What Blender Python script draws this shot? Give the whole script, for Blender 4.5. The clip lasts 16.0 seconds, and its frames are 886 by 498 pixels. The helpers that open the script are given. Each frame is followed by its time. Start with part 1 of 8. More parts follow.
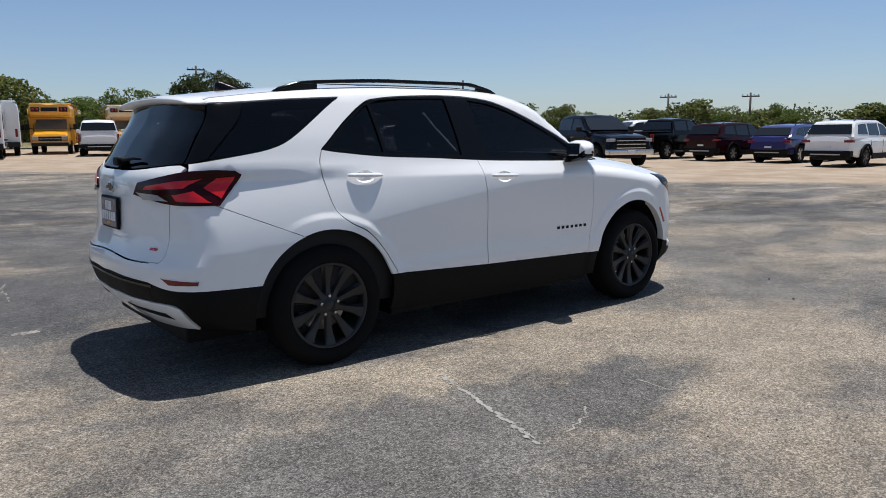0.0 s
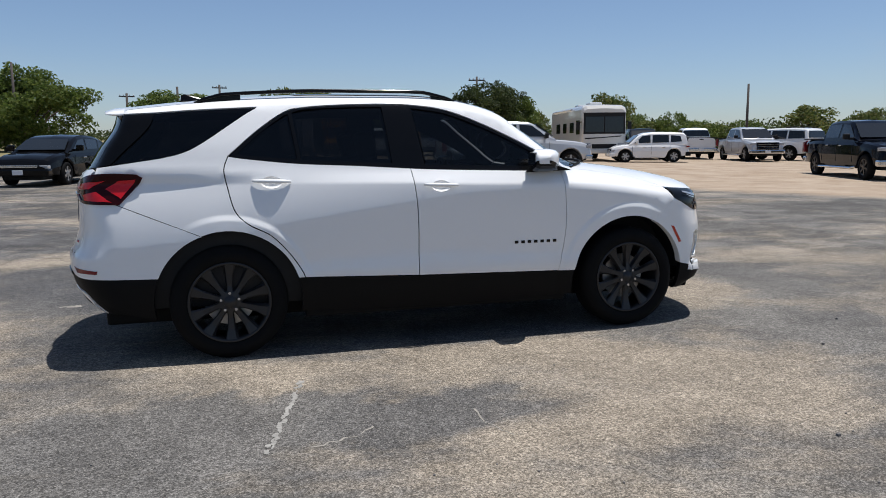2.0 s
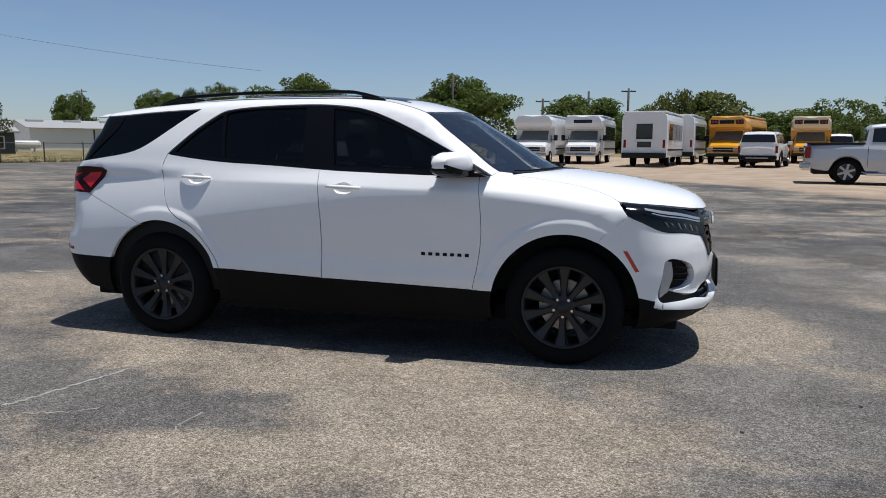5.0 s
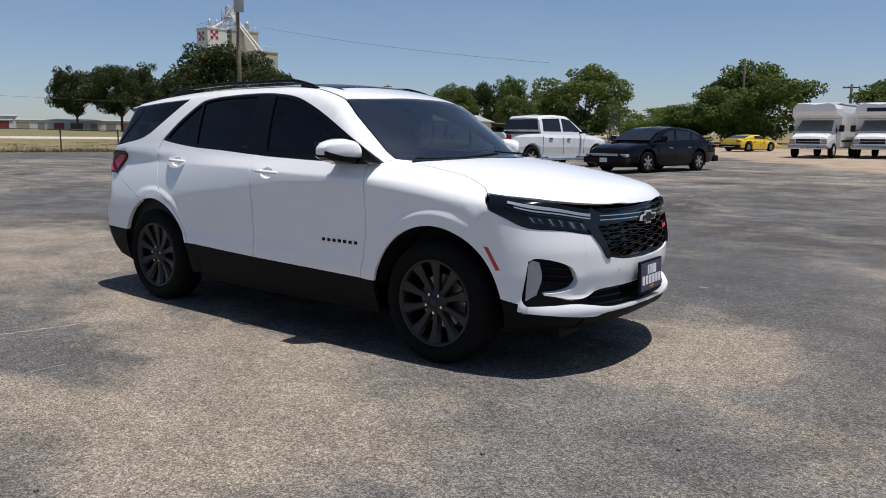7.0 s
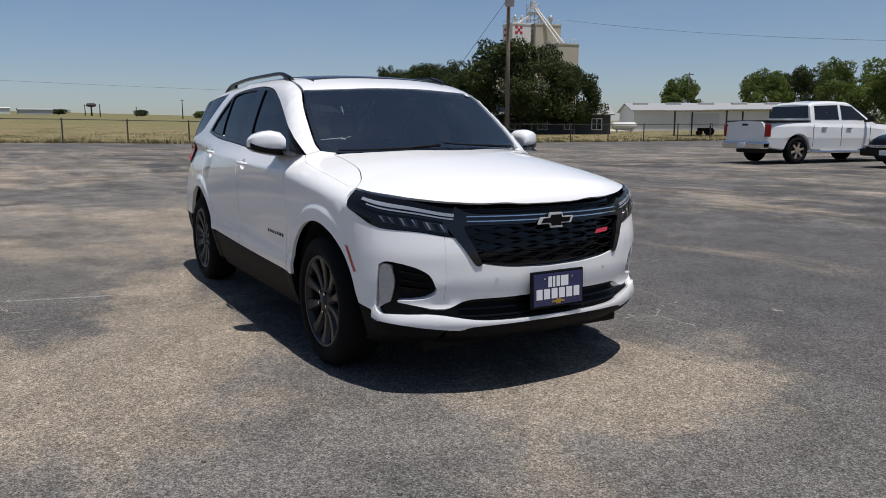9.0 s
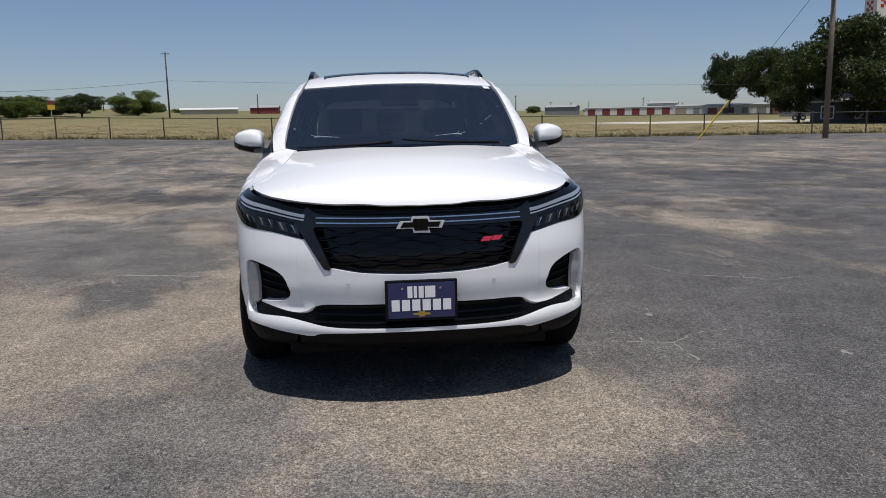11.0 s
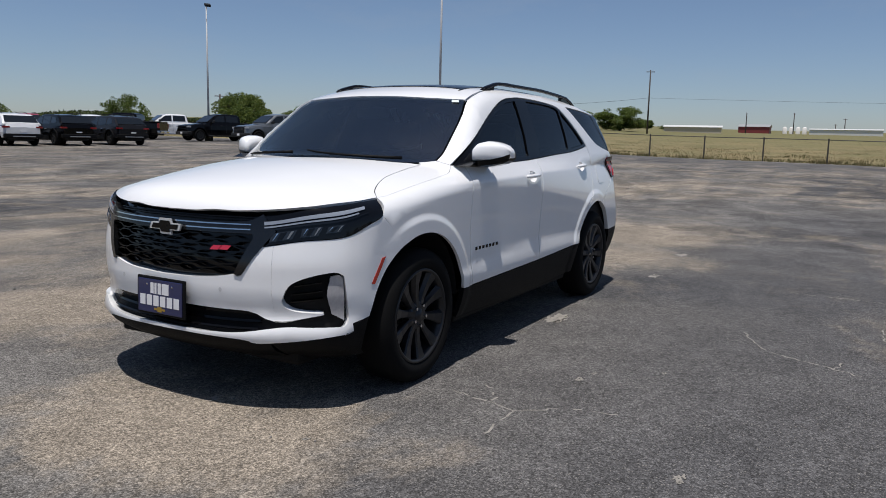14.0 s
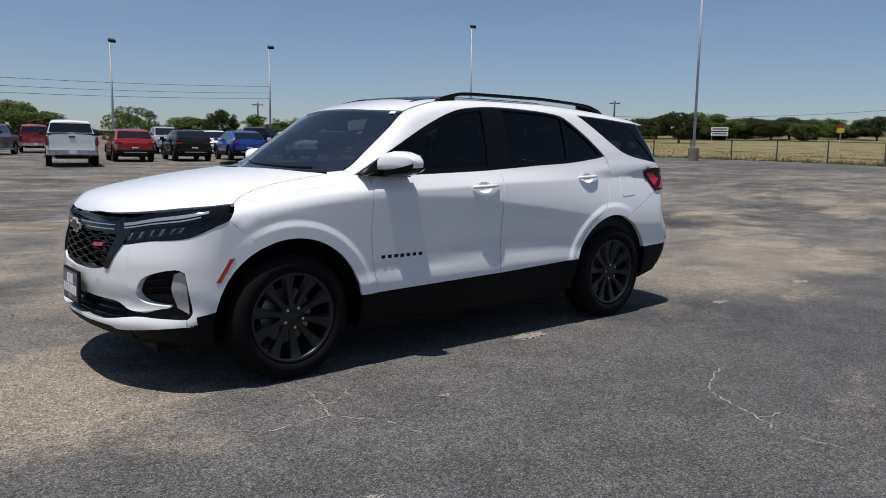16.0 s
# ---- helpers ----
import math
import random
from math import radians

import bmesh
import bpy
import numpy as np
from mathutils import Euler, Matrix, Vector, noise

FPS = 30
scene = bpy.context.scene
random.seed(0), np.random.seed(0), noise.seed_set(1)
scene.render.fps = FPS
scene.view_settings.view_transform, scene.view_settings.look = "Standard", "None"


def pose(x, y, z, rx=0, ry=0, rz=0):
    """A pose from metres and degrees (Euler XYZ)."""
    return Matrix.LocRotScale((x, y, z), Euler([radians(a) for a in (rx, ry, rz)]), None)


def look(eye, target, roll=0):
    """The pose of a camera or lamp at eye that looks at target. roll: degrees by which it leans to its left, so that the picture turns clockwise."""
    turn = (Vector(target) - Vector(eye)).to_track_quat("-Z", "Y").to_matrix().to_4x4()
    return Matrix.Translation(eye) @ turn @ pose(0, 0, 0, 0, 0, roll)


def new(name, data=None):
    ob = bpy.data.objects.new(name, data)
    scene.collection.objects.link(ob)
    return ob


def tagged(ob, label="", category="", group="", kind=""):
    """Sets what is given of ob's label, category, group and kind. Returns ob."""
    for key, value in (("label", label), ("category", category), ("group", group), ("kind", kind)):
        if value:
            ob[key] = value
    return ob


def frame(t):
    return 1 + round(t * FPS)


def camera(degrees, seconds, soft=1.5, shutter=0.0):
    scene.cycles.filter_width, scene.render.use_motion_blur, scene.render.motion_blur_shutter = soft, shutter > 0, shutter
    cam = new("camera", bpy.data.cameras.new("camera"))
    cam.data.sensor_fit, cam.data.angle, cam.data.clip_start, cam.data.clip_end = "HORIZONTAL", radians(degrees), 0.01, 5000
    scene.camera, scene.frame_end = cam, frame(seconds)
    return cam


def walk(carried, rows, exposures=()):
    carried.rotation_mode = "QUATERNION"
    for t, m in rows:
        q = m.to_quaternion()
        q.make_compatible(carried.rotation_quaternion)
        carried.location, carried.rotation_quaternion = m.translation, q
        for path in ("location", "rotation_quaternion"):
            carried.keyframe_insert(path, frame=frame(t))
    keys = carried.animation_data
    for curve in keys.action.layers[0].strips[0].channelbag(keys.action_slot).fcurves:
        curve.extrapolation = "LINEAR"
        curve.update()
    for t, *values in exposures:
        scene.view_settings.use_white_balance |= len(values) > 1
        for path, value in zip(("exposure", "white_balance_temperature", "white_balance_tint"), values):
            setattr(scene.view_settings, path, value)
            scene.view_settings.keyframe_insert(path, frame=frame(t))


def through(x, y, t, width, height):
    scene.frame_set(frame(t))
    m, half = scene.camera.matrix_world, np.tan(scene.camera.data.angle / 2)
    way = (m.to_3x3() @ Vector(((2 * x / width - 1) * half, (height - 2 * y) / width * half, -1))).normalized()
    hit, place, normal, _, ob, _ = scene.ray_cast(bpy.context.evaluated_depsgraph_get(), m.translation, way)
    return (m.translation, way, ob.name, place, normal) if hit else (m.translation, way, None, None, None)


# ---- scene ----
cam = camera(60.6, 16.0, soft=.9)
PATH = [
    (0, (-3.471, -4.616, 1.324), (-2.25, -3.062, 1.02), -0.6),
    (0.5, (-2.976, -4.968, 1.348), (-1.921, -3.298, 1.036), -0.2),
    (1, (-2.46, -5.201, 1.312), (-1.565, -3.437, 1.017), -0.6),
    (1.5, (-1.888, -5.465, 1.325), (-1.171, -3.621, 1.03), -0.4),
    (2, (-1.385, -5.603, 1.307), (-0.83, -3.702, 1.029), -0.5),
    (2.5, (-0.799, -5.77, 1.31), (-0.429, -3.824, 1.037), -0.4),
    (3, (-0.22, -5.796, 1.307), (-0.041, -3.824, 1.027), -0.6),
    (3.5, (0.334, -5.76, 1.307), (0.319, -3.78, 1.027), -0.9),
    (4, (0.899, -5.616, 1.314), (0.693, -3.647, 1.026), -0.8),
    (4.2, (1.067, -5.563, 1.309), (0.804, -3.601, 1.022), -0.7),
    (6.3, (3.258, -4.652, 1.285), (2.273, -2.933, 1.009), 0.7),
    (6.5, (3.46, -4.524, 1.287), (2.412, -2.846, 0.998), 0.3),
    (7, (3.915, -4.172, 1.28), (2.721, -2.594, 0.985), 0.5),
    (7.5, (4.268, -3.747, 1.291), (2.937, -2.285, 0.992), 0.8),
    (8, (4.589, -3.303, 1.291), (3.118, -1.982, 0.993), 0.9),
    (8.5, (4.861, -2.829, 1.29), (3.264, -1.665, 0.98), 0.5),
    (9, (5.137, -2.331, 1.284), (3.432, -1.336, 0.964), -0.0),
    (9.2, (5.213, -2.12, 1.257), (3.469, -1.195, 0.942), -0.6),
    (11.3, (5.569, 0.095, 1.289), (3.598, 0.159, 0.958), -0.8),
    (11.5, (5.535, 0.311, 1.298), (3.562, 0.29, 0.969), -0.6),
    (12, (5.424, 0.833, 1.282), (3.463, 0.597, 0.965), -0.2),
    (12.5, (5.285, 1.391, 1.274), (3.358, 0.952, 0.968), 0.3),
    (13, (5.118, 1.918, 1.268), (3.243, 1.289, 0.97), 0.7),
    (13.5, (4.898, 2.407, 1.272), (3.093, 1.597, 0.978), 1.1),
    (14, (4.664, 2.883, 1.267), (2.943, 1.905, 0.979), 1.3),
    (14.5, (4.39, 3.34, 1.262), (2.77, 2.2, 0.982), 1.1),
    (15, (4.064, 3.766, 1.261), (2.559, 2.477, 0.986), 1.1),
    (15.5, (3.71, 4.16, 1.261), (2.321, 2.746, 0.992), 1.0),
    (16, (3.306, 4.535, 1.285), (2.05, 3.001, 1.019), 0.8),
]
walk(cam, [(t, look(eye, target, roll)) for t, eye, target, roll in PATH],
     [(0, .40, 6300, 10), (2.5, .38, 6300, 10), (4.2, .29, 6300, 10), (7.0, .27, 6350, 12), (8.5, .26, 6450, 13), (9.1, .12, 6400, 12), (12.0, .06, 6350, 13), (14.0, .08, 6350, 12), (16.0, .14, 6350, 12)])

# world, sun
world = bpy.data.worlds.new("sky")
scene.world = world
world.use_nodes = True
_n = world.node_tree.nodes
_sky = _n.new("ShaderNodeTexSky")
_sky.sky_type, _sky.sun_disc = "NISHITA", False
_sky.sun_elevation, _sky.sun_rotation = radians(77), radians(90 - 13)
_sky.air_density, _sky.dust_density, _sky.ozone_density, _sky.altitude = 1.0, 0.4, 2.0, 150
_cool = _n.new("ShaderNodeVectorMath")
_cool.operation = "MULTIPLY"
_dir, _sep, _lift, _tint = (_n.new("ShaderNode" + k) for k in ("TexCoord", "SeparateXYZ", "MapRange", "Mix"))
_tint.data_type = "RGBA"
_tint.inputs[6].default_value, _tint.inputs[7].default_value = (0.85, 0.93, 1.12, 1), (1.04, 1.0, 0.96, 1)
_lift.inputs["From Min"].default_value, _lift.inputs["From Max"].default_value = 0.0, 0.42
world.node_tree.links.new(_dir.outputs["Generated"], _sep.inputs[0])
world.node_tree.links.new(_sep.outputs[2], _lift.inputs["Value"])
world.node_tree.links.new(_lift.outputs[0], _tint.inputs[0])
world.node_tree.links.new(_tint.outputs[2], _cool.inputs[1])
world.node_tree.links.new(_sky.outputs[0], _cool.inputs[0])
# thin high haze in faint streaks
_map, _wisp, _thin, _haze = (_n.new("ShaderNode" + k) for k in ("Mapping", "TexNoise", "MapRange", "Mix"))
_map.inputs["Scale"].default_value, _map.inputs["Rotation"].default_value = (1.2, 3.4, 9.0), (0.0, 0.25, 0.6)
_wisp.inputs["Scale"].default_value, _wisp.inputs["Detail"].default_value, _wisp.inputs["Roughness"].default_value = 1.6, 7, 0.62
_thin.inputs["From Min"].default_value, _thin.inputs["From Max"].default_value, _thin.inputs["To Max"].default_value = 0.50, 0.80, 0.22
_haze.data_type = "RGBA"
_haze.inputs[7].default_value = (4.6, 5.2, 5.8, 1)
world.node_tree.links.new(_dir.outputs["Generated"], _map.inputs[0])
world.node_tree.links.new(_map.outputs[0], _wisp.inputs["Vector"])
world.node_tree.links.new(_wisp.outputs["Fac"], _thin.inputs["Value"])
world.node_tree.links.new(_thin.outputs[0], _haze.inputs[0])
world.node_tree.links.new(_cool.outputs[0], _haze.inputs[6])
world.node_tree.links.new(_haze.outputs[2], _n["Background"].inputs[0])
_n["Background"].inputs[1].default_value = 0.068
sun = new("sun", bpy.data.lights.new("sun", "SUN"))
sun.data.energy, sun.data.angle, sun.data.color = 3.9, radians(0.55), (1.0, 0.955, 0.89)
sun.matrix_world = look((8.9, 2.06, 39.6), (0, 0, 0))


# ---- materials ----
def node_material(name):
    m = bpy.data.materials.new(name)
    m.use_nodes = True
    return m, m.node_tree.nodes, m.node_tree.links, m.node_tree.nodes["Principled BSDF"]


def paint(name, color, rough=0.5, metal=0.0, coat=0.0, mottle=0.06, scale=6.0, bump=0.0, fine=60.0, spec=0.5):
    """A surface of one colour, uneven at two scales."""
    m, n, l, b = node_material(name)
    b.inputs["Roughness"].default_value, b.inputs["Metallic"].default_value = rough, metal
    b.inputs["Specular IOR Level"].default_value = spec
    if coat:
        b.inputs["Coat Weight"].default_value, b.inputs["Coat Roughness"].default_value = coat, 0.03
    at = n.new("ShaderNodeTexCoord")
    big, small = n.new("ShaderNodeTexNoise"), n.new("ShaderNodeTexNoise")
    big.inputs["Scale"].default_value, small.inputs["Scale"].default_value = scale, fine
    big.inputs["Detail"].default_value, small.inputs["Detail"].default_value = 5, 3
    l.new(at.outputs["Object"], big.inputs["Vector"])
    l.new(at.outputs["Object"], small.inputs["Vector"])
    add = n.new("ShaderNodeMath")
    add.operation = "ADD"
    l.new(big.outputs["Fac"], add.inputs[0])
    l.new(small.outputs["Fac"], add.inputs[1])
    ramp = n.new("ShaderNodeMapRange")
    ramp.inputs["From Min"].default_value, ramp.inputs["From Max"].default_value = 0.6, 1.4
    ramp.inputs["To Min"].default_value, ramp.inputs["To Max"].default_value = 1 - mottle, 1 + mottle
    l.new(add.outputs[0], ramp.inputs["Value"])
    mul = n.new("ShaderNodeVectorMath")
    mul.operation = "SCALE"
    mul.inputs[0].default_value = color
    l.new(ramp.outputs[0], mul.inputs["Scale"])
    l.new(mul.outputs[0], b.inputs["Base Color"])
    if bump:
        bp = n.new("ShaderNodeBump")
        bp.inputs["Strength"].default_value, bp.inputs["Distance"].default_value = bump, 0.01
        l.new(small.outputs["Fac"], bp.inputs["Height"])
        l.new(bp.outputs[0], b.inputs["Normal"])
    return m


def pane(name, tint, gloss=1.45, rough=0.0):
    """A thin tinted pane: it lets light through and mirrors by its angle."""
    m, n, l, b = node_material(name)
    n.remove(b)
    clear, shine, mix, fres = (n.new("ShaderNode" + k) for k in ("BsdfTransparent", "BsdfGlossy", "MixShader", "Fresnel"))
    clear.inputs[0].default_value = (*tint, 1)
    shine.inputs["Roughness"].default_value = rough
    fres.inputs["IOR"].default_value = gloss
    l.new(fres.outputs[0], mix.inputs[0])
    l.new(clear.outputs[0], mix.inputs[1])
    l.new(shine.outputs[0], mix.inputs[2])
    l.new(mix.outputs[0], n["Material Output"].inputs[0])
    return m


WHITE = paint("white_car_paint", (0.87, 0.873, 0.875), 0.45, coat=1.0, mottle=0.006, spec=0.12)
GLOSS_BLACK = paint("gloss_black", (0.004, 0.004, 0.0045), 0.14, mottle=0.1, spec=0.22)
CLADDING = paint("black_plastic", (0.005, 0.005, 0.0055), 0.6, mottle=0.15, bump=0.15, fine=300, spec=0.14)
RUBBER = paint("tyre_rubber", (0.006, 0.006, 0.0062), 0.8, mottle=0.2, bump=0.1, fine=200, spec=0.12)
RIM = paint("dark_grey_rim", (0.030, 0.030, 0.032), 0.34, metal=0.5, mottle=0.08)
GRILLE_GLOSS = paint("grille_gloss_black", (0.003, 0.003, 0.0033), 0.20, coat=0.06, mottle=0.1, spec=0.2)
CHROME = paint("chrome", (0.62, 0.63, 0.65), 0.12, metal=1.0, mottle=0.03)
DARK_CHROME = paint("dark_satin_chrome", (0.045, 0.046, 0.049), 0.2, metal=0.9, mottle=0.05)
STEEL = paint("brake_steel", (0.35, 0.34, 0.33), 0.4, metal=0.9, mottle=0.15)
LAMP_BLACK = paint("lamp_housing", (0.004, 0.0045, 0.006), 0.08, mottle=0.05, spec=0.3)
DRL = paint("light_guide", (0.26, 0.29, 0.34), 0.12, coat=1.0, mottle=0.05)
REFLECTOR = paint("lamp_reflector", (0.05, 0.055, 0.062), 0.18, metal=0.7, mottle=0.25, fine=40)
RED_LENS = paint("red_lens", (0.62, 0.012, 0.020), 0.15, coat=0.25, mottle=0.15, spec=0.3)
DEEP_RED = paint("deep_red_lens", (0.030, 0.002, 0.003), 0.16, coat=0.08, mottle=0.12, spec=0.15)
REFLEX = paint("red_reflex_lens", (0.18, 0.006, 0.010), 0.2, coat=0.2, mottle=0.1)
ORANGE_RED = paint("side_marker_lens", (0.50, 0.035, 0.015), 0.2, coat=0.6, mottle=0.05)
CLEAR_LENS = paint("clear_lens", (0.42, 0.41, 0.42), 0.12, coat=1.0, mottle=0.15)
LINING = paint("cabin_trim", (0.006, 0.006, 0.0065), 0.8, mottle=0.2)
DASH = paint("dashboard_plastic", (0.045, 0.046, 0.050), 0.6, mottle=0.1)
SEAT = paint("seat_cloth", (0.035, 0.035, 0.037), 0.75, mottle=0.15)
SIDE_GLASS = pane("tinted_side_glass", (0.10, 0.105, 0.11))
FRONT_SIDE_GLASS = pane("tinted_front_side_glass", (0.20, 0.22, 0.23))
REAR_GLASS = pane("privacy_glass", (0.05, 0.052, 0.055))
SCREEN_GLASS = pane("windscreen_glass", (0.70, 0.78, 0.80), 3.5)
PLATE_BLUE = paint("plate_blue", (0.018, 0.022, 0.085), 0.35, coat=0.5, mottle=0.1)
PLATE_WHITE = paint("plate_white", (0.75, 0.75, 0.76), 0.4, mottle=0.02)
GOLD = paint("gold_trim", (0.45, 0.30, 0.06), 0.3, metal=0.5, mottle=0.05)
BADGE_RED = paint("badge_red", (0.50, 0.03, 0.06), 0.25, mottle=0.05)
STICKER = paint("sticker", (0.7, 0.78, 0.76), 0.5, mottle=0.05)


# ---- mesh helpers ----
def mesh_of(name, verts, faces, mats, smooth=False, normals=None):
    me = bpy.data.meshes.new(name)
    me.from_pydata([tuple(map(float, v)) for v in verts], [], [tuple(map(int, f)) for f in faces])
    for m in mats if isinstance(mats, (list, tuple)) else [mats]:
        me.materials.append(m)
    if smooth:
        me.polygons.foreach_set("use_smooth", [True] * len(me.polygons))
    if normals is not None:
        me.normals_split_custom_set_from_vertices([tuple(map(float, v)) for v in normals])
    me.update()
    return me


def part(name, bm, material, parent=None, label="", smooth=False):
    """Links a bmesh or a mesh as one object, under a thing or a part."""
    if isinstance(bm, bmesh.types.BMesh):
        me = bpy.data.meshes.new(name)
        bmesh.ops.recalc_face_normals(bm, faces=bm.faces)
        bm.to_mesh(me)
        bm.free()
        me.materials.append(material)
        if smooth:
            me.polygons.foreach_set("use_smooth", [True] * len(me.polygons))
    else:
        me = bm
    ob = new(name, me)
    ob.parent = parent
    return tagged(ob, label)


def thing(name, label, category, at=(0, 0, 0), turn=0.0, group="", kind=""):
    ob = new(name)
    ob.matrix_basis = pose(*at, 0, 0, turn)
    return tagged(ob, label, category, group, kind)


def box(bm, lo, hi, bevel=0.0, m=None):
    """A box from corner to corner, bevelled, turned by m."""
    lo, hi = Vector(lo), Vector(hi)
    made = bmesh.ops.create_cube(bm, size=1, matrix=Matrix.Translation((lo + hi) / 2) @ Matrix.Diagonal((*(hi - lo), 1)))
    vs = made["verts"]
    if bevel:
        es = list({e for v in vs for e in v.link_edges})
        r = bmesh.ops.bevel(bm, geom=es, offset=bevel, segments=2, affect="EDGES", profile=0.6)
        vs = list({v for f in r["faces"] for v in f.verts} | {v for v in vs if v.is_valid})
    if m is not None:
        bmesh.ops.transform(bm, matrix=m, verts=[v for v in vs if v.is_valid])
    return bm


def tube(bm, path, radius, sides=8, taper=None):
    """A round bar along points."""
    path = [Vector(p) for p in path]
    rings = []
    for i, p in enumerate(path):
        d = (path[min(i + 1, len(path) - 1)] - path[max(i - 1, 0)]).normalized()
        u = d.cross(Vector((0, 0, 1)) if abs(d.z) < 0.9 else Vector((1, 0, 0))).normalized()
        w = d.cross(u)
        r = radius * (1 if taper is None else 1 + (taper - 1) * i / (len(path) - 1))
        rings.append([bm.verts.new(p + r * (math.cos(a) * u + math.sin(a) * w)) for a in (2 * math.pi * k / sides for k in range(sides))])
    for a, b in zip(rings, rings[1:]):
        for k in range(sides):
            bm.faces.new((a[k], a[(k + 1) % sides], b[(k + 1) % sides], b[k]))
    bm.faces.new(rings[0][::-1]), bm.faces.new(rings[-1])
    return bm


def lathe(bm, profile, sides=40, axis="y"):
    """A turned shape: (along, radius) pairs round an axis."""
    rings = []
    for s, r in profile:
        ring = []
        for k in range(sides):
            a = 2 * math.pi * k / sides
            c, d = r * math.cos(a), r * math.sin(a)
            ring.append(bm.verts.new({"y": (c, s, d), "z": (c, d, s), "x": (s, c, d)}[axis]))
        rings.append(ring)
    for a, b in zip(rings, rings[1:]):
        for k in range(sides):
            bm.faces.new((a[k], a[(k + 1) % sides], b[(k + 1) % sides], b[k]))
    return bm


def prism(bm, outline, low, high, plane="xy"):
    """A flat outline with thickness along the third axis."""
    put = {"xy": lambda a, b, c: (a, b, c), "xz": lambda a, b, c: (a, c, b), "yz": lambda a, b, c: (c, a, b)}[plane]
    lo = [bm.verts.new(put(a, b, low)) for a, b in outline]
    hi = [bm.verts.new(put(a, b, high)) for a, b in outline]
    n = len(outline)
    bm.faces.new(lo[::-1]), bm.faces.new(hi)
    for k in range(n):
        bm.faces.new((lo[k], lo[(k + 1) % n], hi[(k + 1) % n], hi[k]))
    return bm


from mathutils.geometry import delaunay_2d_cdt


# ---- car surface ----
def curve(table):
    """A smooth function through (at, value) pairs: monotone cubic."""
    xs, ys = np.array(table, float).T
    d = np.diff(ys) / np.diff(xs)
    m = np.r_[d[0], np.where(d[1:] * d[:-1] > 0, 2 * d[1:] * d[:-1] / (d[1:] + d[:-1] + 1e-12), 0), d[-1]]
    def value(x):
        x = np.clip(x, xs[0], xs[-1])
        i = np.clip(np.searchsorted(xs, x) - 1, 0, len(xs) - 2)
        h = xs[i + 1] - xs[i]
        t = (x - xs[i]) / h
        return ((2*t**3 - 3*t**2 + 1) * ys[i] + (t**3 - 2*t**2 + t) * h * m[i]
                + (-2*t**3 + 3*t**2) * ys[i + 1] + (t**3 - t**2) * h * m[i + 1])
    return value

PLAN = curve([(-2.5, .80), (-2.2, .845), (-1.9, .878), (-1.4, .902), (-.5, .910), (.5, .910), (1.2, .908), (1.6, .895), (1.9, .86), (2.3, .79)])
TUCK = curve([(.18, .10), (.28, .055), (.42, .018), (.50, .006), (.58, .014), (.72, .018), (.84, .012), (.92, .006), (.98, .004), (1.04, .018), (1.10, .05), (1.14, .075), (1.30, .128), (1.45, .19), (1.55, .24), (1.62, .29), (1.75, .40)])
ROOF = curve([(-2.3, 1.40), (-2.05, 1.535), (-1.9, 1.557), (-1.55, 1.597), (-1.12, 1.630), (-.72, 1.645), (-.2, 1.645), (.15, 1.625), (.40, 1.580), (.55, 1.535), (.70, 1.452), (.95, 1.310), (1.12, 1.205), (1.20, 1.166), (1.32, 1.150), (1.60, 1.115), (1.85, 1.072), (2.05, 1.025), (2.17, .975), (2.26, .85), (2.32, .6)])
NOSE = curve([(.16, 2.00), (.24, 2.12), (.29, 2.225), (.36, 2.262), (.45, 2.225), (.56, 2.245), (.66, 2.245), (.80, 2.222), (.92, 2.195), (.99, 2.15), (1.06, 2.05), (1.3, 1.7)])
TAIL = curve([(.18, 2.02), (.28, 2.16), (.38, 2.27), (.48, 2.325), (.57, 2.345), (.63, 2.345), (.70, 2.31), (.80, 2.28), (.95, 2.27), (1.05, 2.262), (1.12, 2.245), (1.18, 2.20), (1.30, 2.125), (1.42, 2.04), (1.50, 2.015), (1.6, 2.0)])
NOSE_PLAN = curve([(0, 0), (.2, .008), (.4, .045), (.6, .135), (.72, .215), (.82, .32), (.9, .47), (1.0, .75)])
TAIL_PLAN = curve([(0, 0), (.3, .012), (.5, .045), (.65, .085), (.75, .13), (.83, .205), (.9, .34), (1.0, .6)])
WHEELS, AXLE = (1.3625, -1.3625), .352


# the two creases of the flank, as heights along the car
SHOULDER = curve([(-2.3, 1.09), (-1.3, 1.07), (-.2, 1.055), (.3, 1.035), (1.6, 1.02)])
CREASE = curve([(-1.9, .70), (-1.4, .74), (-.93, .832), (-.18, .935), (.12, .975), (.58, .99), (.9, .985), (1.6, .93)])

# the line over the sill where the hollow under the crease is deepest, and its depth
FOOT = curve([(-1.9, .54), (-1.0, .57), (-.2, .61), (.4, .58), (.9, .55), (1.6, .54)])
HOLLOW = curve([(-1.9, .006), (-1.2, .010), (-.8, .016), (-.2, .019), (.4, .018), (.85, .013), (1.3, .006), (1.6, .006)])


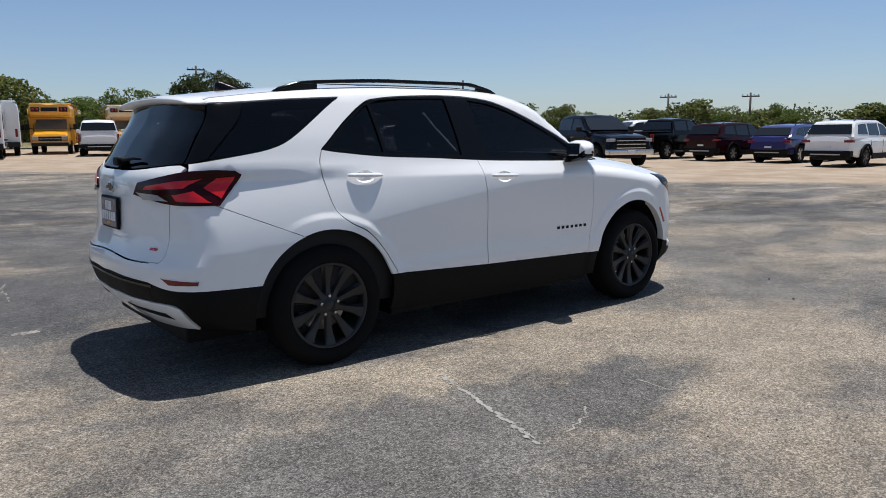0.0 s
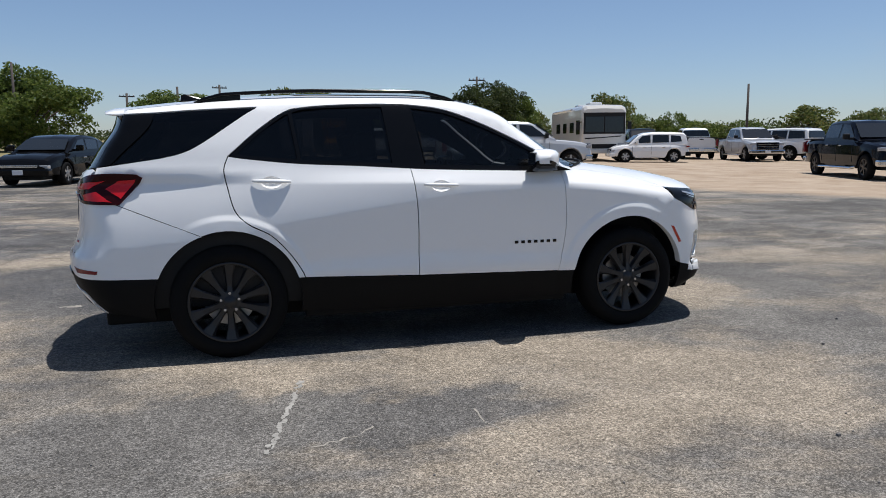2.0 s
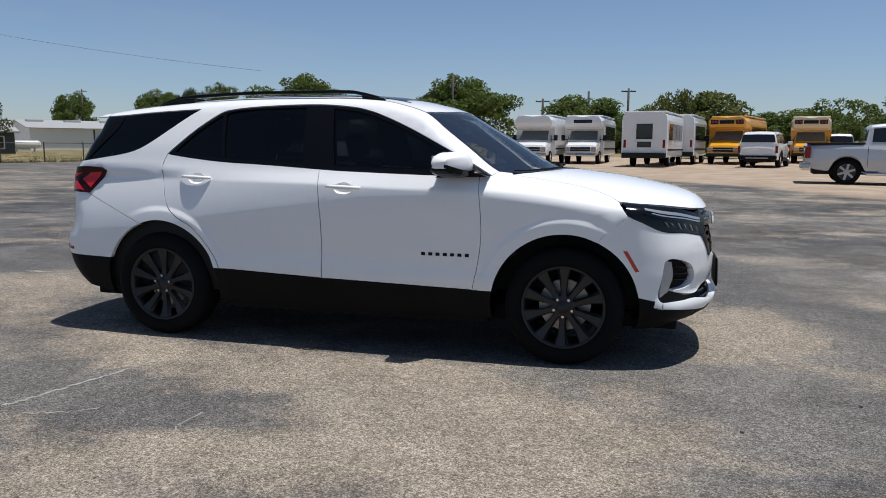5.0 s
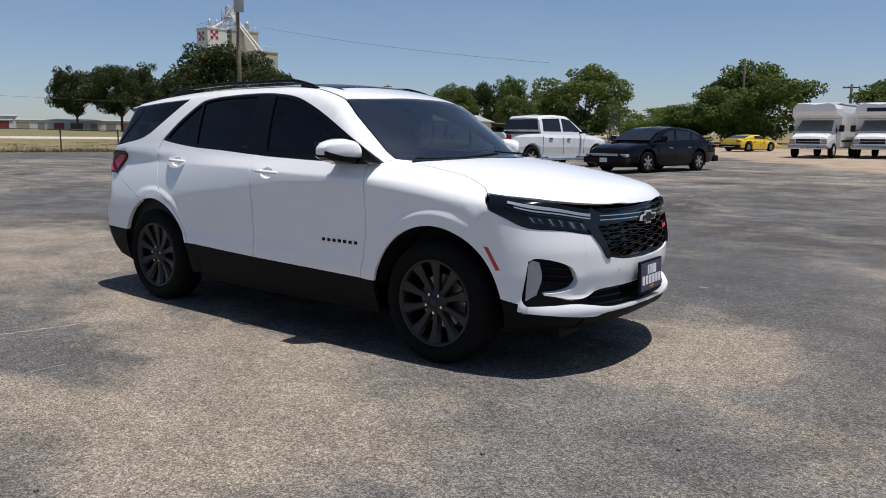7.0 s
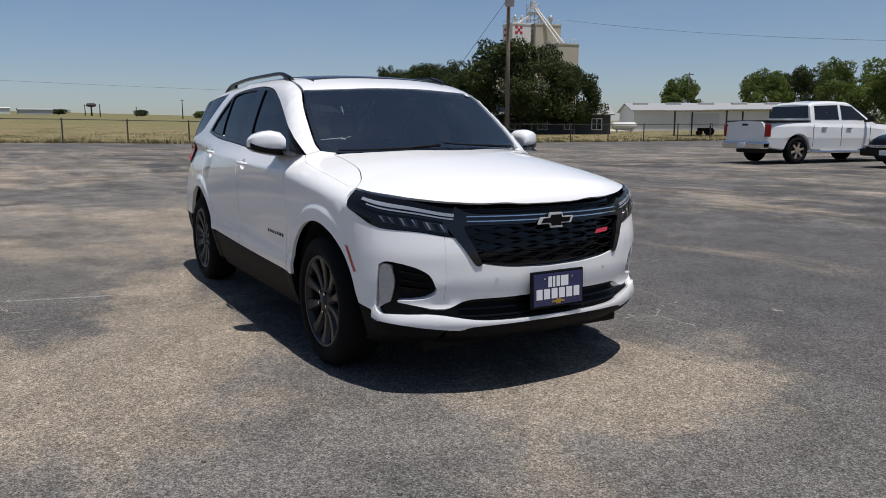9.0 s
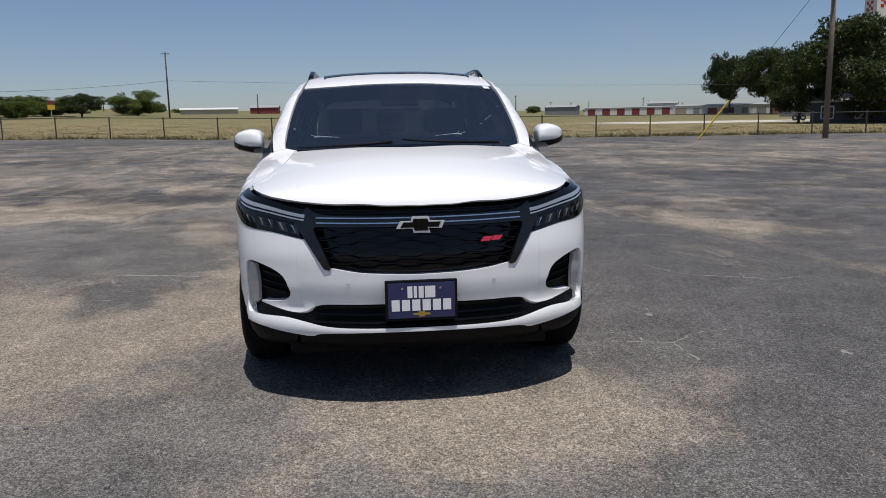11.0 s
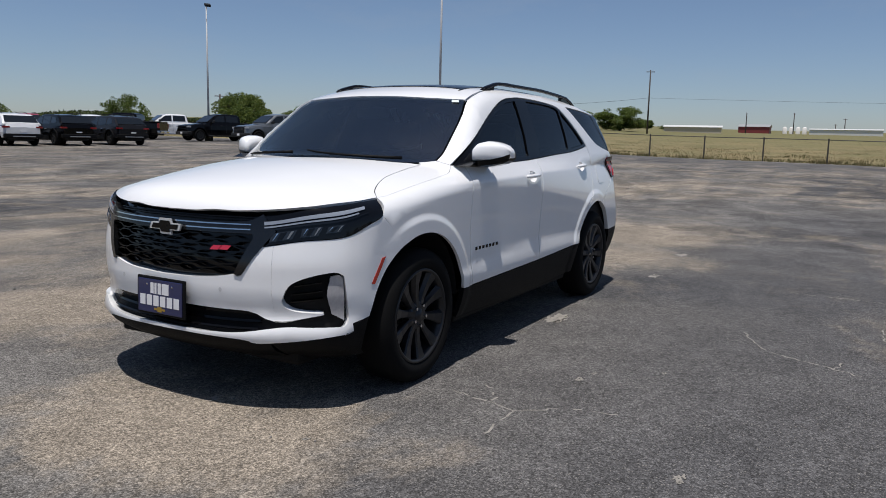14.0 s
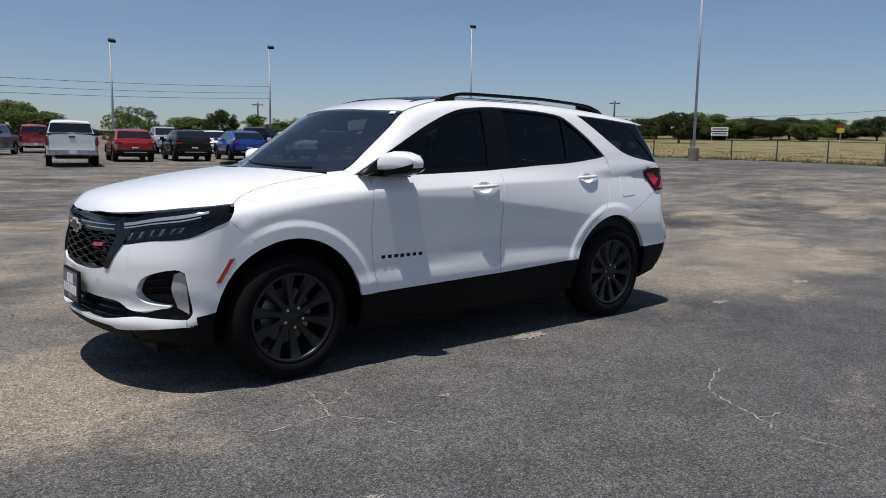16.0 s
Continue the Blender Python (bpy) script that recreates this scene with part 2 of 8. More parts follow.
def flank(x, z):
    """How far the side stands in at a height: a lit shoulder, a crease, and a hollow under it."""
    c1, c2, c3 = SHOULDER(x), CREASE(x), FOOT(x)
    at_c1 = .002 + .09 * (c1 - c2) + .38 * (c1 - c2) ** 2
    out = 0
    for d in (-.010, -.004, .004, .010):
        q = z + d
        deep = HOLLOW(x)
        low = .006 + (deep - .006) * (q - .50) / (c3 - .50)
        under = deep + (.002 - deep) * (q - c3) / (c2 - c3)
        blend = np.clip((q - c3) / .07 + .5, 0, 1)
        below = low * (1 - blend) + under * blend
        mid = .002 + .09 * np.clip(q - c2, 0, 1) + .38 * np.clip(q - c2, 0, 1) ** 2
        high = at_c1 + (.075 - at_c1) * np.clip((q - c1) / (1.14 - c1), 0, 1)
        v = np.where(q > c1, high, np.where(q > c2, mid, below))
        out = out + np.where((q > 1.14) | (q < .50), TUCK(q), v)
    return out / 4


def smax(a, b, k):
    h = np.clip(.5 + .5 * (a - b) / k, 0, 1)
    return b + (a - b) * h + k * h * (1 - h)

def hull(x, y, z):
    """Below zero inside the body; about metres outside."""
    y = np.abs(y)
    flare = 0
    for wx in WHEELS:
        r = np.hypot(x - wx, z - AXLE)
        q = np.clip((r - .495) / .045, 0, 1)
        flare = flare + .011 * (1 - q * q * (3 - 2 * q))
    flare = flare * np.clip((x + 1.64) / .22, 0, 1) * np.clip((1.68 - x) / .20, 0, 1)
    side = (y - PLAN(x) + flank(x, z) - flare) * .97
    back = np.clip(x, 0, 1) ** 1.0
    top = (z - ROOF(x + .24 * back * (y / .75) ** 2 * np.clip(2.6 - x, 0, 1)) + .055 * (y / .7) ** 2.5) * np.where(x > .5, .88, .98)
    nose = x - NOSE(z) + NOSE_PLAN(y)
    tail = -x - TAIL(z) + TAIL_PLAN(y)
    g = smax(smax(side, top, .055), smax(nose, tail, .05), .05)
    return smax(g, .19 - z, .03)

DIRECTIONS = {"y": ((0, 0), (0, 1)), "f": ((1.25, .30), (.7071, .7071)), "r": ((-1.45, .30), (-.7071, .7071))}


def to_flat(p, axis):
    """The two coordinates of hull points as seen along an axis: y the side, z the top, x the nose, t the tail, f and r the corners."""
    p = np.asarray(p, float)
    x, y, z = p[:, 0], p[:, 1], p[:, 2]
    if axis == "y":
        return np.stack((x, z), -1)
    if axis == "z":
        return np.stack((x, y), -1)
    if axis in "xt":
        return np.stack((y, z), -1)
    (ox, oy), (dx, dy) = DIRECTIONS[axis]
    return np.stack(((x - ox) * dy - (y - oy) * dx, z), -1)


def meet(axis, uv):
    """The hull's points behind those two coordinates."""
    uv = np.asarray(uv, float)
    u, v = uv[:, 0], uv[:, 1]
    lo, hi = {"y": (0, 1.3), "z": (.75, 1.9), "x": (0, 2.7), "t": (0, 2.8), "f": (0, 1.6), "r": (0, 1.6)}[axis]
    lo, hi = np.full(u.shape, float(lo)), np.full(u.shape, float(hi))

    def at(s):
        if axis == "y":
            return u, s, v
        if axis == "z":
            return u, v, s
        if axis == "x":
            return s, u, v
        if axis == "t":
            return -s, u, v
        (ox, oy), (dx, dy) = DIRECTIONS[axis]
        return ox + u * dy + s * dx, oy - u * dx + s * dy, v
    for _ in range(30):
        mid = (lo + hi) / 2
        inside = hull(*at(mid)) < 0
        lo, hi = np.where(inside, mid, lo), np.where(inside, hi, mid)
    return np.stack(np.broadcast_arrays(*at((lo + hi) / 2)), -1)


def outward(p):
    e = 2e-3
    g = np.stack([hull(*(p + d).T) - hull(*(p - d).T) for d in np.eye(3) * e], -1)
    return g / np.linalg.norm(g, axis=1)[:, None]


def smooth_line(points, step=.025):
    """A rounded line through points, with points every step."""
    p = np.asarray(points, float)
    if len(p) == 2:
        n = max(1, int(np.ceil(np.linalg.norm(p[1] - p[0]) / step)))
        return p[0] + (p[1] - p[0]) * np.linspace(0, 1, n + 1)[:, None]
    q = np.vstack((2 * p[0] - p[1], p, 2 * p[-1] - p[-2]))
    out = []
    for a, b, c, d in zip(q, q[1:], q[2:], q[3:]):
        n = max(2, int(np.ceil(np.linalg.norm(c - b) / step)))
        t = np.linspace(0, 1, n, endpoint=False)[:, None]
        out.append(.5 * (2 * b + (c - a) * t + (2 * a - 5 * b + 4 * c - d) * t**2 + (3 * b - a - 3 * c + d) * t**3))
    return np.vstack(out + [p[-1:]])


def ring_of(lines, step=.025):
    """A closed outline out of lines laid end to end, with corners between them."""
    pts = np.vstack([smooth_line(l, step)[:-1] if np.allclose(l[-1], nxt[0], atol=2e-3) else smooth_line(l, step)
                     for l, nxt in zip(lines, lines[1:] + lines[:1])])
    keep = np.r_[True, np.linalg.norm(np.diff(pts, axis=0), axis=1) > 1e-3]
    return pts[keep]


def within(poly, pts):
    x, y = pts[:, 0][:, None], pts[:, 1][:, None]
    a, b = poly, np.roll(poly, -1, 0)
    cross = ((a[:, 1] > y) != (b[:, 1] > y)) & (x < (b[:, 0] - a[:, 0]) * (y - a[:, 1]) / (b[:, 1] - a[:, 1] + 1e-15) + a[:, 0])
    return cross.sum(1) % 2 == 1


def shrunk(poly, d):
    area = np.sum(poly[:, 0] * np.roll(poly[:, 1], -1) - np.roll(poly[:, 0], -1) * poly[:, 1])
    t = np.roll(poly, -1, 0) - np.roll(poly, 1, 0)
    t /= np.linalg.norm(t, axis=1)[:, None] + 1e-12
    return poly + np.sign(area) * d * np.stack((-t[:, 1], t[:, 0]), -1)


def panel(name, axis, rings, mat, parent, label="", lift=0.0, inset=.0032, depth=.018, step=.045, side=1):
    """A sheet of the hull inside outlines (the first the edge, the others holes), given in an axis's two coordinates, its rim turned in."""
    rings = [np.asarray(r, float) for r in rings]
    rings = [shrunk(r, inset if k == 0 else -inset) for k, r in enumerate(rings)]
    edge = np.vstack(rings)
    (u0, v0), (u1, v1) = edge.min(0), edge.max(0)
    gu, gv = np.meshgrid(np.arange(u0 + step / 2, u1, step), np.arange(v0 + step / 2, v1, step))
    grid = np.stack((gu.ravel(), gv.ravel()), -1)
    ok = within(rings[0], grid)
    for r in rings[1:]:
        ok &= ~within(r, grid)
    grid = grid[ok]
    if axis == "y" and mat is WHITE:
        # rows of points that follow the creases
        xs = np.arange(u0 + step / 2, u1, step)
        a = np.linspace(0, np.pi, 60)
        rows = np.vstack([np.stack((xs, f(xs) + d), -1) for f in (SHOULDER, CREASE) for d in (-.011, 0, .011)]
                         + [np.stack((wx + r * np.cos(a), AXLE + r * np.sin(a)), -1) for wx in WHEELS for r in (.468, .494, .510, .526, .542, .565)])
        ok = within(rings[0], rows)
        for r in rings[1:]:
            ok &= ~within(r, rows)
        rows = rows[ok]
        if len(rows) and len(grid):
            grid = grid[np.min(np.linalg.norm(grid[:, None] - rows[None], axis=2), axis=1) > step * .4]
            grid = np.vstack((grid, rows))
    if len(grid):
        far = np.min(np.linalg.norm(grid[:, None] - edge[None], axis=2), axis=1)
        grid = grid[far > min(step * .45, .012)]
    pts = np.vstack((edge, grid))
    links, at = [], 0
    for r in rings:
        links += [(at + k, at + (k + 1) % len(r)) for k in range(len(r))]
        at += len(r)
    vs, _, faces, *_ = delaunay_2d_cdt([Vector(p) for p in pts], links, [], 0, 1e-6)
    flat = np.array([tuple(v) for v in vs])
    tri = np.array([f for f in faces if len(f) == 3])
    mid = flat[tri].mean(1)
    ok = within(rings[0], mid)
    for r in rings[1:]:
        ok &= ~within(r, mid)
    tri = tri[ok]
    p = meet(axis, flat)
    n = outward(p)
    p = p + lift * n
    faces = [tuple(t) for t in tri]
    # wind the faces outward
    c = np.cross(p[tri[:, 1]] - p[tri[:, 0]], p[tri[:, 2]] - p[tri[:, 0]])
    flip = np.einsum("ij,ij->i", c, n[tri[:, 0]]) < 0
    faces = [t[::-1] if fl else t for t, fl in zip(faces, flip)]
    if depth:
        used = {}
        for t in faces:
            for a, b in zip(t, t[1:] + t[:1]):
                used[(a, b)] = True
        rim = [(a, b) for a, b in used if (b, a) not in used]
        new_at, extra, extra_n, away = {}, [], [], {}
        for a, b in rim:
            d = np.cross(p[b] - p[a], n[a])
            for v in (a, b):
                away[v] = away.get(v, 0) + d / (np.linalg.norm(d) + 1e-9)
        for v, d in away.items():
            d = d / (np.linalg.norm(d) + 1e-9)
            new_at[v] = len(p) + len(extra)
            extra += [p[v], p[v] - depth * n[v]]
            extra_n += [d, d]
        for a, b in rim:
            faces.append((new_at[b], new_at[a], new_at[a] + 1, new_at[b] + 1))
        p, n = np.vstack((p, extra)), np.vstack((n, extra_n))
    if side < 0:
        p, n = p * (1, -1, 1), n * (1, -1, 1)
        faces = [f[::-1] for f in faces]
    return part(name, mesh_of(name, p, faces, mat, True, n), None, parent, label)


def arc(wx, a0, a1, r=.437):
    """Points of a wheel arch, from one angle to another, degrees from the front."""
    return [(wx + r * math.cos(radians(a)), AXLE + r * math.sin(radians(a))) for a in np.linspace(a0, a1, 9)]


# ---- ground ----
RISE = curve([(-180, .0178), (-170, .0195), (-157, .0255), (-145, .0245), (-130, .019), (-90, .012), (-45, .004), (0, -.004), (20, -.006), (45, .002), (70, .009), (90, .011), (105, .010), (128, .006), (160, .0105), (180, .0178)])


def terrain(x, y):
    """The ground's height: level round the car, rising gently to the far fields."""
    x, y = np.asarray(x, float), np.asarray(y, float)
    r = np.hypot(x, y)
    e = RISE(np.degrees(np.arctan2(y, x)))
    near_part = np.clip((r - 7) / 14, 0, 1)
    near_part = near_part * near_part * (3 - 2 * near_part)
    far = np.clip((r - 45) / 130, 0, 1)
    e = e * .65 * (1 - far) + np.maximum(e, .004) * far
    return e * r * near_part


def stand(x, y):
    return float(terrain(x, y))


def fence_x(y):
    return -38.2 + .10 * y


def ground_material():
    m, n, l, b = node_material("worn_asphalt_and_field")
    at = n.new("ShaderNodeTexCoord")

    def noise_of(scale, detail=4, rough=.55, stretch=(1, 1, 1), shift=(0, 0, 0), turn=0.0, distort=0.0):
        mp = n.new("ShaderNodeMapping")
        mp.inputs["Scale"].default_value, mp.inputs["Location"].default_value = stretch, shift
        mp.inputs["Rotation"].default_value = (0, 0, turn)
        t = n.new("ShaderNodeTexNoise")
        t.inputs["Scale"].default_value, t.inputs["Detail"].default_value, t.inputs["Roughness"].default_value = scale, detail, rough
        t.inputs["Distortion"].default_value = distort
        l.new(at.outputs["Object"], mp.inputs[0])
        l.new(mp.outputs[0], t.inputs["Vector"])
        return t.outputs["Fac"]

    def ramp(v, lo, hi, a=0.0, z=1.0):
        r = n.new("ShaderNodeMapRange")
        r.interpolation_type = "SMOOTHSTEP"
        for k, q in (("From Min", lo), ("From Max", hi), ("To Min", a), ("To Max", z)):
            r.inputs[k].default_value = q
        l.new(v, r.inputs["Value"])
        return r.outputs[0]

    def calc(op, a, b_=None):
        q = n.new("ShaderNodeMath")
        q.operation = op
        for k, v in enumerate((a, b_)):
            if v is None:
                continue
            if isinstance(v, (int, float)):
                q.inputs[k].default_value = v
            else:
                l.new(v, q.inputs[k])
        return q.outputs[0]

    def mix(f, a, z):
        q = n.new("ShaderNodeMix")
        q.data_type = "RGBA"
        for s, v in ((q.inputs[6], a), (q.inputs[7], z)):
            if isinstance(v, tuple):
                s.default_value = (*v, 1)
            else:
                l.new(v, s)
        l.new(f, q.inputs[0])
        return q.outputs[2]

    grain = noise_of(70, 4, .8)
    stones = n.new("ShaderNodeTexVoronoi")
    stones.inputs["Scale"].default_value = 75
    l.new(at.outputs["Object"], stones.inputs["Vector"])
    speck = ramp(stones.outputs["Distance"], .05, .42, 1, 0)
    tone = noise_of(.55, 6, .6)
    patch = noise_of(.16, 5, .55, shift=(3.1, 7.7, 0))
    asphalt = mix(ramp(tone, .30, .72), (.094, .090, .087), (.145, .137, .126))
    asphalt = mix(ramp(patch, .52, .60), asphalt, (.066, .066, .068))
    # pale sandy wash lying on it, in broad tongues
    wash = calc("ADD", calc("MULTIPLY", noise_of(.34, 8, .66, (1, 2.1, 1), (1.7, 4.2, 0), .5, .6), .80), calc("MULTIPLY", noise_of(3.2, 6, .75), .20))
    place = n.new("ShaderNodeSeparateXYZ")
    l.new(at.outputs["Object"], place.inputs[0])
    X, Y = place.outputs[0], place.outputs[1]
    wob = calc("MULTIPLY", calc("SUBTRACT", noise_of(.25, 5), .5), 5)
    ripple = calc("MULTIPLY", calc("SUBTRACT", noise_of(.9, 5), .5), 1.6)
    # a newer, darker strip of asphalt beside the car, and more sand on the other side
    strip = calc("MULTIPLY", calc("MULTIPLY", ramp(calc("ADD", Y, calc("MULTIPLY", wob, .35)), .1, 2.6), ramp(calc("ADD", X, calc("MULTIPLY", wob, .5)), 4.2, 1.6)), ramp(calc("ADD", Y, wob), 17.0, 9.0))
    strip = calc("MULTIPLY", strip, ramp(calc("ADD", X, wob), -16, -8))
    sandier = calc("MULTIPLY", ramp(calc("ADD", Y, ripple), .2, -1.0), ramp(calc("ADD", Y, ripple), -7.5, -4.5))
    ahead = calc("MULTIPLY", calc("MULTIPLY", ramp(calc("ADD", X, ripple), 1.6, 2.8), ramp(calc("ADD", X, ripple), 9, 6.5)), ramp(calc("ADD", Y, ripple), 2.0, .2))
    sandier = calc("MAXIMUM", sandier, calc("MULTIPLY", ahead, 1.5))
    wash = calc("ADD", calc("SUBTRACT", wash, calc("MULTIPLY", strip, .05)), calc("MULTIPLY", sandier, .02))
    # lobes of sand and of bare dark sealer, each with a ragged edge: centre, half sizes, turn, weight
    edge = n.new("ShaderNodeTexNoise")
    edge.inputs["Scale"].default_value, edge.inputs["Detail"].default_value, edge.inputs["Roughness"].default_value = 1.1, 7, .68
    l.new(at.outputs["Object"], edge.inputs["Vector"])
    ragged = n.new("ShaderNodeVectorMath")
    ragged.operation = "MULTIPLY_ADD"
    ragged.inputs[1].default_value, ragged.inputs[2].default_value = (2.0, 2.0, 0), (-1.0, -1.0, 0)
    l.new(edge.outputs["Color"], ragged.inputs[0])
    swayed = n.new("ShaderNodeVectorMath")
    l.new(at.outputs["Object"], swayed.inputs[0])
    l.new(ragged.outputs[0], swayed.inputs[1])
    near_lobes = [(2.45, .35, .75, 1.05, 0, .17), (-.7, -1.35, 2.5, .55, -4, .15), (1.45, -2.1, .9, .8, 0, .10), (.1, -2.9, 1.6, .5, 8, .03),
                  (-1.1, -2.15, 1.1, .42, 4, -.11), (2.7, -.9, .45, .55, 0, -.11), (.3, 2.0, 2.4, 1.0, 6, -.19), (2.6, 2.3, .8, .6, 0, .09),
                  (1.7, 3.4, 1.7, .5, 0, -.15), (3.45, .45, .6, .9, 0, -.16)]
    far_lobes = [(-3.6, .2, .8, 1.5, 0, .17), (-6.6, -.6, 2.6, .8, 38, .16), (-6.4, -6.2, 1.2, 3.0, 14, .34), (-5.8, 4.8, 1.6, .9, 0, .15),
                 (-4.3, 3.6, 2.8, .7, 20, .11), (-4.2, 2.5, 1.3, .7, 10, -.14), (-3.6, -3.6, 2.2, 1.0, 30, -.14), (-10.5, 2.0, 2.6, 3.5, 0, -.12),
                 (7.0, 6.0, 3.5, 1.2, 20, -.12), (-4.5, 8.5, 4.0, 1.0, 10, .11)]
    for lx, ly, ra, rb, turned, weight in near_lobes + far_lobes:
        lobe = n.new("ShaderNodeMapping")
        lobe.vector_type = "TEXTURE"
        lobe.inputs["Location"].default_value, lobe.inputs["Scale"].default_value = (lx, ly, 0), (ra, rb, 1)
        lobe.inputs["Rotation"].default_value = (0, 0, radians(turned))
        l.new(swayed.outputs[0], lobe.inputs[0])
        reach = n.new("ShaderNodeVectorMath")
        reach.operation = "LENGTH"
        l.new(lobe.outputs[0], reach.inputs[0])
        wash = calc("ADD", wash, ramp(reach.outputs["Value"], .30, 1.50, weight * .9, 0))
    asphalt = mix(calc("MULTIPLY", strip, .75), asphalt, (.078, .077, .079))
    # long thin drifts of dust, left by water and tyres
    drift = calc("MULTIPLY", ramp(noise_of(.30, 7, .7, (.35, 2.6, 1), (5.3, 1.1, 0), .12, .8), .50, .66), ramp(calc("ADD", calc("ABSOLUTE", Y), calc("ABSOLUTE", X)), 4.0, 8.0))
    drift = calc("MAXIMUM", drift, calc("MULTIPLY", ramp(noise_of(.34, 7, .7, (2.4, .4, 1), (2.3, 8.1, 0), .3, .8), .54, .68), ramp(calc("ADD", calc("ABSOLUTE", Y), calc("ABSOLUTE", X)), 5.0, 9.0)))
    wash = calc("ADD", wash, calc("MULTIPLY", drift, .075))
    sandy = mix(ramp(grain, .3, .7), (.215, .180, .140), (.305, .260, .203))
    ground = mix(ramp(wash, .455, .665, 0, .80), asphalt, sandy)
    # wear at arm's length, then the aggregate, each stone with a tone of its own
    def toned(v, lo, hi):
        q = n.new("ShaderNodeVectorMath")
        q.operation = "SCALE"
        l.new(ground, q.inputs[0])
        l.new(ramp(v, 0, 1, lo, hi) if lo is not None else v, q.inputs["Scale"])
        return q.outputs[0]
    ground = toned(ramp(noise_of(2.3, 9, .72), .30, .70), .88, 1.12)
    ground = toned(ramp(noise_of(14, 6, .8), .30, .70), .91, 1.09)
    # broad worn and washed bands that show on the open lot
    away = ramp(calc("ADD", calc("ABSOLUTE", Y), calc("ABSOLUTE", X)), 4.5, 9.0)
    bands = calc("ADD", calc("MULTIPLY", ramp(noise_of(.40, 9, .66, shift=(4.4, 2.6, 0), distort=.9), .45, .54), .5), calc("MULTIPLY", ramp(noise_of(1.1, 8, .68, shift=(8.8, 5.1, 0), distort=.6), .45, .55), .5))
    ground = toned(calc("ADD", .5, calc("MULTIPLY", calc("SUBTRACT", bands, .5), away)), .74, 1.24)
    for size, lo, hi in ((60, .86, 1.15), (120, .68, 1.36), (190, .62, 1.44)):
        pebble = n.new("ShaderNodeTexVoronoi")
        pebble.inputs["Scale"].default_value = size
        l.new(at.outputs["Object"], pebble.inputs["Vector"])
        split = n.new("ShaderNodeSeparateColor")
        l.new(pebble.outputs["Color"], split.inputs[0])
        ground = toned(split.outputs[0], lo, hi)
    # single pale stones showing through
    pale = n.new("ShaderNodeTexVoronoi")
    pale.inputs["Scale"].default_value = 95
    l.new(at.outputs["Object"], pale.inputs["Vector"])
    which = n.new("ShaderNodeSeparateColor")
    l.new(pale.outputs["Color"], which.inputs[0])
    ground = mix(calc("MULTIPLY", calc("MULTIPLY", ramp(which.outputs[1], .80, .84), ramp(pale.outputs["Distance"], .22, .42, 1, 0)), .5), ground, (.40, .37, .33))
    # thin dusty scuffs
    ground = mix(calc("MULTIPLY", ramp(noise_of(1.05, 9, .74, shift=(6.6, 1.9, 0)), .545, .66, 0, .36), ramp(calc("ADD", calc("ABSOLUTE", Y), calc("ABSOLUTE", X)), 3.5, 8.0)), ground, (.27, .23, .18))
    # cracks filled with pale dust
    warp = n.new("ShaderNodeTexNoise")
    warp.inputs["Scale"].default_value, warp.inputs["Detail"].default_value = 1.6, 5
    l.new(at.outputs["Object"], warp.inputs["Vector"])
    bend = n.new("ShaderNodeMix")
    bend.data_type = "VECTOR"
    bend.inputs[0].default_value = .16
    l.new(at.outputs["Object"], bend.inputs[4])
    l.new(warp.outputs["Color"], bend.inputs[5])
    cells = n.new("ShaderNodeTexVoronoi")
    cells.feature = "DISTANCE_TO_EDGE"
    cells.inputs["Scale"].default_value = .42
    l.new(bend.outputs[1], cells.inputs["Vector"])
    crack = calc("MULTIPLY", away, calc("MULTIPLY", ramp(cells.outputs["Distance"], .0012, .0036, 1, 0), ramp(noise_of(.8, 3, shift=(9, 2, 0)), .56, .62)))
    ground = mix(calc("MULTIPLY", crack, .28), ground, (.36, .33, .29))
    # pale dirt yard on the far side, and the field past the fence
    yard = ramp(calc("ADD", calc("ADD", calc("MULTIPLY", Y, .6), calc("MULTIPLY", X, .8)), wob), 14.6, 16.2)
    dirt = mix(ramp(noise_of(.7, 7, .65), .3, .7), (.285, .215, .155), (.40, .325, .25))
    ground = mix(yard, ground, dirt)
    to_fence = calc("ADD", calc("SUBTRACT", calc("MULTIPLY", Y, .10), X), calc("MULTIPLY", wob, .12))
    # a darker apron before the fence, and the broken pale edge of the asphalt
    ground = mix(calc("MULTIPLY", calc("MULTIPLY", ramp(calc("ADD", to_fence, wob), 26, 33), .55), calc("SUBTRACT", 1.0, yard)), ground, (.082, .082, .086))
    rim = calc("MULTIPLY", ramp(calc("ABSOLUTE", calc("SUBTRACT", to_fence, 38.2)), .12, .42, 1, 0), ramp(noise_of(2.6, 5, .7), .42, .60))
    ground = mix(calc("MULTIPLY", rim, .8), ground, (.40, .38, .34))
    field = ramp(to_fence, 38.3, 38.7)
    back = ramp(calc("ADD", Y, calc("MULTIPLY", wob, 2.0)), 60, 66)
    dry = mix(ramp(noise_of(.12, 8, .7, (1, 1, 1)), .38, .62), (.215, .168, .085), (.115, .118, .050))
    dry = mix(ramp(noise_of(2.2, 6, .75), .35, .7), dry, (.27, .22, .125))
    dry = mix(ramp(to_fence, 60, 160, 0, .5), dry, (.135, .140, .060))
    ground = mix(calc("MAXIMUM", field, back), ground, dry)
    # a pale gravel drive across the field
    drive = calc("MULTIPLY", ramp(calc("ABSOLUTE", calc("ADD", calc("ADD", X, 86.0), calc("MULTIPLY", wob, .4))), 6.0, 8.0, 1, 0), ramp(Y, 24, 34))
